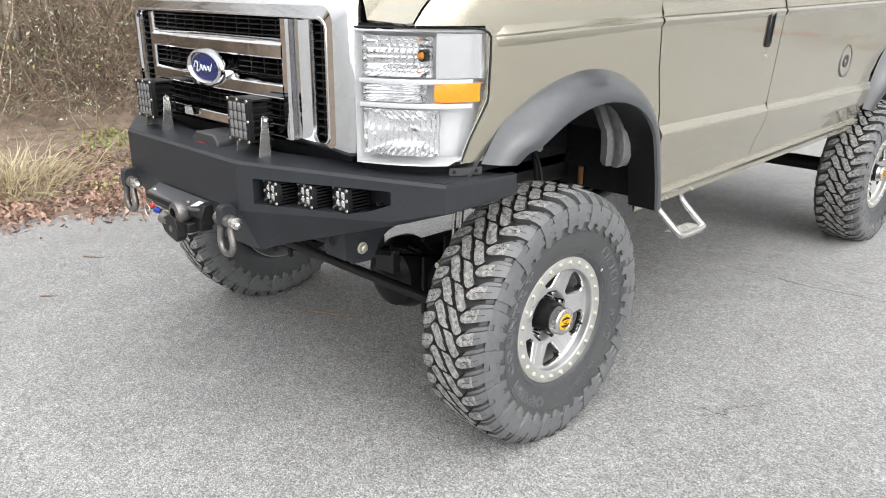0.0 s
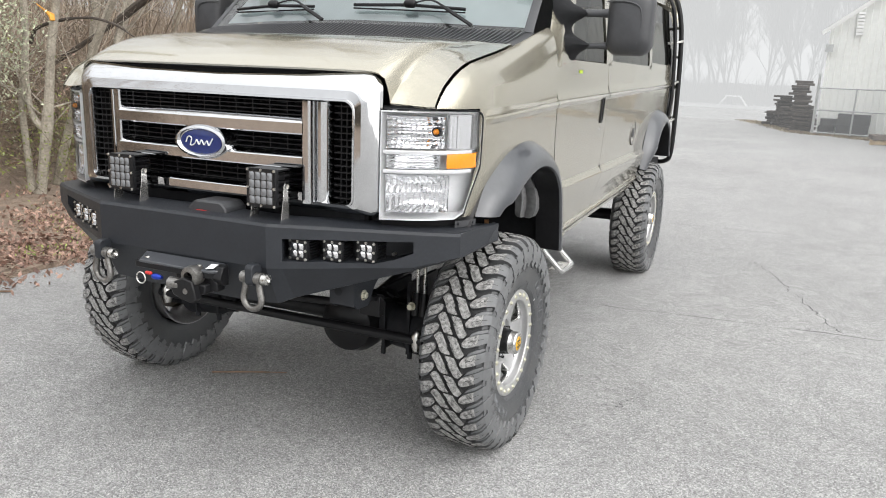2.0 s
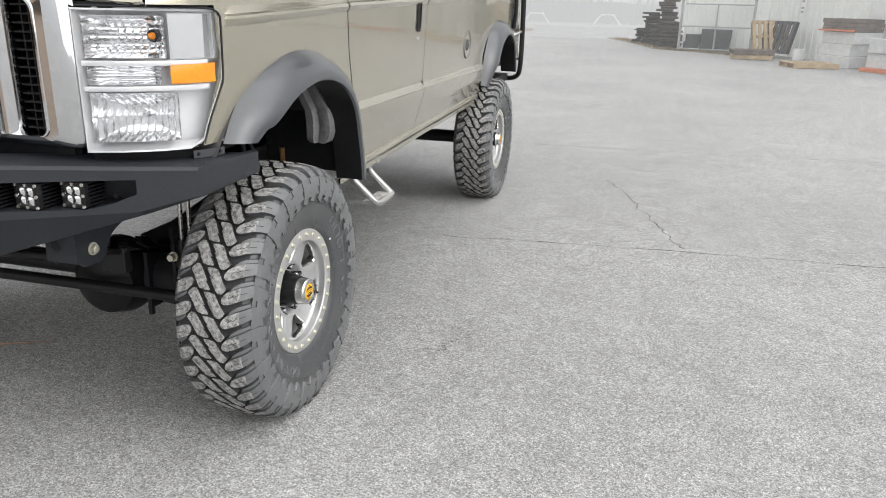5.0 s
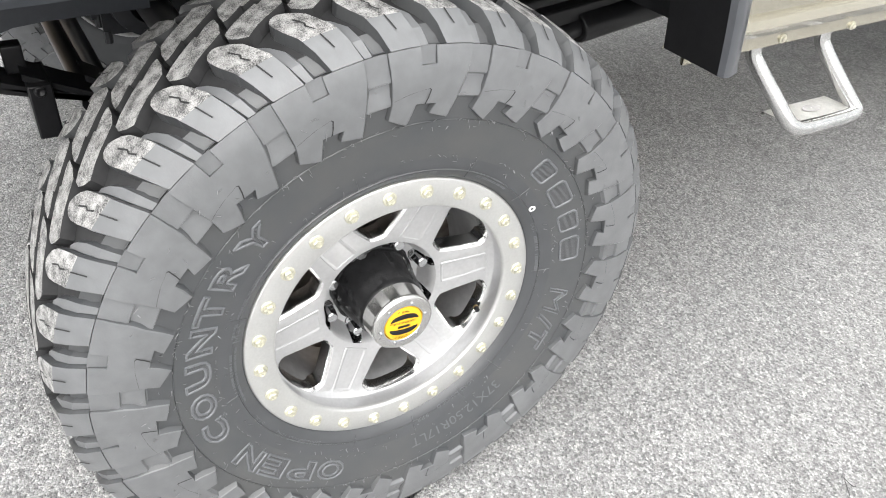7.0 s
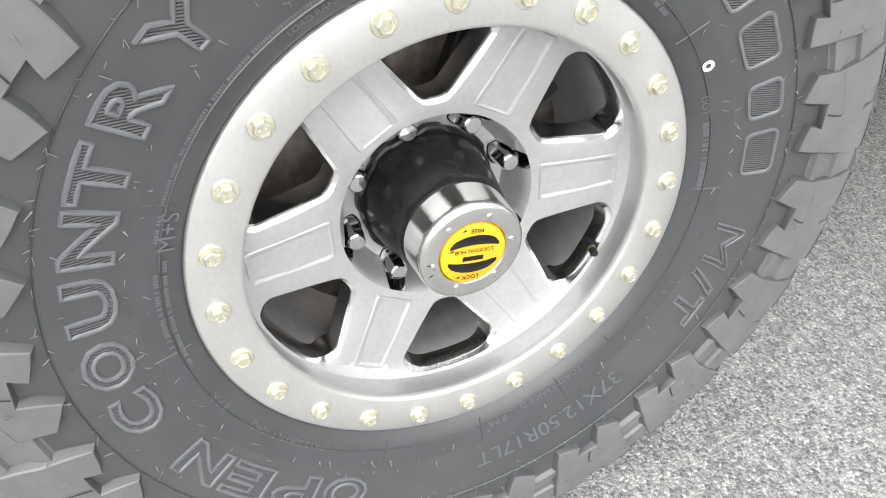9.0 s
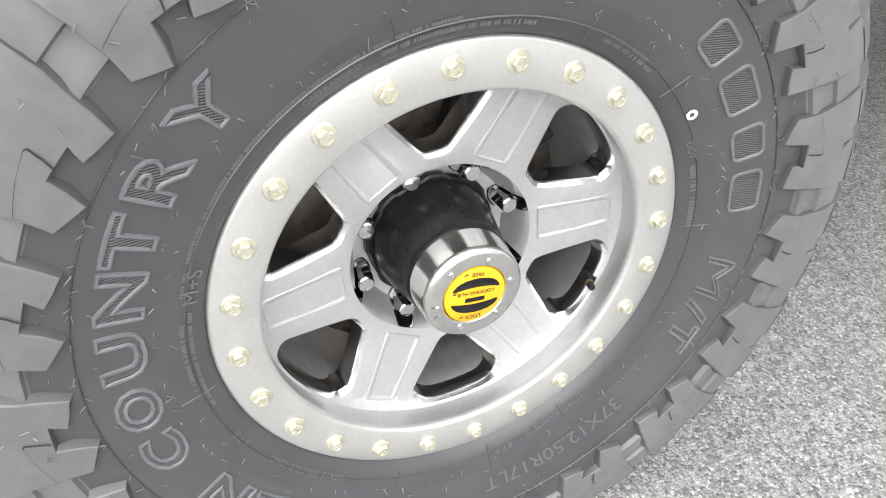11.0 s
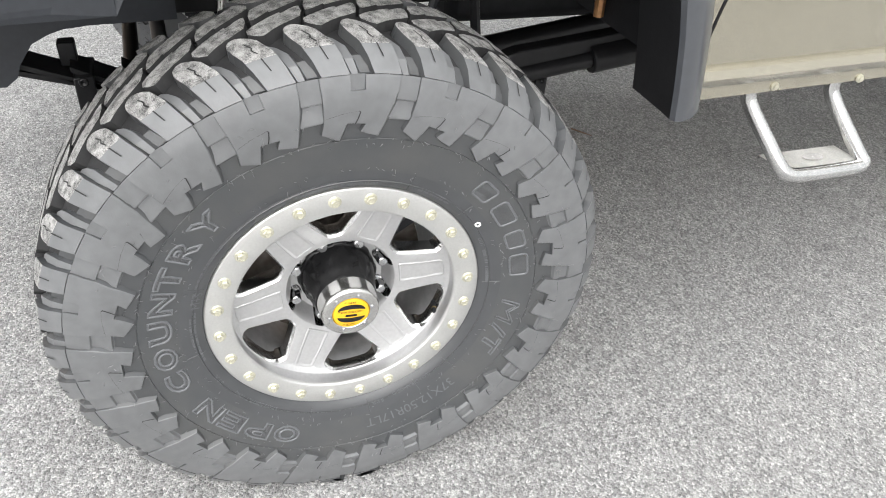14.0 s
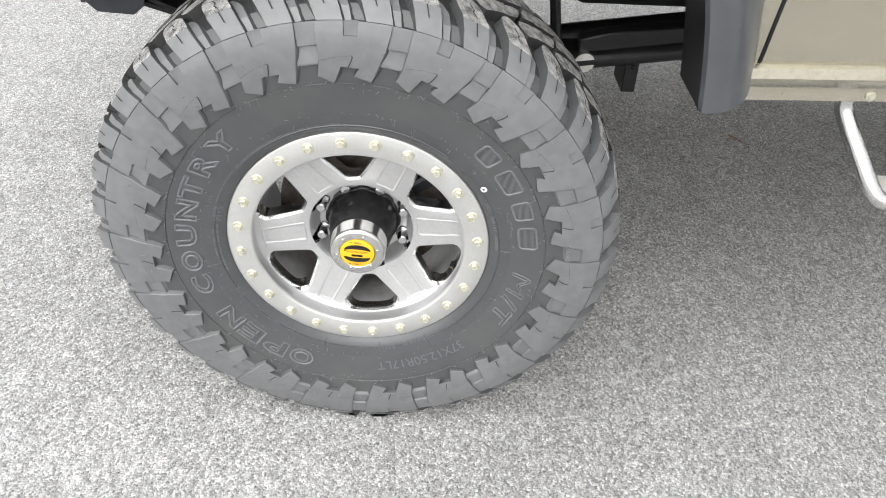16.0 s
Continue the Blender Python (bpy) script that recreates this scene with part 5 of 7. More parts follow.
    flute = Shape().grid([[(lamp_front(v * lamp_edge(z))[0] - .004, lamp_front(v * lamp_edge(z))[1] + .012 + .003 * (j % 2), z) for j, v in enumerate([lerp(.70, .96, k / 12) for k in range(13)])] for z in [lerp(1.338, 1.462, k / 3) for k in range(4)]])
    sub("side_flutes", flute, LAMP_BRIGHT, sharp=20)
    u, y = lamp_front(.56)
    bulb = Shape().lathe([(0, .0001), (.004, .008), (.018, .011), (.03, .010), (.05, .009)], 14, "y", (u, y + .008, 1.402))
    sub("signal_bulb", bulb, AMBER, "amber bulb")
    cap = Shape().lathe([(.016, .012), (.018, .018), (.04, .019)], 14, "y", (u, y + .006, 1.402))
    sub("bulb_shade", cap, DARK)
    u, y = lamp_front(.45)
    sub("main_bulb", Shape().lathe([(0, .0001), (.002, .010), (.02, .013), (.05, .013)], 14, "y", (u, y + .030, 1.185)), REFLECTOR)
    gap = Shape().grid([[(lamp_front(v)[0], lamp_front(v)[1] + d, z) for v in [k / 12 * .93 for k in range(13)]] for d, z in ((.03, 1.478), (.02, 1.490))])
    sub("upper_gap", gap, DARK)
    skirt = Shape().grid([[(lamp_front(v)[0] - .01, lamp_front(v)[1] + d, z) for v in [k / 12 * .82 for k in range(13)]] for d, z in ((.03, 1.078), (.04, 1.05))])
    sub("lower_bracket", skirt, BLACK)
    stay = Shape().grid([[(u, y, z) for z in (1.048, 1.072)] for u, y in ((.958, -.474), (.985, -.425), (1.002, -.378))])
    sub("corner_stay", stay, PLASTIC)
    for u, y in ((.966, -.462), (.996, -.396)):
        sub("stay_bolt", Shape().lathe([(0, .006), (.004, .005), (.005, .0001)], 8, "x", (u, y, 1.061)), DARK)

# bumper: bent steel plate with lamp slots in the wings
STN = [(0, -.870, 1.063, .900, -.790, .735), (.22, -.870, 1.063, .900, -.790, .735), (.400, -.868, 1.062, .898, -.800, .748), (.450, -.842, 1.060, .898, -.765, .770),
       (.868, -.630, 1.046, .914, -.600, .900), (1.015, -.548, 1.041, .956, -.535, .952), (1.060, -.288, 1.043, .986, -.292, .978)]


bump = Shape()
for sg in (1, -1):
    sh = Shape()
    for a, b in zip(STN, STN[1:]):
        def col(s):
            u, yf, zt, zf, yb, zb = s
            cutb = 1 if u > 1.04 else 0
            return [(u - (.02 if u > 1.04 else 0), yf + (.17 if u < .9 else .10 if u < 1.04 else .006), zt + .004), (u, yf + .008, zt), (u, yf, zt - .010), (u - cutb * .006, yf - cutb * .034, 1.009), (u - cutb * .010, yf - cutb * .060, max(.926, zf + .001)), (u - cutb * .010, yf - cutb * .060, zf), (u - cutb * .010, yb - cutb * .060, zb), (u, yb + .012, zb - .002), (u, yf + (.14 if u < .9 else .06 if u < 1.04 else .02), zb + (.06 if u < .9 else .03 if u < 1.04 else .02))]
        ca, cb = col(a), col(b)
        for i in range(len(ca) - 1):
            if a[0] == .450 and i == 3:
                continue
            sh.add([ca[i], cb[i], cb[i + 1], ca[i + 1]], [[0, 1, 2, 3]])
    # end plate
    c = col(STN[-1])
    sh.add(c, [list(range(len(c)))])
    # recess behind the slot
    (u0, y0), (u1, y1) = (.450, -.842), (.868, -.630)
    dx, dy = -.055, .12
    f = [(u0, y0, 1.009), (u1, y1, 1.009), (u1, y1, .926), (u0, y0, .926)]
    g = [(p[0] + dx, p[1] + dy, p[2]) for p in f]
    for i in range(4):
        sh.add([f[i], f[(i + 1) % 4], g[(i + 1) % 4], g[i]], [[0, 1, 2, 3]])
    sh.add(g, [[0, 1, 2, 3]])
    cut = [(lerp(u0, u1, t), lerp(y0, y1, t) - .0006, z) for t, z in ((.70, .9255), (1.002, .9255), (1.002, .968), (.86, .942))]
    sh.add(cut + [(p[0], p[1] + .006, p[2]) for p in cut], [[0, 1, 2, 3], [7, 6, 5, 4], [0, 3, 7, 4], [3, 2, 6, 7]])
    bump.add((sh if sg > 0 else sh.mirrored()).v, (sh if sg > 0 else sh.mirrored()).f)
bumper = part("front_bumper", bump, POWDER, van, "matte black plate steel winch bumper", sharp=25)
# top deck with the winch opening
deck = Shape()
for sg in (1, -1):
    deck.prism([(sg * a, b) for a, b in ((.20, -.862), (.385, -.862), (1.005, -.541), (1.040, -.31), (.95, -.34), (.70, -.55), (.20, -.66))], 1.040, 1.0445, "z")
deck.prism([(-.20, -.862), (.20, -.862), (.20, -.815), (-.20, -.815)], 1.0395, 1.0440, "z")
deck.prism([(-.20, -.70), (.20, -.70), (.20, -.60), (-.20, -.60)], 1.0395, 1.0440, "z")
part("bumper_deck", deck, POWDER, bumper, sharp=20)
well = Shape().box(-.32, .32, -.80, -.52, .80, .805).box(-.33, -.325, -.82, -.52, .80, 1.04).box(.325, .33, -.82, -.52, .80, 1.04).box(-.33, .33, -.56, -.555, .80, 1.09)
part("winch_well", well, DARK, bumper)
for u, y in ((-.16, -.838), (.20, -.838), (.34, -.838), (-.40, -.838), (.43, -.80)):
    part("deck_bolt", Shape().lathe([(0, .012), (.004, .012), (.004, .008), (.010, .007), (.011, .0001)], 8, "z", (u, y, 1.0445)), STEEL, bumper)

# winch body under the grille
winch = Shape()
winch.prism([(-.020, 1.02), (.172, 1.02), (.166, 1.080), (.140, 1.102), (.020, 1.102), (-.014, 1.075)], -.80, -.68, "y")
wn_ = part("winch", winch, PLASTIC, van, "grey winch housing with a red label", bevel=.006)
part("winch_label", Shape().box(.030, .078, -.8045, -.799, 1.055, 1.066), RED, wn_)
part("winch_motor", Shape().lathe([(-.30, .0001), (-.30, .07), (.30, .07), (.30, .0001)], 24, "x", (0, -.66, .93)), DARK, wn_)

WEATHERED = material("weathered_galvanised", (.32, .31, .30), .36, .85, second=(.16, .155, .145), scale=160, bump=.15, bump_scale=500)
# hawse fairlead, plate and hook with red and blue tabs
fair = Shape()
fair.prism([(-.190, -.868), (-.165, -.928), (.186, -.928), (.226, -.905), (.232, -.868)], .840, .866, "z")
fl = part("fairlead", fair, BLACK, van, "black fairlead plate on the bumper", bevel=.004)
cover = Shape()
cover.add([(-.160, -.872, .893), (-.142, -.930, .872), (.186, -.930, .872), (.222, -.908, .872), (.222, -.872, .893), (-.160, -.872, .866), (-.142, -.930, .862), (.186, -.930, .862), (.222, -.908, .862), (.222, -.872, .866)],
          [[0, 1, 2, 3, 4], [9, 8, 7, 6, 5], [0, 5, 6, 1], [1, 6, 7, 2], [2, 7, 8, 3], [3, 8, 9, 4], [4, 9, 5, 0]])
part("fairlead_cover", cover, FLARE, fl, "sloping satin cover plate", bevel=.002)
part("fairlead_cheek", Shape().prism([(-.872, .812), (-.905, .818), (-.922, .842), (-.905, .885), (-.872, .892)], .200, .236, "x"), BLACK, fl, bevel=.004)
part("fairlead_lip", Shape().box(.02, .215, -.915, -.868, .790, .842), BLACK, fl, bevel=.006)
for u in (-.120, .130):
    part("fairlead_bolt", Shape().lathe([(0, .010), (.004, .009), (.006, .0001)], 12, "z", (u, -.908, .8795)), STEEL, fl)
part("fairlead_label", Shape().add([(.170, -.922, .8765), (.200, -.912, .8795), (.200, -.885, .8890), (.170, -.888, .8880)], [[0, 1, 2, 3]]), WHITE_PAINT, fl)
hook = Shape()
hook.prism([(.050, .800), (.066, .826), (.112, .846), (.150, .836), (.162, .800), (.168, .770), (.150, .752), (.096, .762), (.062, .776)], -.975, -.940, "y")
hook.prism([(.10, .82), (.185, .82), (.185, .785), (.12, .770)], -.945, -.87, "y")
hk = part("winch_hook", hook, BLACK, van, "black steel winch hook with a bright collar", bevel=.005)
part("hook_collar", Shape().lathe([(-.966, .020), (-.962, .037), (-.944, .041), (-.926, .037), (-.88, .030)], 20, "y", (.128, 0, .848)), WEATHERED, hk, "weathered steel collar")
part("hook_thimble", Shape().lathe([(-.030, .016), (-.026, .024), (.024, .022), (.030, .014)], 16, "x", (.060, -.955, .812)), WEATHERED, hk)
part("hook_eye", Shape().lathe([(-.978, .0001), (-.978, .011), (-.938, .011)], 14, "y", (.122, 0, .796)), WEATHERED, hk)
part("red_tab", Shape().box(-.098, -.070, -.950, -.936, .824, .836), RED, hk, bevel=.004)
part("blue_tab", Shape().lathe([(-.100, .008), (-.090, .012), (-.072, .011), (-.055, .007)], 12, "x", (.034, -.942, .820)), BLUE_STRAP, hk)
part("pull_ring", Shape().tube([(-.122 + .022 * math.cos(a), -.945, .806 + .022 * math.sin(a)) for a in [2 * math.pi * k / 18 for k in range(19)]], .0025, 6), STEEL, hk)

# D-ring shackles on plate tabs
for u in (.365, -.365):
    tab = Shape().prism(rounded(-.925, -.868, .838, .918, .02, 4), u - .016, u + .016, "x")
    sk = part("shackle_tab", tab, POWDER, van, bevel=.003)
    pin = Shape().lathe([(-.050, .0001), (-.050, .012), (-.040, .013), (.044, .013), (.046, .020), (.068, .020), (.070, .010), (.060, .0001)], 16, "x", (u, -.900, .867))
    part("shackle_pin", pin, STEEL, sk)
    bow = [(.030, .867), (.030, .846), (.033, .820), (.039, .790), (.033, .768), (.017, .754), (0, .750)]
    bow = [(u + a, -.902, b) for a, b in bow] + [(u - a, -.902, b) for a, b in bow[::-1][1:]]
    part("shackle", Shape().tube(smooth_path(bow, 30), .0120, 10), WEATHERED, sk, "weathered steel D-ring shackle")
    for a in (.030, -.030):
        part("shackle_ear", Shape().lathe([(-.013, .0001), (-.013, .022), (.013, .022), (.013, .0001)], 16, "x", (u + a, -.901, .867)), WEATHERED, sk)

# cube lamps


def cube_lamp(name, at, w, h, d, parent, grid_n, face_mat, label):
    """Finned lamp housing with bezel, lens cells and bolts; faces -y."""
    b = Shape()
    b.prism(rounded(-w / 2, w / 2, -h / 2, h / 2, .010, 3), -.012, .006, "y")
    k = 7
    b.box(-w / 2 + .020, w / 2 - .020, .004, d - .008, -h / 2 + .016, h / 2 - .016)
    lamp = part(name, b, BLACK, parent, label, at=at, bevel=.0012)
    face = Shape().box(-w / 2 + .010, w / 2 - .010, -.0135, -.010, -h / 2 + .010, h / 2 - .010)
    part("lens", face, face_mat, lamp)
    fin = part("fin", Shape().box(-w / 2 + .003, w / 2 - .003, .006, d, -.003, .003), BLACK, lamp, at=pose(0, 0, -h / 2 + .006))
    for i in range(1, k):
        again(fin, lamp, pose(0, 0, lerp(-h / 2 + .006, h / 2 - .006, i / (k - 1))))
    n = grid_n

    def sq(c):
        return math.copysign(abs(c) ** .45, c)
    first = None
    for i in range(n):
        for j in range(n):
            x = lerp(-w / 2 + .012, w / 2 - .012, (i + .5) / n)
            z = lerp(-h / 2 + .012, h / 2 - .012, (j + .5) / n)
            r = (w - .026) / n * (.49 if n > 2 else .50)
            if first:
                again(first, lamp, pose(x, 0, z))
                continue
            cells = Shape()
            cells.grid([[(r * .98 * s * sq(math.cos(a)), -.0138 - .004 * math.cos(s * 1.5), r * .98 * s * sq(math.sin(a)) * (h - .02) / (w - .02)) for a in [2 * math.pi * q / 12 for q in range(12)]] for s in (.05, .4, .8, 1.0)], close=True)
            first = part("lens_cell", cells, LED_CELL if n > 2 else REFLECTOR, lamp, at=pose(x, 0, z))
    for x in (-1, 0, 1):
        for z in (-1, 0, 1):
            if x == z == 0:
                continue
            part("bezel_screw", Shape().lathe([(-.0160, .0001), (-.0155, .0050), (-.012, .0056)], 8, "y", (x * (w / 2 - .006), 0, z * (h / 2 - .006))), STEEL, lamp)
    return lamp


LED_CELL = material("led_cell", (.22, .225, .235), .20, .5, .5, var=.2, scale=400)
LED_GREY = material("grey_led_lens", (.03, .031, .033), .22, .3, .4, var=.25, scale=260)
BRACKET = material("bright_bracket", (.66, .65, .63), .2, .9, var=.08, scale=120)
for u in (.340, -.340):
    m = pose(u, -.800, 1.179)
    pod = cube_lamp("spot_lamp", m, .128, .142, .080, van, 4, LED_GREY, "square black LED lamp on a steel bracket")
    br = Shape()
    br.prism(rounded(-.070, .070, -.012, .074, .004, 2), -.1205, -.1170, "z")
    for sx in (-1, 1):
        br.prism([(.012, -.117), (.058, -.117), (.056, -.04), (.052, .004), (.047, .014), (.038, .016), (.030, .010), (.026, -.03)], sx * .0685 - .0015, sx * .0685 + .0015, "x")
    part("lamp_bracket", br, BRACKET, pod, "bare steel U bracket", bevel=.001)
    for sx in (-1, 1):
        part("bracket_bolt", Shape().lathe([(sx * .070, .0001), (sx * .074, .009), (sx * .078, .009), (sx * .070, .0095)], 8, "x", (0, .040, .006)), STEEL, pod)
for sg in (1, -1):
    for k in range(3):
        t = (.13, .39, .645)[k]
        u, y = lerp(.446, .868, t), lerp(-.842, -.630, t)
        m = pose(sg * (u - .008), y + .020, .967, 0, 0, 0 if sg > 0 else 0)
        cube_lamp("fog_lamp", m, .078, .076, .075, van, 2, LED_GREY, "small black cube LED lamp in the bumper slot")
    if sg > 0:
        part("slot_bolt", Shape().lathe([(0, .0001), (0, .0065), (.02, .0065)], 8, "y", (.770, -.600, .945)), STEEL, bumper)

# fender flares
FLARE_PATH = [(-.372, 1.078), (-.30, 1.172), (-.17, 1.258), (-.02, 1.312), (.14, 1.334), (.30, 1.314), (.45, 1.248), (.555, 1.135), (.605, .98), (.628, .86), (.640, .755)]


def flare_shape(path, dy=0.0, dz=0.0, level=False):
    pts = smooth_path([(0, y, z) for y, z in path], 40)
    rows = []
    n = len(pts)
    for i, p in enumerate(pts):
        d = (pts[min(i + 1, n - 1)] - pts[max(i - 1, 0)]).normalized()
        nrm = Vector((0, d.z, -d.y))
        if i < n / 2 and nrm.z > 0:
            nrm = -nrm
        t = i / (n - 1)
        if level:
            nrm = nrm.lerp(Vector((0, 1, -.08)), max(0, 1 - t / .13)).normalized()
        k = curve(t, [0, .18, .8, 1], [.86 if level else .50, 1, 1, .95])
        row = []
        for q, u in ((-.006, .998), (0, 1.010), (.012, 1.034), (.035, 1.066), (.065, 1.088), (.092, 1.098), (.104, 1.096), (.108, 1.086), (.106, 1.06), (.104, .965)):
            uk = 1.0 + (u - 1.0) * curve(t, [0, .16, 1], [.66 if level else .45, 1, 1]) if u > 1 else u
            row.append((uk, p.y + dy + nrm.y * q * k, max(p.z + dz + nrm.z * q * k, .772)))
        rows.append(row)
    # inner return strips coloured black to stand in for shade behind the lip
    sh = Shape().grid([r[:8] for r in rows]).grid([r[7:] for r in rows], 1)
    return sh.add([(u, y, z + .0005) for u, y, z in rows[-1]], [list(range(len(rows[-1])))])


fl_f = flare_shape(FLARE_PATH, level=True)
both("fender_flare", fl_f, [FLARE, BLACK], van, "satin black plastic fender flare")
rear_path = [(-.47, .86), (-.42, 1.00), (-.34, 1.13), (-.22, 1.235), (-.05, 1.300), (.12, 1.315), (.28, 1.27), (.40, 1.17), (.47, 1.03), (.50, .92)]
both("fender_flare", flare_shape(rear_path, 3.56, .06), [FLARE, BLACK], van, "satin black plastic fender flare")

# wheel wells
for y0, zt in ((.10, 1.30), (3.55, 1.36)):
    rows = []
    for a in [lerp(-100, 100, k / 20) for k in range(21)]:
        y, z = y0 + .56 * math.sin(radians(a)) * 1.0, zt - .42 + .42 * math.cos(radians(a))
        rows.append([(u, y, max(z, 1.04)) for u in (.50, .70, .95, 1.0)])
    sh = Shape().grid(rows)
    sh.add([r[0] for r in rows], [list(range(len(rows)))])
    both("wheel_liner", sh, LINER, van, sharp=50)
# grey inner liner folded behind the front wheel
rows = []
for z, a, b in ((1.27, .74, .90), (1.20, .80, .925), (1.13, .84, .950), (1.085, .86, .970), (1.075, .868, .976), (1.03, .872, .985), (.98, .872, .984), (.95, .872, .972), (.935, .885, .955)):
    rows.append([(lerp(a, b, t), .445 + e + .05 * (1.1 - z), z) for t, e in ((0, .10), (.02, .0), (.35, -.012), (.5, .012), (.62, .0), (.97, -.006), (1, .09))])
sh = Shape().grid(rows)
both("splash_shield", sh, material("grey_liner", (.20, .20, .205), .55, var=.25, scale=40, bump=.1), van)
floor_ = Shape().box(-.50, .50, .62, 4.45, .86, .92).box(-.93, .93, 1.25, 4.45, .84, .90).box(-.60, .60, -.55, .70, .88, .92)
for sg in (1, -1):
    floor_.box(min(sg * .50, sg * .935), max(sg * .50, sg * .935), .655, 1.26, .775, .81).box(min(sg * .50, sg * .94), max(sg * .50, sg * .94), .650, .665, .775, 1.28)
part("underfloor", floor_, DARK, van)
fire = Shape().box(-.62, .62, -.50, -.46, .86, 1.45).box(-.60, -.56, -.5, .6, .86, 1.5).box(.56, .60, -.5, .6, .86, 1.5)
part("engine_bay_wall", fire, DARK, van)

# wheels
wheel = build_wheel(van, pose(.925, 0, HUB_Z))
copy_wheel(wheel, van, pose(.925, 3.505, HUB_Z))
copy_wheel(wheel, van, pose(-.925, 0, HUB_Z, 0, 0, 180))
copy_wheel(wheel, van, pose(-.925, 3.505, HUB_Z, 0, 0, 180))

# frame rails, axle, springs, steering
for sg in (1, -1):
    rail = Shape().box(.50, .58, -.60, 4.3, .80, .94)
    part("frame_rail", rail if sg > 0 else rail.mirrored(), BLACK, van, bevel=.006)
    low = [(-.601, .720), (-.578, .697), (-.503, .693), (-.481, .710), (-.471, .734), (-.446, .769), (-.418, .784), (-.392, .793), (-.347, .798), (-.20, .802)]
    hang = Shape()
    for u0, u1 in ((.600, .610), (.500, .508)):
        rows = [[(u0, y, .90), (u1, y, .90), (u1, y, z), (u0, y, z)] for y, z in low]
        hang.grid(rows, close=True)
        hang.add(rows[0], [[0, 1, 2, 3]])
    hang.box(.500, .610, -.608, -.6005, .715, .830)
    hang.lathe([(-.610, .0001), (-.610, .017)], 18, "y", (.540, 0, .768), mi=1)
    hg = part("spring_hanger", hang if sg > 0 else hang.mirrored(), [POWDER, DARK], van, "black plate spring hanger with zinc bolt")
    bt = Shape().lathe([(.610, .021), (.613, .021), (.614, .0145)], 20, "x", (0, -.537, .746)).lathe([(.613, .0145), (.624, .0145), (.626, .011), (.626, .0001)], 6, "x", (0, -.537, .746))
    part("hanger_bolt", bt if sg > 0 else bt.mirrored(), ZINC, hg, "yellow zinc bolt")
    bt = Shape().lathe([(.610, .019), (.613, .019), (.614, .013)], 20, "x", (0, -.299, .862)).lathe([(.613, .013), (.622, .013), (.624, .010), (.624, .0001)], 6, "x", (0, -.299, .862))
    part("hanger_bolt", bt if sg > 0 else bt.mirrored(), ZINC, hg, "yellow zinc bolt")
    for k in range(5):
        z0 = .715 - .014 * k
        reach = 1.0 - .16 * k
        sh = Shape()
        pts = [(.555, -.03 + a * reach, z0 - .10 + (.125 * (-a / .56) ** 1.6 if a < 0 else .02 * a / .56)) for a in [lerp(-.54, .86, q / 16) for q in range(17)]]
        sh.grid([[(p[0] + du, p[1], p[2] + dz) for du, dz in ((-.035, 0), (.035, 0), (.035, .010), (-.035, .010))] for p in pts], close=True)
        part("leaf_spring", sh if sg > 0 else sh.mirrored(), BLACK, van)
    fclip = Shape().box(.508, .604, -.395, -.360, .610, .700).lathe([(.604, .0001), (.608, .009), (.604, .010)], 8, "x", (0, -.378, .690)).box(.520, .550, -.415, -.385, .70, .745)
    part("spring_clip", fclip if sg > 0 else fclip.mirrored(), BLACK, van, bevel=.003)
    clip = Shape().box(.512, .600, .548, .578, .555, .645).lathe([(.600, .0001), (.603, .006), (.606, .006)], 8, "x", (0, .563, .618))
    part("spring_clip", clip if sg > 0 else clip.mirrored(), BLACK, van, bevel=.003)
    arm = Shape().prism([(.44, .640), (1.02, .710), (1.02, .752), (.50, .690), (.44, .672)], .560, .598, "x")
    arm.tube([(.592, .36, .612), (.592, .60, .646), (.592, 1.0, .705)], .021, 12)
    arm.tube([(.592, .68, .658), (.592, 1.0, .705)], .034, 14)
    eye = Shape().tube([(.592, .47, .628), (.592, .56, .640)], .012, 10).lathe([(.572, .0001), (.572, .022), (.612, .022), (.612, .0001)], 14, "x", (0, .455, .626))
    part("bar_joint", eye if sg > 0 else eye.mirrored(), STEEL, van, "bright steel rod end")
    link = Shape().tube([(.640, .395, .600), (.640, .365, .80), (.630, .34, .99)], .011, 8).lathe([(.622, .0001), (.622, .02), (.662, .02), (.662, .0001)], 12, "x", (0, .395, .60))
    part("sway_bar_link", link if sg > 0 else link.mirrored(), BLACK, van)
    lb = Shape().lathe([(.652, .016), (.662, .016), (.664, .011), (.670, .011), (.671, .0001)], 6, "x", (0, .34, .985))
    part("link_bolt", lb if sg > 0 else lb.mirrored(), ZINC, van)
    part("traction_bar", arm if sg > 0 else arm.mirrored(), BLACK, van, bevel=.004)
    sh = Shape()
    for du in (0, .035):
        sh.tube([(.655 + du, -.16, .56), (.650 + du, -.14, .66)], .020, 12).tube([(.650 + du, -.14, .66), (.640 + du, -.11, .98)], .0075, 10, mi=1)
    part("shock_absorber", sh if sg > 0 else sh.mirrored(), [BLACK, STEEL], van, "twin shock absorbers with bright rods")
    nt = Shape().lathe([(-.225, .0001), (-.225, .013), (-.205, .013), (-.205, .019), (-.20, .019)], 8, "y", (.655, 0, .615))
    part("shock_nut", nt if sg > 0 else nt.mirrored(), ZINC, van)
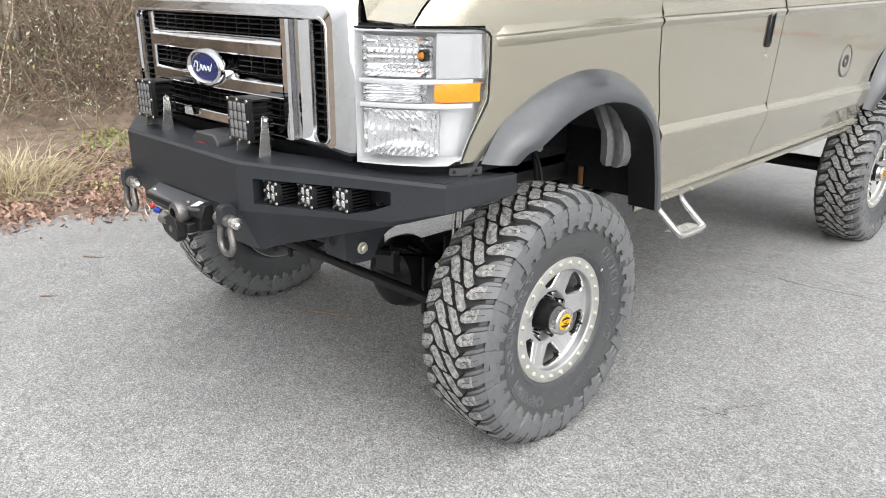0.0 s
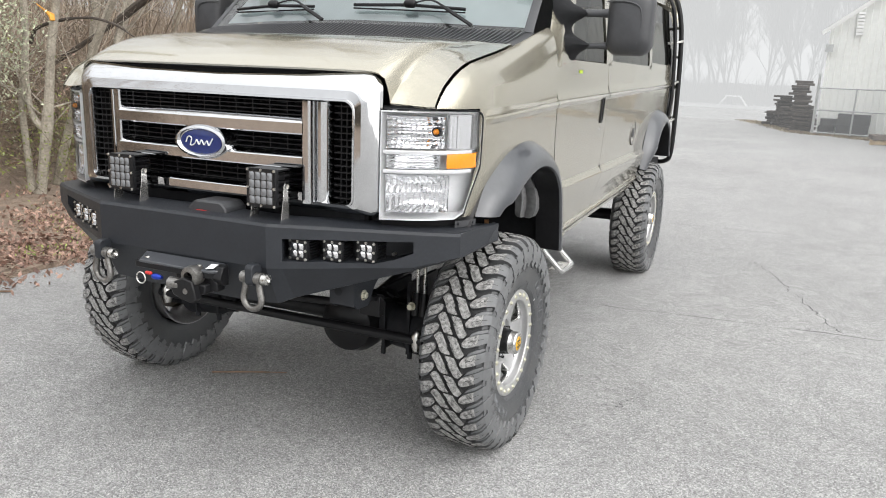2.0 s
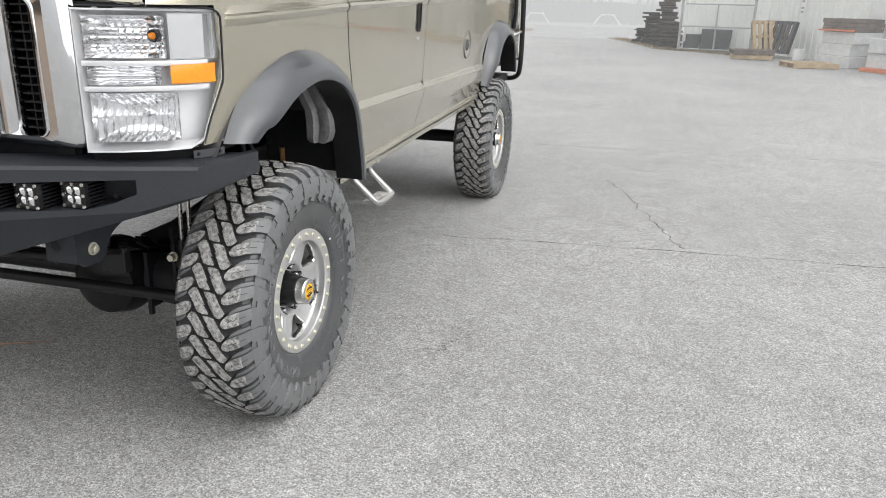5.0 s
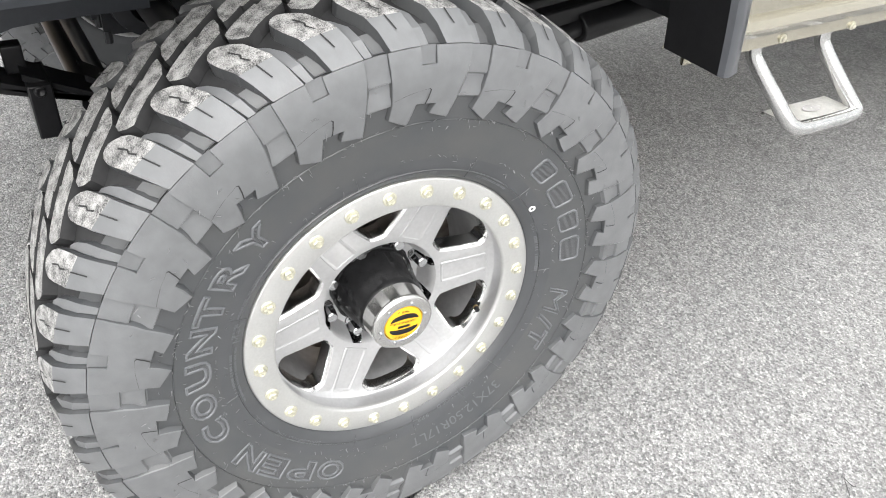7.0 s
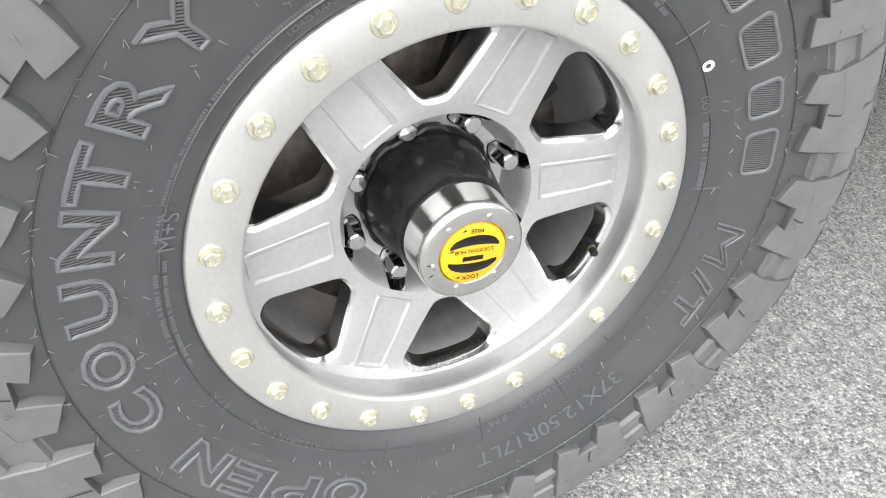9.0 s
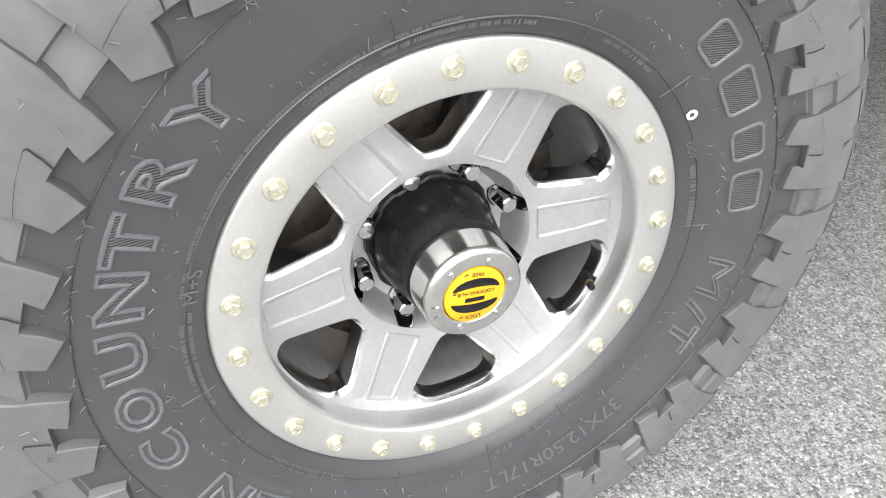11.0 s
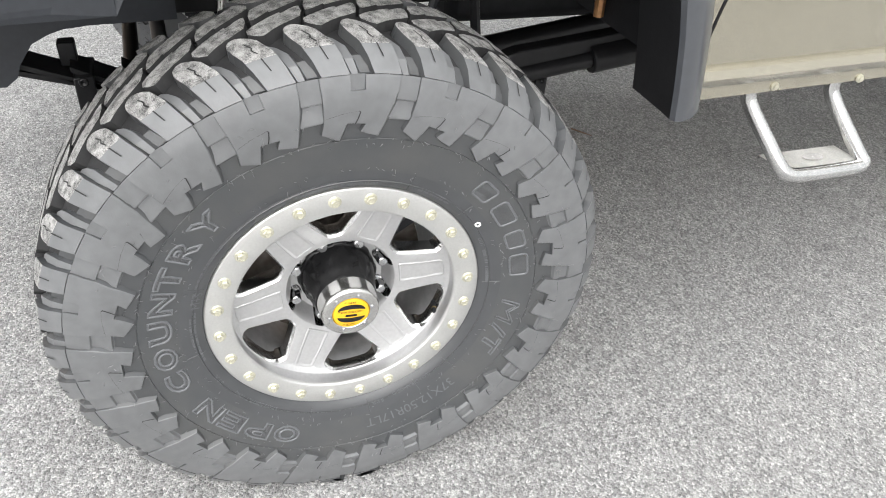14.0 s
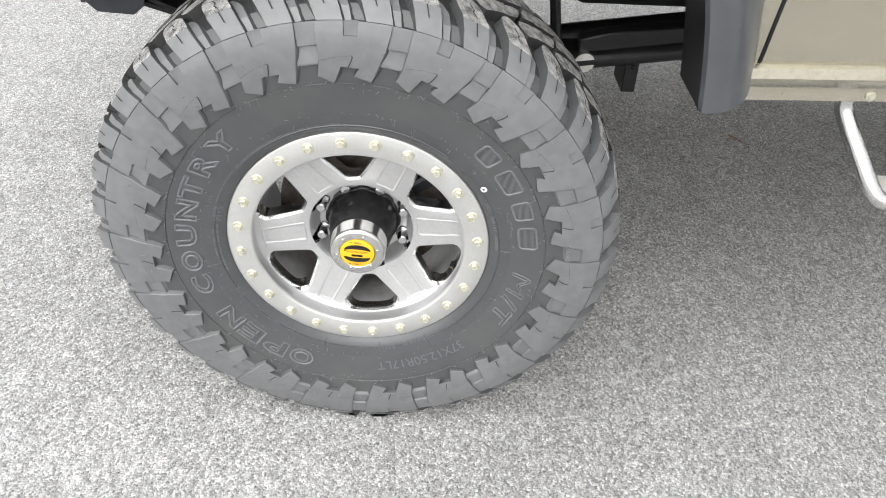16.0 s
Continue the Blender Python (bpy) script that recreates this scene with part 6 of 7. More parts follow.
    hb = Shape().lathe([(.42, .06), (.44, .105), (.50, .115), (.56, .12), (.58, .135), (.66, .14), (.70, .15), (.72, .0001)], 28, "x", (0, 0, HUB_Z)).box(.47, .485, -.13, .13, .36, .66).box(.60, .615, -.14, .14, .36, .70)
    for u in (.475, .61):
        hb.tube([(u, -.12, .37), (u, -.12, .335)], .012, 8)
    part("axle_bracket", hb if sg > 0 else hb.mirrored(), DARK, van)
    kn = Shape().box(.66, .80, -.07, .07, .36, .60).lathe([(.70, .0001), (.70, .12), (.86, .12)], 20, "x", (0, 0, HUB_Z))
    part("steering_knuckle", kn if sg > 0 else kn.mirrored(), DARK, van, bevel=.01)
    hose = Shape().tube(smooth_path([(.70, .10, .60), (.78, .20, .80), (.70, .26, .98), (.58, .2, 1.05)], 20), .008, 6)
    part("brake_hose", hose if sg > 0 else hose.mirrored(), DARK, van)
    tagp = Shape().tube([(.66, .634, .865), (.66, .638, .785)], [.013, .011], 8)
    part("brake_line_fitting", tagp if sg > 0 else tagp.mirrored(), COPPER, van)
axle = Shape().tube([(-.74, 0, HUB_Z), (.74, 0, HUB_Z)], .045, 16)
ax = part("front_axle", axle, BLACK, van, "black solid front axle")
diff = Shape().lathe([(-.17, .0001), (-.165, .07), (-.13, .13), (-.06, .155), (0, .155), (.08, .11), (.20, .05)], 24, "y", (.28, 0, HUB_Z - .01))
part("differential", diff, BLACK, ax, "black ribbed differential housing")
part("tie_rod", Shape().tube([(-.74, -.235, .475), (.74, -.235, .475)], .022, 12), BLACK, ax, "black tie rod")
part("drag_link", Shape().tube([(-.60, -.30, .56), (.52, -.30, .62)], .018, 10), BLACK, ax)
for u in (.70, -.70):
    part("tie_rod_end", Shape().lathe([(-.05, .0001), (-.05, .016), (-.03, .022), (.02, .024), (.04, .014), (.05, .0001)], 12, "z", (u, -.235, .475)), STEEL, ax)
part("rear_axle", Shape().tube([(-.74, 3.505, HUB_Z), (.74, 3.505, HUB_Z)], .05, 14), BLACK, van)
part("rear_differential", Shape().lathe([(-.17, .0001), (-.15, .12), (0, .16), (.12, .12), (.2, .05)], 20, "y", (0, 3.505, HUB_Z)), BLACK, van)
part("gearbox", Shape().box(-.16, .16, .5, 1.4, .58, .84), DARK, van, bevel=.03)
part("drive_shaft", Shape().tube([(.2, 1.2, .62), (.27, .15, .50)], .03, 10), BLACK, van)
part("radiator", Shape().box(-.64, .64, -.59, -.56, .92, 1.48), DARK, van)
part("exhaust_pipe", Shape().tube([(-.35, .9, .66), (-.38, 2.4, .66), (-.4, 4.3, .70)], .035, 12), DARK, van)

# steps under the doors
BRIGHT_STEP = material("polished_aluminium", (.60, .60, .595), .16, .95, var=.08, scale=120, rough_var=.06)
MARK_GREY = material("worn_grey_mark", (.42, .41, .40), .7, var=.2, scale=300)
STEP_PLATE = material("bare_tread_plate", (.80, .79, .76), .5, .1, var=.12, scale=300, bump=.25, bump_scale=420)
for sg in (1, -1):
    st = Shape()
    loop = [(.905, .868, .735), (.902, .868, .700), (.915, .878, .672), (.955, .905, .618), (.985, .926, .578), (.998, .945, .560), (1.002, .985, .555), (1.002, 1.11, .555), (.998, 1.148, .560), (.985, 1.140, .578), (.955, 1.118, .618), (.915, 1.092, .672), (.902, 1.083, .700), (.905, 1.083, .735)]
    st.tube(smooth_path(loop, 60), .0160, 14)
    stp = part("side_step", st if sg > 0 else st.mirrored(), BRIGHT_STEP, van, "polished tubular hoop step")
    pl2 = Shape().grid([[(u, y0 + (u - .94) * .25, z) for y0 in (.918, 1.02, 1.122)] for u, z in ((.935, .566), (.935, .572), (1.0, .568), (1.0, .560))], close=True)
    part("tread_plate", pl2 if sg > 0 else pl2.mirrored(), STEP_PLATE, stp, "pale ribbed tread plate", smooth=False)
    mk = Shape().grid([[(.966 + a, 1.035 + b, .5725) for a, b in [(r * .014 * math.sin(t), r * .026 * math.cos(t)) for t in [2 * math.pi * k / 16 for k in range(16)]]] for r in (.1, 1)], close=True)
    part("tread_mark", mk if sg > 0 else mk.mirrored(), MARK_GREY, stp)
    for y in (.880, 1.095):
        ft = Shape().lathe([(0, .0001), (.002, .009), (.005, .009), (.006, .0060), (.009, .0055), (.010, .0001)], 10, "x", (.944, y, .738))
        part("step_mount", ft if sg > 0 else ft.mirrored(), ZINC, stp)

# towing mirrors
MATT = material("matt_black_plastic", (.014, .0145, .016), .8, 0.0, var=.1, scale=50, bump=.1, bump_scale=900, spec=.2)
for sg in (1, -1):
    hd = Shape()
    rows = []
    cx, cz = 1.275, 1.885
    for d, k in ((-.085, .02), (-.083, .55), (-.072, .82), (-.045, .95), (0, 1.0), (.05, .97), (.062, .90), (.060, .02)):
        out = rounded(-.108, .112, -.158, .158, [.050, .060, .075, .050], 6)
        rows.append([(cx + a * k, .84 + d, cz + b * k) for a, b in out])
    hd.grid(rows, close=True)
    mir = part("side_mirror", hd if sg > 0 else hd.mirrored(), PLASTIC, van, "dark grey telescopic towing mirror", sharp=50)
    ridge = Shape().tube(smooth_path([(1.172, .757, 1.975), (1.25, .751, 1.975), (1.31, .752, 1.962), (1.335, .758, 1.93), (1.338, .760, 1.85), (1.325, .764, 1.78)], 24), .0035, 6)
    part("mirror_ridge", ridge if sg > 0 else ridge.mirrored(), PLASTIC, mir)
    for z, r in ((1.925, .020), (1.770, .016)):
        sh = Shape().tube([(.985, .80, z - .004), (1.05, .81, z), (1.13, .825, z), (1.20, .83, z + .002)], [r * 1.2, r, r, r * 1.4], 12, flat=.9)
        part("mirror_arm", sh if sg > 0 else sh.mirrored(), PLASTIC, mir)
    foot = Shape()
    rows = []
    for k in range(29):
        z = lerp(1.69, 2.15, k / 28)
        y0 = curve(z, [1.69, 1.72, 1.90, 2.0, 2.15], [.72, .68, .645, .63, .67])
        y1 = curve(z, [1.69, 1.72, 1.80, 1.85, 1.92, 1.98, 2.04, 2.15], [.86, .90, .87, .81, .87, .80, .73, .70])
        ub = curve(z, [1.69, 1.9, 2.15], [.985, .965, .93])
        b = .028 + .085 * math.exp(-((z - 1.925) / .036) ** 2) + .085 * math.exp(-((z - 1.772) / .032) ** 2)
        if k in (0, 28):
            b = .01
        rows.append([(ub - .02, y0, z), (ub + b * .35, y0 + .015, z), (ub + b * .8, lerp(y0, y1, .45), z), (ub + b, lerp(y0, y1, .62), z), (ub + b * .9, lerp(y0, y1, .85), z), (ub + b * .4, y1, z), (ub - .02, y1, z)])
    foot.grid(rows)
    foot.add(rows[0], [list(range(7))]).add(rows[-1], [list(range(7))])
    part("mirror_foot", foot if sg > 0 else foot.mirrored(), MATT, mir, sharp=60)

# black tubular rack on the rear corner
for sg in (1,):
    rk = Shape()
    rk.tube(smooth_path([(.90, 4.52, .845), (1.00, 4.47, .87), (1.045, 4.42, .96), (1.05, 4.42, 1.3), (1.04, 4.42, 1.8), (1.01, 4.42, 2.15), (.93, 4.42, 2.38), (.75, 4.42, 2.56), (.5, 4.42, 2.62)], 40), .022, 10)
    rack = part("ladder", rk, BLACK, van, "black tubular ladder on the rear corner")
    rk2 = Shape().tube(smooth_path([(1.02, 4.16, 1.30), (1.035, 4.15, 1.5), (1.02, 4.15, 1.9), (.97, 4.15, 2.25), (.80, 4.2, 2.52)], 30), .016, 8)
    part("ladder_rail", rk2, BLACK, rack)
    for z in (1.02, 1.28, 1.56, 1.84, 2.10):
        part("ladder_rung", Shape().tube([(curve(z, [.9, 1.8, 2.15], [1.047, 1.04, 1.01]), 4.42, z), (curve(z, [.9, 1.8, 2.15], [1.01, 1.0, .95]), 4.58, z)], .014, 8), BLACK, rack)
    for z in (1.24, 1.585, 1.95):
        part("ladder_bracket", Shape().tube([(side_u(4.3, z) - .01, 4.30, z), (1.03, 4.36, z + .02), (1.045, 4.42, z + .03)], .012, 8), STEEL, rack)
tail = Shape().grid([[(side_u(y, z) + .002, y, z) for y in (4.12, 4.2)] for z in [lerp(1.20, 1.90, k / 10) for k in range(11)]])
part("tail_trim", tail, PLASTIC, van)
# filler flap and a lime inspection tag
BADGE_GREY = material("dull_grey_metal", (.16, .155, .15), .45, .5, var=.15, scale=80)
flap = Shape()
fy, fz = 2.62, 1.235
flap.grid([[(side_u(fy, fz) + d, fy + r * math.cos(a), fz + r * math.sin(a)) for a in [2 * math.pi * k / 24 for k in range(24)]] for r, d in ((.092, -.004), (.090, .004), (.082, .004), (.078, -.012), (.01, -.012))], close=True)
ff = part("fuel_filler", flap, BADGE_GREY, van, "round grey fuel filler plate")
part("filler_cap", Shape().lathe([(0, .0001), (.012, .02), (.012, .035), (-.01, .04)], 16, "x", (side_u(fy, fz) - .008, fy, fz)), PLASTIC, ff)
tg = Shape().box(side_u(1.0, 1.64) + .001, side_u(1.0, 1.64) + .003, .98, 1.04, 1.635, 1.652)
part("lime_sticker", tg, LIME, van)

# the body stands slightly out of square: its far flank sits a little ahead
SKEW = .022
bpy.context.view_layer.update()
shifted = [ob for ob in van.children_recursive if ob.data and not any(w.name.startswith("wheel") for w in (ob, ob.parent, ob.parent.parent) if w)]
places = {ob: ob.matrix_world.copy() for ob in shifted}
for ob, m in places.items():
    base = places[ob.parent].translation.x if ob.parent in places else XC + .95
    ob.location.y += SKEW * (m.translation.x - base)
    if ob.data.users == 1:
        slant = Matrix.Identity(3)
        slant[1][0] = SKEW
        turned = m.to_3x3()
        ob.data.transform((turned.inverted() @ slant @ turned).to_4x4())

# ---------------------------------------------------------------- wooded verge
BARK = material("grey_bark", (0.44, 0.40, 0.335), 0.9, second=(0.23, 0.205, 0.165), scale=40, bump=0.6, bump_scale=60)
TWIG = material("dry_twigs", (0.27, 0.205, 0.155), 0.9, second=(0.10, 0.078, 0.055), scale=14, island=0.45)
PALE_GRASS = material("dry_grass", (0.50, 0.43, 0.28), 0.8, var=0.2, scale=30, island=0.25)
GREEN = material("fresh_leaves", (0.24, 0.28, 0.075), 0.6, var=0.3, scale=30, island=0.4)
GREY_GREEN = material("grey_green_leaves", (0.40, 0.43, 0.30), 0.7, var=0.3, scale=30, island=0.35)
DEAD_LEAF = material("dead_leaves", (0.46, 0.31, 0.24), 0.8, second=(0.20, 0.12, 0.095), scale=20, island=0.5)
POLE = material("weathered_pole", (0.30, 0.26, 0.19), 0.9, second=(0.16, 0.13, 0.09), scale=25, bump=0.5, bump_scale=50)
FRESH_WOOD = material("fresh_cut_wood", (0.75, 0.36, 0.06), 0.8, var=0.2, scale=60)
OLD_BARK = material("dark_bark", (0.10, 0.085, 0.07), 0.9, second=(0.05, 0.04, 0.033), scale=40, bump=0.6, bump_scale=60)
rnd = random.Random(7)


def wander(p, d, length, steps, bend, sag=0.0):
    p, d = Vector(p), Vector(d).normalized()
    out = [p.copy()]
    for i in range(steps):
        d = (d + Vector((rnd.uniform(-1, 1), rnd.uniform(-1, 1), rnd.uniform(-1, 1) - sag)) * bend).normalized()
        p = p + d * (length / steps)
        out.append(p.copy())
    return out


def stems(shape, count, xr, yr, hr, rad, lean=.5, sides=3, steps=6, bend=.28, sag=.1):
    for _ in range(count):
        x, y = rnd.uniform(*xr), rnd.uniform(*yr)
        x += verge_edge(y) + 4.05
        h = rnd.uniform(*hr)
        r = rnd.uniform(*rad)
        z = max(verge_height(x, y), 0) + rnd.uniform(0, 1) ** 2 * .8
        path = wander((x, y, z - .02), (rnd.uniform(-lean, lean), rnd.uniform(-lean, lean), 1), h, steps, bend, sag)
        shape.tube(path, [lerp(r, r * .35, i / steps) for i in range(steps + 1)], sides, caps=False)


PALE_TWIG = material("pale_dry_twigs", (0.42, 0.345, 0.265), 0.9, second=(0.20, 0.155, 0.115), scale=14, island=0.35)
brush = Shape()
stems(brush, 1100, (-9.8, -7.0), (-7, 16), (.8, 2.6), (.003, .009), lean=.9, bend=.4, sag=.25)
stems(brush, 1900, (-15, -7.6), (-8, 26), (2.5, 6.0), (.005, .013), lean=.45, bend=.22, sag=.0)
stems(brush, 6500, (-9.8, -6.9), (-6, 14), (.6, 2.4), (.0018, .0045), lean=1.2, bend=.5, sag=.25)
stems(brush, 3600, (-9.6, -6.6), (-6, 14), (.4, 1.3), (.0018, .0045), lean=1.3, bend=.5, sag=.35)
stems(brush, 1700, (-7.4, -5.2), (3.5, 13), (.4, 1.7), (.0018, .0045), lean=1.2, bend=.5, sag=.3)
stems(brush, 420, (-7.0, -5.4), (-7, 14), (.2, .8), (.002, .005), lean=1.3, bend=.5, sag=.4)
tagged(new("brush", mesh_of("brush", brush, TWIG)), "dense tangle of bare brown brush on the bank", "brush", kind="stuff")
pale = Shape()
stems(pale, 60, (-6.9, -5.6), (-5, 11), (.7, 1.8), (.003, .006), lean=1.1, bend=.35, sag=.25)
stems(pale, 350, (-8.6, -6.8), (-5, 11), (.7, 2.2), (.004, .008), lean=1.1, bend=.35, sag=.25)
stems(pale, 1500, (-9.6, -6.6), (-6, 14), (.3, 1.2), (.0016, .0040), lean=1.3, bend=.5, sag=.35)
stems(pale, 900, (-7.4, -5.2), (3.5, 13), (.4, 1.6), (.0016, .0040), lean=1.2, bend=.5, sag=.3)
stems(pale, 2600, (-9.8, -6.9), (-6, 13), (.6, 2.4), (.0016, .0042), lean=1.1, bend=.5, sag=.25)
stems(pale, 3000, (-14, -7.8), (-6, 24), (2.4, 6.0), (.003, .008), lean=.6, bend=.32, sag=.05)
tagged(new("brush", mesh_of("brush", pale, PALE_TWIG)), "pale dry stems tangled through the brush", "brush", kind="stuff")


def leaf_cloud(name, mat, blobs, size, label, cat):
    s = Shape()
    for (cx, cy, cz, rx, rz, n) in blobs:
        for _ in range(n):
            p = Vector((cx + rnd.gauss(0, rx), cy + rnd.gauss(0, rx), cz + rnd.gauss(0, rz)))
            a, b = Vector((rnd.uniform(-1, 1), rnd.uniform(-1, 1), rnd.uniform(-1, 1))).normalized(), rnd.uniform(.6, 1.3) * size
            c = a.orthogonal().normalized()
            w = a.cross(c)
            s.add([p - a * b, p + c * b * .4, p + a * b, p - c * b * .4 + w * b * .15], [[0, 1, 2, 3]])
    return tagged(new(name, mesh_of(name, s, mat)), label, cat, kind="stuff")


leaf_cloud("green_undergrowth", GREEN, [(-5.35, .45, .28, .16, .05, 260), (-6.4, 2.3, .55, .35, .25, 300), (-6.6, 3.2, .9, .4, .3, 300), (-5.9, -.6, 1.0, .5, .4, 200), (-6.5, 1.0, 1.5, .8, .6, 200), (-5.95, 2.85, .80, .24, .20, 220), (-5.7, 2.9, .95, .26, .18, 140), (-6.3, 2.85, .62, .22, .16, 140)], .020, "sprigs of fresh green leaves low in the brush", "leaves")
leaf_cloud("evergreen_leaves", GREY_GREEN, [(-6.30, 2.25, 1.75, .16, .26, 620), (-6.08, 2.25, 1.95, .14, .16, 220), (-6.5, 2.3, 1.25, .12, .22, 200), (-6.6, 1.9, 1.9, .35, .35, 300), (-7.2, .6, 1.6, .6, .5, 500), (-6.6, -1.5, 1.3, .7, .6, 600), (-7.4, -.3, 1.8, .8, .5, 500), (-6.2, -.4, .8, .6, .4, 350)], .020, "small grey-green leaves among bare twigs", "leaves")
hung = [(verge_edge(y) - 2.7 - 2.6 * rnd.random() ** 1.4, y, .25 + 1.5 * rnd.random() ** 1.5, .22, .16, 26) for y in [rnd.uniform(-5, 11) for _ in range(330)]]
leaf_cloud("dead_bramble_leaves", DEAD_LEAF, hung, .024, "withered brown leaves caught in the brush", "leaves")
hung = [(verge_edge(y) - 2.6 - 2.4 * rnd.random() ** 1.4, y, .25 + 1.5 * rnd.random() ** 1.4, .16, .14, 20) for y in [rnd.uniform(-5, 7) for _ in range(170)]]
leaf_cloud("bramble_leaves", GREY_GREEN, hung, .022, "olive bramble leaves scattered through the brush", "leaves")
litter = []
for _ in range(620):
    y = rnd.uniform(-4, 10)
    x = verge_edge(y) - abs(rnd.gauss(0, 1.0)) + .10
    litter.append((x, y, max(verge_height(x, y), 0) + .014, .14, .010, 46))
leaf_cloud("leaf_litter", DEAD_LEAF, litter, .030, "brown dead leaves covering the verge", "leaves")
grass = Shape()
for _ in range(420):
    x, y = rnd.gauss(-5.05, .22), rnd.gauss(-.55, .30)
    z = max(verge_height(x, y), 0)
    d = Vector((x + 5.05, y + .55, 0)) * 1.6 + Vector((rnd.uniform(-.4, .4), rnd.uniform(-.4, .4), .8))
    grass.tube(wander((x, y, z), d, rnd.uniform(.18, .46), 5, .25, .6), [.004, .004, .003, .003, .002, .001], 3, caps=False)
tagged(new("dry_grass_tuft", mesh_of("dry_grass_tuft", grass, PALE_GRASS)), "straw-coloured tuft of dry grass", "grass", kind="stuff")


straw = Shape()
for _ in range(2600):
    y = rnd.uniform(-4, 9)
    x = verge_edge(y) - abs(rnd.gauss(0, 1.0)) + .02
    z = max(verge_height(x, y), 0) + .02
    a, ln = rnd.uniform(0, 6.28), rnd.uniform(.05, .22)
    straw.tube([(x, y, z), (x + ln * .5 * math.cos(a), y + ln * .5 * math.sin(a), z + rnd.uniform(0, .03)), (x + ln * math.cos(a + .3), y + ln * math.sin(a + .3), z)], [.0022, .002, .0012], 3, caps=False)
tagged(new("fallen_straw", mesh_of("fallen_straw", straw, PALE_TWIG)), "pale straw and thin twigs fallen on the verge", "straw", kind="stuff")
leaf_cloud("low_weeds", GREEN, [(verge_edge(y) - rnd.uniform(.2, 1.3), y, .10, .12, .012, 60) for y in [rnd.uniform(-1, 5) for _ in range(16)]], .016, "low green weeds among the dead leaves", "weeds")


def limb_tree(name, spine, radii, label, limbs=10, cat="tree", mat=BARK, seed=1):
    tr = new(name)
    tagged(tr, label, cat)
    path = smooth_path(spine, 16)
    radii = [r * .72 for r in radii]
    n = len(path)
    part("trunk", Shape().tube(path, [curve(i / (n - 1), [k / (len(radii) - 1) for k in range(len(radii))], radii) for i in range(n)], 9), mat, tr)
    br = Shape()
    for _ in range(limbs):
        i = rnd.randrange(n // 3, n)
        r = radii[-1] * rnd.uniform(.14, .38)
        w = wander(path[i], (rnd.uniform(-1, 1), rnd.uniform(-1, 1), rnd.uniform(.1, 1)), rnd.uniform(.8, 2.2), 7, .25)
        br.tube(w, [lerp(r, r * .2, k / 7) for k in range(8)], 5, caps=False)
        for _ in range(5):
            q = w[rnd.randrange(2, 8)]
            br.tube(wander(q, (rnd.uniform(-1, 1), rnd.uniform(-1, 1), rnd.uniform(-.2, 1)), rnd.uniform(.3, .9), 5, .3), [r * .4, r * .35, r * .3, r * .25, r * .2, r * .1], 4, caps=False)
    part("crown", br, mat, tr)
    return tr


limb_tree("tree", [(-6.41, 2.58, 0.0), (-6.34, 2.62, .45), (-6.27, 2.65, .88), (-6.20, 2.65, 1.2), (-6.10, 2.65, 1.75), (-5.95, 2.65, 2.27), (-5.85, 2.7, 3.0)], [.088, .074, .090, .068, .062, .052, .045], "slim grey forked tree with a fresh orange break", 12)
limb_tree("tree", [(-6.27, 2.65, .85), (-6.36, 2.63, .88), (-6.46, 2.62, 1.02), (-6.50, 2.62, 1.35), (-6.40, 2.6, 2.0), (-6.38, 2.6, 2.6), (-6.3, 2.6, 3.4)], [.055, .052, .045, .042, .038, .034, .03], "slim grey stem forking from the trunk", 12)
limb_tree("tree", [(-6.50, 2.58, .05), (-6.56, 2.6, .6), (-6.58, 2.6, 1.08), (-6.50, 2.6, 1.5), (-6.42, 2.6, 2.0), (-6.5, 2.6, 3.0)], [.06, .05, .048, .044, .04, .03], "slim pale stem standing by the forked tree", 10)
limb_tree("tree", [(-6.78, 3.1, .1), (-6.67, 3.1, .40), (-6.385, 3.1, 1.03), (-5.98, 3.1, 1.76), (-5.64, 3.1, 2.25), (-5.2, 3.15, 2.75), (-4.9, 3.2, 3.4)], [.085, .074, .068, .062, .055, .045, .03], "leaning grey tree trunk with bare limbs", 12)
brk = thing("broken_stub", "splintered orange broken branch end", "branch", (-5.99, 2.60, 2.02))
part("splinter", Shape().tube([(0, 0, -.04), (-.01, 0, .01), (-.08, -.02, .06), (-.20, -.04, .14)], [.026, .032, .010, .003], 6), FRESH_WOOD, brk)
arch = thing("vine_branch", "dark arching bare branch across the trunks", "branch")
part("limb", Shape().tube(smooth_path([(-6.75, 2.9, 1.75), (-6.644, 2.9, 1.905), (-6.263, 2.9, 2.002), (-5.769, 2.9, 2.03), (-5.39, 2.9, 1.951), (-5.114, 2.9, 1.828), (-4.717, 2.95, 1.825)], 24), [.020] * 10 + [.014] * 8 + [.007] * 7, 6), OLD_BARK, arch)
fallen = thing("leaning_limb", "thick dark bare limb leaning over the brush", "branch")
part("limb", Shape().tube(smooth_path([(-8.6, 4.4, 1.4), (-7.22, 4.5, 2.08), (-6.77, 4.5, 2.318), (-5.836, 4.5, 2.765), (-4.9, 4.6, 3.3)], 20), [.035] * 6 + [.055] * 8 + [.05] * 7, 8), OLD_BARK, fallen)
pole = thing("utility_pole", "weathered round wooden pole standing in the leaves", "pole", (-6.52, 2.0, 0))
part("shaft", Shape().tube([(0, 0, -.1), (-.03, .02, 1.2), (-.10, .04, 3.2), (-.20, .08, 6.5)], [.150, .140, .125, .105], 16), POLE, pole)
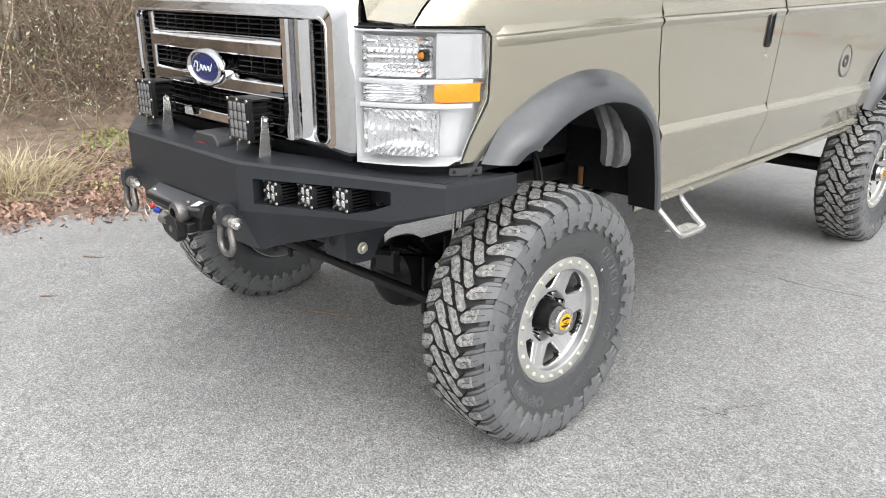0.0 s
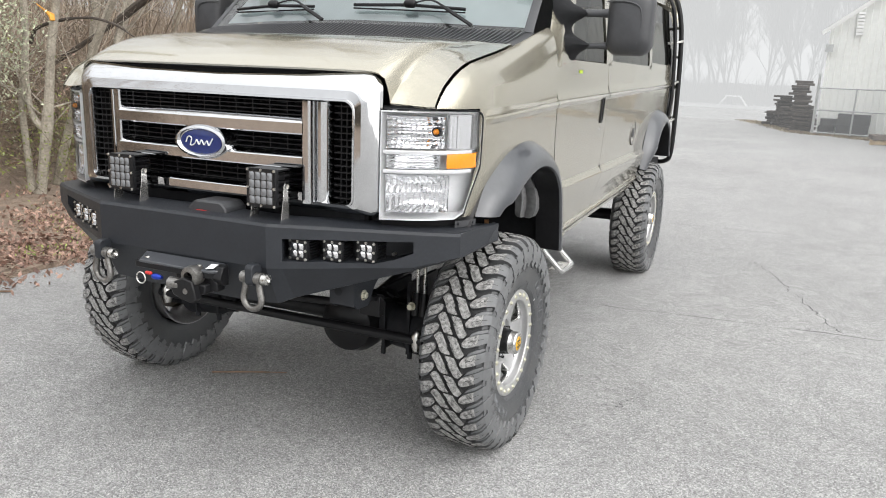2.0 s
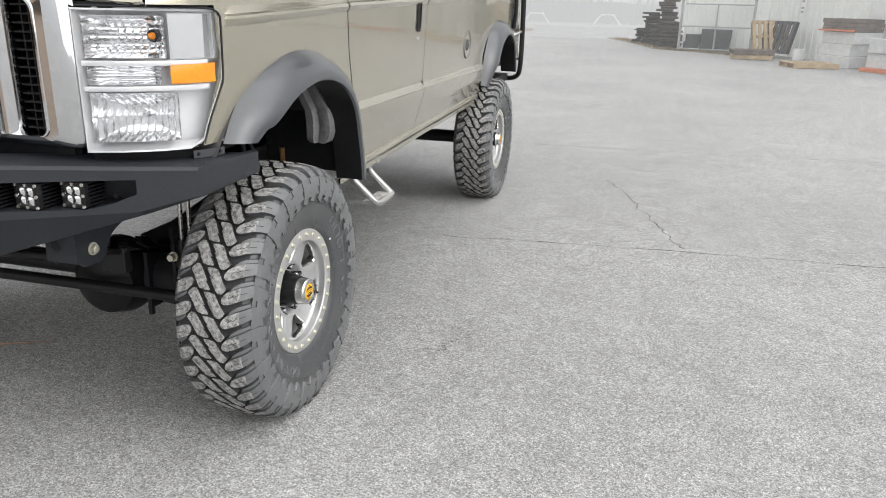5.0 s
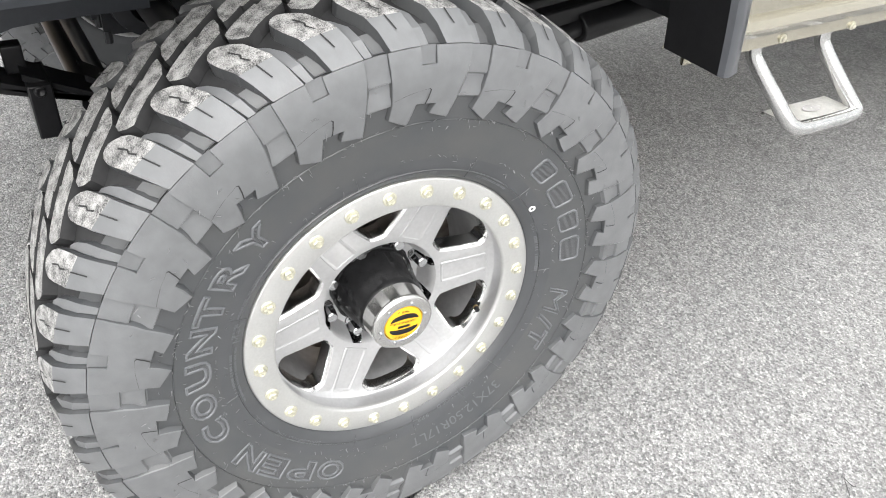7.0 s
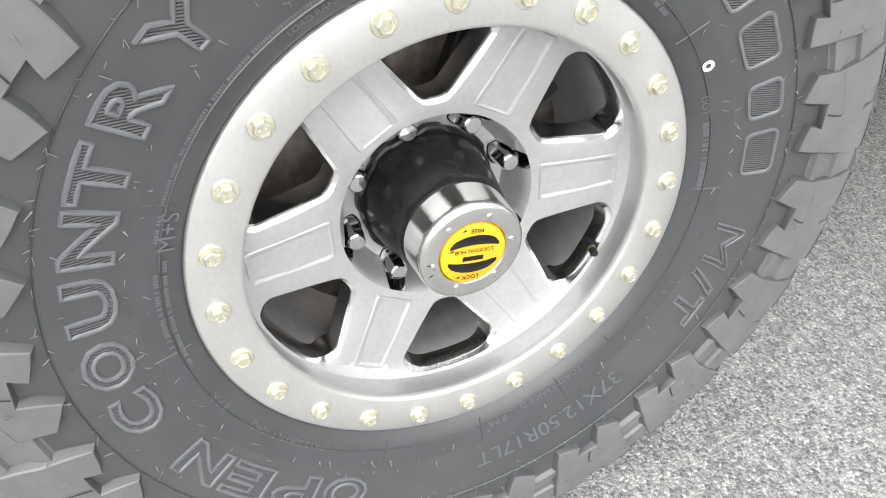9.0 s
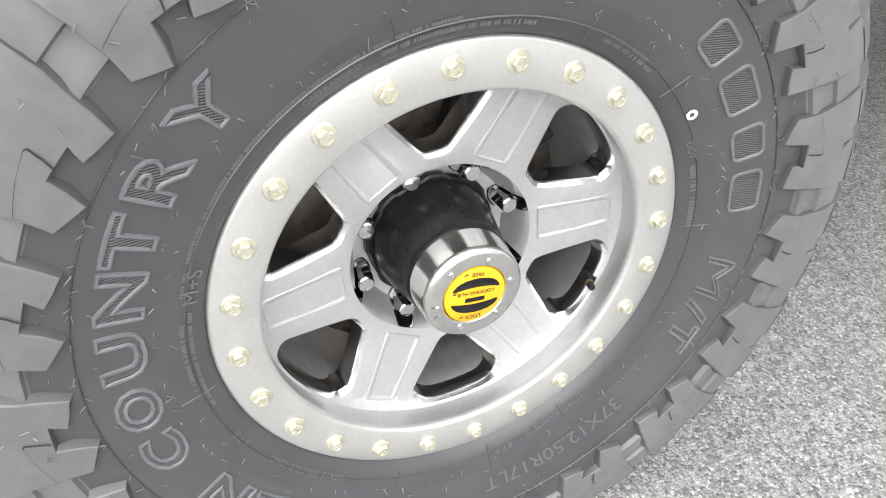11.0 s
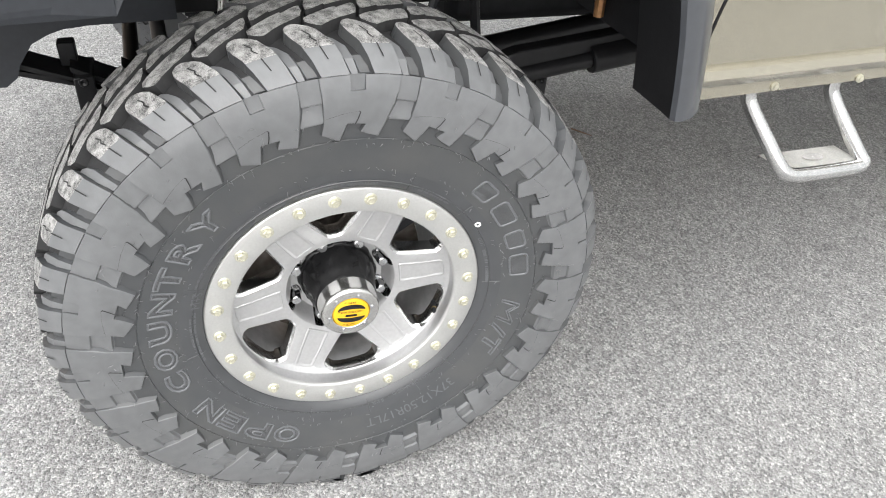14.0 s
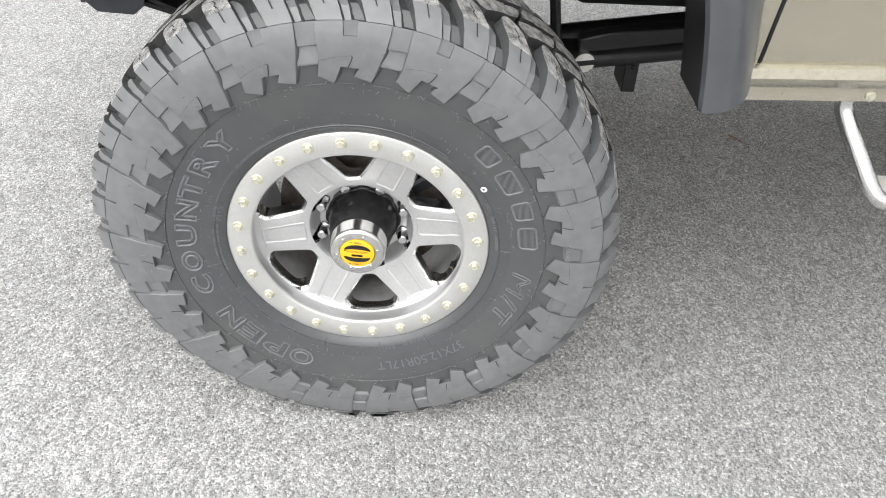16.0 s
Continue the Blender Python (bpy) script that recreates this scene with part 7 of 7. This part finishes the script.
for j in range(9):
    y = rnd.uniform(-6, 22)
    x = verge_edge(y) - rnd.uniform(3.5, 8)
    z = verge_height(x, y)
    dx, dy = rnd.uniform(-.8, .8), rnd.uniform(-.8, .8)
    limb_tree("tree", [(x, y, z - .1), (x + dx * .2, y + dy * .2, z + 1.2), (x + dx * .6, y + dy * .6, z + 2.8), (x + dx, y + dy, z + 5), (x + dx * 1.6, y + dy * 1.6, z + 8.5)], [.11, .09, .075, .055, .03], "bare grey-brown tree in the brush", 46)

# woods that close the yard on the near side
rows = []
for j in range(33):
    a = radians(lerp(178, 392, j / 79))
    r = 19 + 1.5 * math.sin(5 * a)
    h = curve(j, [0, 18, 32, 79], [3.2, 2.4, .08, .05]) * (1 + .2 * noise.noise((math.cos(a) * 3, math.sin(a) * 3, 1)) + .05 * rnd.random())
    rows.append([((r + .22 * z) * math.cos(a) + .3 * noise.noise((a * 9, z * 2, 0)), (r + .22 * z) * math.sin(a) + 1.0, z) for z in [h * k / 8 for k in range(9)]])
near_woods = new("backdrop", mesh_of("near_woods", Shape().grid(rows), material("brown_thicket", (.125, .110, .080), .95, second=(.05, .045, .034), scale=22, bump=.8, bump_scale=6)))
tagged(near_woods, "brown winter thicket closing the yard", "hedge", kind="structure")

# ---------------------------------------------------------------- far end of the yard
METAL_WALL = material("pale_metal_cladding", (0.76, 0.77, 0.74), 0.55, 0.0, var=0.04, scale=8)
GALV = material("galvanised_steel", (0.42, 0.43, 0.43), 0.5, 0.5, var=0.15, scale=60)
PALLET = material("pale_pallet_wood", (0.50, 0.39, 0.25), 0.85, second=(0.32, 0.24, 0.15), scale=30, bump=0.3)
OLD_WOOD = material("grey_brown_timber", (0.20, 0.165, 0.14), 0.9, second=(0.10, 0.085, 0.075), scale=30, bump=0.3)
WRAP = material("shrink_wrap", (0.60, 0.61, 0.61), 0.25, 0.0, 0.3, var=0.1, scale=10, bump=0.5, bump_scale=20)
ORANGE = material("orange_slab", (0.60, 0.20, 0.10), 0.7, var=0.15, scale=30)
BLACK_BIN = material("black_plastic_bin", (0.05, 0.052, 0.055), 0.6, var=0.2, scale=30)

shed = thing("shed", "pale grey metal-clad industrial shed with gable roof", "building")
C0, C1, C2 = Vector((1.95, 27.6, 0)), Vector((4.7, 26.6, 0)), Vector((9.2, 17.0, 0))


def wall_plate(a, b, za, zb, thick=.15):
    d = (b - a).normalized()
    nrm = Vector((d.y, -d.x, 0)) * -thick
    v = [a, b, b + Vector((0, 0, zb)), a + Vector((0, 0, za))]
    v += [p + nrm for p in v]
    return Shape().add(v, [[0, 1, 2, 3], [7, 6, 5, 4], [0, 4, 5, 1], [1, 5, 6, 2], [2, 6, 7, 3], [3, 7, 4, 0]])


part("gable_wall", wall_plate(C0, C1, 3.62, 5.75), METAL_WALL, shed, smooth=False)
part("side_wall", wall_plate(C1, C2, 5.75, 5.75), METAL_WALL, shed, smooth=False)
rib = Shape()
L = (C2 - C1).length
dirw = (C2 - C1).normalized()
out = Vector((-dirw.y, dirw.x, 0))
if out.x > 0:
    out = -out
for k in range(int(L / .30)):
    p = C1 + dirw * (k * .30 + .1)
    if 5.1 < k * .30 < 8.9:
        continue
    v = [p, p + out * .03 + dirw * .02, p + out * .03 + dirw * .07, p + dirw * .09]
    rib.add(v + [q + Vector((0, 0, 5.7)) for q in v], [[0, 1, 5, 4], [1, 2, 6, 5], [2, 3, 7, 6]])
Lg, dg = (C1 - C0).length, (C1 - C0).normalized()
og = Vector((dg.y, -dg.x, 0))
for k in range(int(Lg / .23)):
    p = C0 + dg * (k * .23 + .06)
    top = Vector((0, 0, lerp(3.60, 5.73, (k * .23 + .10) / Lg)))
    v = [p, p + og * .025 + dg * .02, p + og * .025 + dg * .05, p + dg * .07]
    rib.add(v + [q + top for q in v], [[0, 1, 5, 4], [1, 2, 6, 5], [2, 3, 7, 6]])
tagged(part("cladding", rib, METAL_WALL, shed, smooth=False), kind="stuff")
eave = Shape().tube([C0 + Vector((-.25, -.1, 3.50)), C1 + Vector((.0, -.1, 5.75))], .09, 4)
part("barge_board", eave, WHITE_PAINT, shed)
part("lamp_box", Shape().box(1.85, 2.1, 27.2, 27.45, 2.85, 3.1), GALV, shed)
lv = Shape()
for k in range(7):
    lv.box(2.72, 2.94, 27.10, 27.20, 3.42 + k * .115, 3.50 + k * .115)
part("louvre_vent", lv, WHITE_PAINT, shed)
door = Shape()
for k in range(11):
    z = k * .34
    a, b = C1 + dirw * 5.2 + out * .02, C1 + dirw * 8.8 + out * .02
    v = [a + Vector((0, 0, z)), b + Vector((0, 0, z)), b + Vector((0, 0, z + .33)), a + Vector((0, 0, z + .33))]
    door.add(v + [p + out * .03 for p in v], [[4, 5, 6, 7], [0, 1, 5, 4], [2, 3, 7, 6], [0, 4, 7, 3], [1, 2, 6, 5]])
part("roller_door", door, WHITE_PAINT, shed, "white sectional roller door", smooth=False)


ang = math.degrees(math.atan2(dirw.y, dirw.x))
sp = C1 + dirw * 3.55 + out * .06
sign = thing("notice_sign", "white notice board with red and black words on the shed wall", "sign", (sp.x, sp.y, 2.35), ang)
part("board", Shape().box(-.36, .36, -.01, .01, -.36, .36), WHITE_PAINT, sign, bevel=.004)
for i, (tx, sz, mt) in enumerate((("PLEASE", .15, RED), ("DO NOT", .12, BLACK), ("TAKE PALLETS", .10, BLACK))):
    words("sign_words", tx, sz, pose(0, -.014, .25 - .15 * i, 90, 0, 0), mt, sign)
part("sign_picture", Shape().prism([(-.12, -.22), (.12, -.22), (.08, -.14), (.02, -.08), (-.02, -.14)], -.016, -.012, "y"), BLACK, sign)
part("sign_bar", Shape().box(-.16, .16, -.016, -.012, -.31, -.27), BLACK, sign)
sp = C1 + dirw * 1.9 + out * .05
sm = thing("small_sign", "small white notice on the shed wall", "sign", (sp.x, sp.y, 1.75), ang)
part("board", Shape().box(-.11, .11, -.01, .01, -.45, .25), WHITE_PAINT, sm)
for z in (.15, 0, -.2, -.32):
    part("bar", Shape().box(-.07, .07, -.014, -.010, z - .03, z + .03), GALV, sm)

# chain-link fence panel
fence = thing("chain_link_fence", "galvanised chain-link fence panel beside the shed", "fence")
F0, F1 = Vector((1.80, 26.4, 0)), Vector((4.15, 25.9, 0))
for p, h in ((F0, 2.05), (F1, 2.05), (lerp(F0, F1, .5), 1.62)):
    part("post", Shape().tube([p, p + Vector((0, 0, h))], .045 if h > 2 else .03, 8), GALV, fence)
for z in (.08, .85, 1.60):
    part("rail", Shape().tube([F0 + Vector((0, 0, z)), F1 + Vector((0, 0, z))], .025, 6), GALV, fence)
wire = Shape()
Lf = (F1 - F0).length
df = (F1 - F0).normalized()
k = -1.6
while k < Lf:
    for sgn in (1, -1):
        a0, a1 = (k, k + 1.52) if sgn > 0 else (k + 1.52, k)
        p0, p1 = [F0 + df * a + Vector((0, 0, z)) for a, z in ((a0, .08), (a1, 1.60))]
        t0, t1 = 0.0, 1.0
        s0, s1 = a0, a1
        def clipt(lim):
            return (lim - s0) / (s1 - s0)
        lo, hi = sorted((clipt(0), clipt(Lf)))
        t0, t1 = max(0, lo), min(1, hi)
        if t1 > t0:
            wire.tube([p0.lerp(p1, t0), p0.lerp(p1, t1)], .0035, 3, caps=False)
    k += .12
part("wire_mesh", wire, GALV, fence)


def pallet(at, turn, tilt=0.0, mat=PALLET, label="pale wooden pallet on the asphalt"):
    ob = new("pallet")
    ob.matrix_basis = pose(*at, tilt, 0, turn)
    tagged(ob, label, "pallet", "pallets by the shed")
    for k in range(7):
        x = lerp(-.55, .55, k / 6)
        part("top_board", Shape().box(x - .06, x + .06, -.5, .5, .122, .142), mat, ob)
    for y in (-.46, 0, .46):
        part("runner", Shape().box(-.6, .6, y - .04, y + .04, .02, .12), mat, ob)
    for x in (-.54, 0, .54):
        part("bottom_board", Shape().box(x - .06, x + .06, -.5, .5, 0, .02), mat, ob)
    return ob


pallet((3.95, 23.2, 0), -5)
pallet((3.95, 23.2, .145), 3, mat=OLD_WOOD, label="greyed wooden pallet stacked on another")
pallet((5.15, 20.4, 0), 15)
pallet((4.55, 24.6, .62), 20, 70, label="pale pallet leaning against the fence")
pallet((4.85, 24.5, .62), -50, 75, BLACK_BIN, "black plastic pallet leaning on the shed wall")


def stacked(name, label, cat, at, size, n, mat, turn=0, jitter=.06):
    ob = thing(name, label, cat, at, turn)
    for k in range(n):
        h = size[2] / n
        ox, oy = rnd.uniform(-jitter, jitter), rnd.uniform(-jitter, jitter)
        part("layer", Shape().box(-size[0] / 2 + ox, size[0] / 2 + ox, -size[1] / 2 + oy, size[1] / 2 + oy, k * h + .004, (k + 1) * h), mat, ob, bevel=.01)
    return ob


stacked("wrapped_load", "shrink-wrapped block load on a pallet", "goods", (6.25, 21.3, 0), (1.1, 1.0, .95), 3, WRAP, -55)
stacked("timber_stack", "grey brown timbers lying on an orange slab", "timber", (6.25, 21.3, .955), (1.15, 1.0, .34), 3, OLD_WOOD, -55)
stacked("orange_slab", "orange boards on top of the wrapped load", "boards", (6.25, 21.3, .955), (1.2, 1.06, .05), 1, ORANGE, -55)
stacked("wrapped_load", "shrink-wrapped sacks on an orange pallet", "goods", (7.2, 19.6, .1), (1.2, 1.1, .75), 2, WRAP, -55)
stacked("orange_slab", "orange pallet under wrapped sacks", "boards", (7.2, 19.6, 0), (1.3, 1.2, .1), 1, ORANGE, -55)
bk = thing("bucket", "white plastic bucket by the shed wall", "bucket", (5.25, 22.9, 0))
part("tub", Shape().lathe([(0, .0001), (0, .15), (.36, .18), (.36, .16), (.04, .13)], 18, "z"), WHITE_PAINT, bk)
SCRAP = material("dark_scrap_timber", (0.095, 0.078, 0.068), 0.9, second=(0.035, 0.03, 0.028), scale=30, bump=0.3)
for i, (x, y, n, h) in enumerate(((1.32, 30.0, 14, 1.85), (1.50, 27.9, 9, .95), (.78, 30.7, 10, 1.25), (.45, 31.5, 6, .6), (1.15, 29.2, 8, .85))):
    stacked("scrap_stack", "untidy stack of dark old planks and pallets", "scrap pile", (x, y, 0), (.62, .6, h), n + 6, SCRAP, rnd.uniform(-40, 40), .13)
stacked("storage_bin", "black bin behind the fence", "bin", (3.1, 27.0, 0), (1.0, .5, .75), 2, BLACK_BIN, -10)
stacked("storage_bin", "black bin behind the fence", "bin", (2.3, 27.3, 0), (.5, .4, .55), 2, BLACK_BIN, 5)

VERGE_GRASS = material("thin_verge_grass", (0.24, 0.215, 0.13), .9, second=(0.15, 0.11, 0.08), scale=20, island=.4)
spots = []
for k in range(160):
    t = k / 159 * 4
    x, y = curve(t, [0, 1, 2, 3, 4], [-.8, .2, 1.3, 2.4, 3.6]), curve(t, [0, 1, 2, 3, 4], [34.5, 31.5, 26.9, 26.3, 25.0])
    spots.append((x + rnd.uniform(-.2, .2), y + rnd.uniform(-.3, .3), .02, .16, .015, 26))
leaf_cloud("verge_grass", VERGE_GRASS, spots, .045, "thin brown-green grass along the fence foot", "grass")
# far benches, wall and trees seen through mist
for x, y in ((-3.1, 58.5), (-8.5, 58), (-11.5, 57)):
    tb = thing("picnic_bench", "pale trestle bench far off in the mist", "bench", (x, y, 0), rnd.uniform(-10, 10))
    part("top", Shape().box(-.55, .55, -.4, .4, .70, .78), WHITE_PAINT, tb)
    for sx in (-1, 1):
        part("leg", Shape().prism([(sx * .55, .72), (sx * .42, .72), (sx * .95, 0), (sx * 1.08, 0)], -.3, .3, "y"), WHITE_PAINT, tb)
scrub = Shape()
for _ in range(5200):
    x, y = rnd.uniform(-42, 30), rnd.uniform(61, 73)
    h = (2.0 + 1.2 * noise.noise((x * .22, 3, 0)) + rnd.gauss(0, .5)) * rnd.uniform(.5, 1.15)
    path = wander((x, y, 0), (rnd.uniform(-.5, .5), 0, 1), max(h, .6), 4, .22)
    scrub.tube(path, [.030, .026, .022, .016, .008], 3, caps=False)
tagged(new("scrub", mesh_of("scrub", scrub, material("misty_scrub", (.115, .10, .09), .9, var=.25, scale=2, island=.4))), "grey-brown bare scrub along the far edge of the yard", "scrub", kind="stuff")
far_wall = new("backdrop", mesh_of("backdrop", Shape().grid([[(x, 74 + .02 * abs(x), 0) for x in range(-90, 91)], [(x, 74 + .02 * abs(x), 1.7 + .15 * noise.noise((x * .35, 0, 0)) + .3 * noise.noise((x * 1.3, 4, 0))) for x in range(-90, 91)]]), material("far_hedge", (.30, .28, .26), .9, var=.2, scale=.6)))
tagged(far_wall, "low grey hedge line closing the yard", "hedge", kind="structure")


def bare_tree(name, h, seed, mat):
    """Trunk and forked bare crown, as meshes to share."""
    r = random.Random(seed)
    tr, cr = Shape(), Shape()

    def grow(p, d, length, rad, depth):
        pts = [Vector(p)]
        dd = Vector(d).normalized()
        for _ in range(4):
            dd = (dd + Vector((r.uniform(-1, 1), r.uniform(-1, 1), r.uniform(-.4, .9))) * .16).normalized()
            pts.append(pts[-1] + dd * length / 4)
        (tr if depth == 0 else cr).tube(pts, [lerp(rad, rad * .6, k / 4) for k in range(5)], 6 if depth < 2 else 3, caps=False)
        if depth < 4:
            for _ in range((16, 5, 5, 4)[depth]):
                i = r.randrange(2, 5) if depth else r.choice((1, 2, 2, 3, 3, 4, 4))
                grow(pts[i], dd + Vector((r.uniform(-1, 1), r.uniform(-1, 1), r.uniform(-.1, .6))) * (.62 if depth < 2 else .75), length * (r.uniform(.16, .34) if depth == 0 else r.uniform(.5, .75)), rad * (.34 if depth == 0 else .62), depth + 1)
    grow((0, 0, -.2), (r.uniform(-.15, .15), 0, 1), h * .78, h * .0075, 0)
    return mesh_of(name, tr, mat), mesh_of(name, cr, mat)


FAR_BARK = material("far_bark", (0.060, 0.055, 0.052), 0.9, var=0.2, scale=3)
near_kind = bare_tree("verge_tree", 9, 5, BARK)
kinds = [bare_tree("far_tree", h, s, FAR_BARK) for h, s in ((13, 1), (16, 2), (11, 3))]
for k in range(84):
    x, y = lerp(-30, 22, k / 83) + rnd.uniform(-1.2, 1.2), rnd.uniform(62, 72)
    ob = thing("bare_tree", "tall bare tree far off in the mist", "tree", (x, y, 0), rnd.uniform(0, 360), "far bare trees")
    tm, cm = kinds[k % 3]
    for nm, me in (("trunk", tm), ("crown", cm)):
        o = new(nm, me)
        o.parent = ob

for k, (x, y) in enumerate(((-7.4, 4.4), (-8.6, 7.5), (-8.2, .6))):
    ob = thing("bare_tree", "tall bare tree standing on the brushy bank", "tree", (x, y, verge_height(x, y)), 70 * k, "bare trees on the bank")
    for nm, me in (("trunk", near_kind[0]), ("crown", near_kind[1])):
        o = new(nm, me)
        o.parent = ob


# Haze put in as glow: part see-through, part self-lit pale sheet.
def mist_glow_material(name, cover):
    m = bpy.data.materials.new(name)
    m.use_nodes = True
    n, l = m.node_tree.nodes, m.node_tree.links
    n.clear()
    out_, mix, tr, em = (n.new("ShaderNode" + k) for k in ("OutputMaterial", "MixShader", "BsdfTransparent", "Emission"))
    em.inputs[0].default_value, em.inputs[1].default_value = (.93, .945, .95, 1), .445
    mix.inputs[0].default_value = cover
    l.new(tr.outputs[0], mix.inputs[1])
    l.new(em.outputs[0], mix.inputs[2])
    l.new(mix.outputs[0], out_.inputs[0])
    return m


# three upright glowing sheets stand in for depth haze
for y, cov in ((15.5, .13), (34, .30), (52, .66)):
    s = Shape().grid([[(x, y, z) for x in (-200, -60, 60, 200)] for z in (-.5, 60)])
    ms = new("backdrop", mesh_of("mist", s, mist_glow_material("mist", cov)))
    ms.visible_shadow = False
    tagged(ms, "pale glowing see-through sheet standing in for mist over the far yard", "mist", kind="structure")

# ---------------------------------------------------------------- small things on the asphalt
STICK = material("dead_twig", (0.20, 0.13, 0.09), 0.9, var=0.3, scale=60)
for pts, r in (([(-1.55, -.10, .006), (-1.36, .0, .010), (-1.20, .09, .006)], .005), ([(-4.35, .0, .008), (-3.95, .12, .012), (-3.70, .30, .008)], .012), ([(-1.17, 1.16, .004), (-1.10, 1.21, .006)], .003), ([(-3.1, -.6, .004), (-3.0, -.52, .006)], .004), ([(-2.6, -1.0, .004), (-2.54, -.93, .005)], .004)):
    tw = thing("twig", "small dead twig lying on the asphalt", "twig", group="twigs on the asphalt")
    part("stick", Shape().tube(smooth_path(pts, 8), [r] * 6 + [r * .6] * 3, 5), STICK, tw)
CRACK = material("crack_shadow", (0.05, 0.05, 0.05), 0.95, var=0.2, scale=80)


def crack(a, b, wide, seed):
    r = random.Random(seed)
    rows = []
    n = 60
    a, b = Vector(a), Vector(b)
    side = Vector((-(b - a).y, (b - a).x, 0)).normalized()
    off = 0
    for i in range(n + 1):
        off += r.uniform(-.022, .022)
        off *= .93
        p = a.lerp(b, i / n) + side * off
        w = wide * r.uniform(.3, 1.2) * (1 if 0 < i < n else .1)
        rows.append([p - side * w, p + side * w])
    return Shape().grid([[(p.x, p.y, .0012) for p in row] for row in rows])


cr = crack((-.3, 2.25, 0), (7.0, 2.9, 0), .0042, 3)
for a, b, w, s in (((1.6, 2.5, 0), (.9, 4.4, 0), .004, 5), ((.4, .55, 0), (.53, .84, 0), .003, 8), ((-1, 5.8, 0), (6, 6.6, 0), .006, 9)):
    c = crack(a, b, w, s)
    cr.add(c.v, c.f)
part("cracks", cr, CRACK, ground)
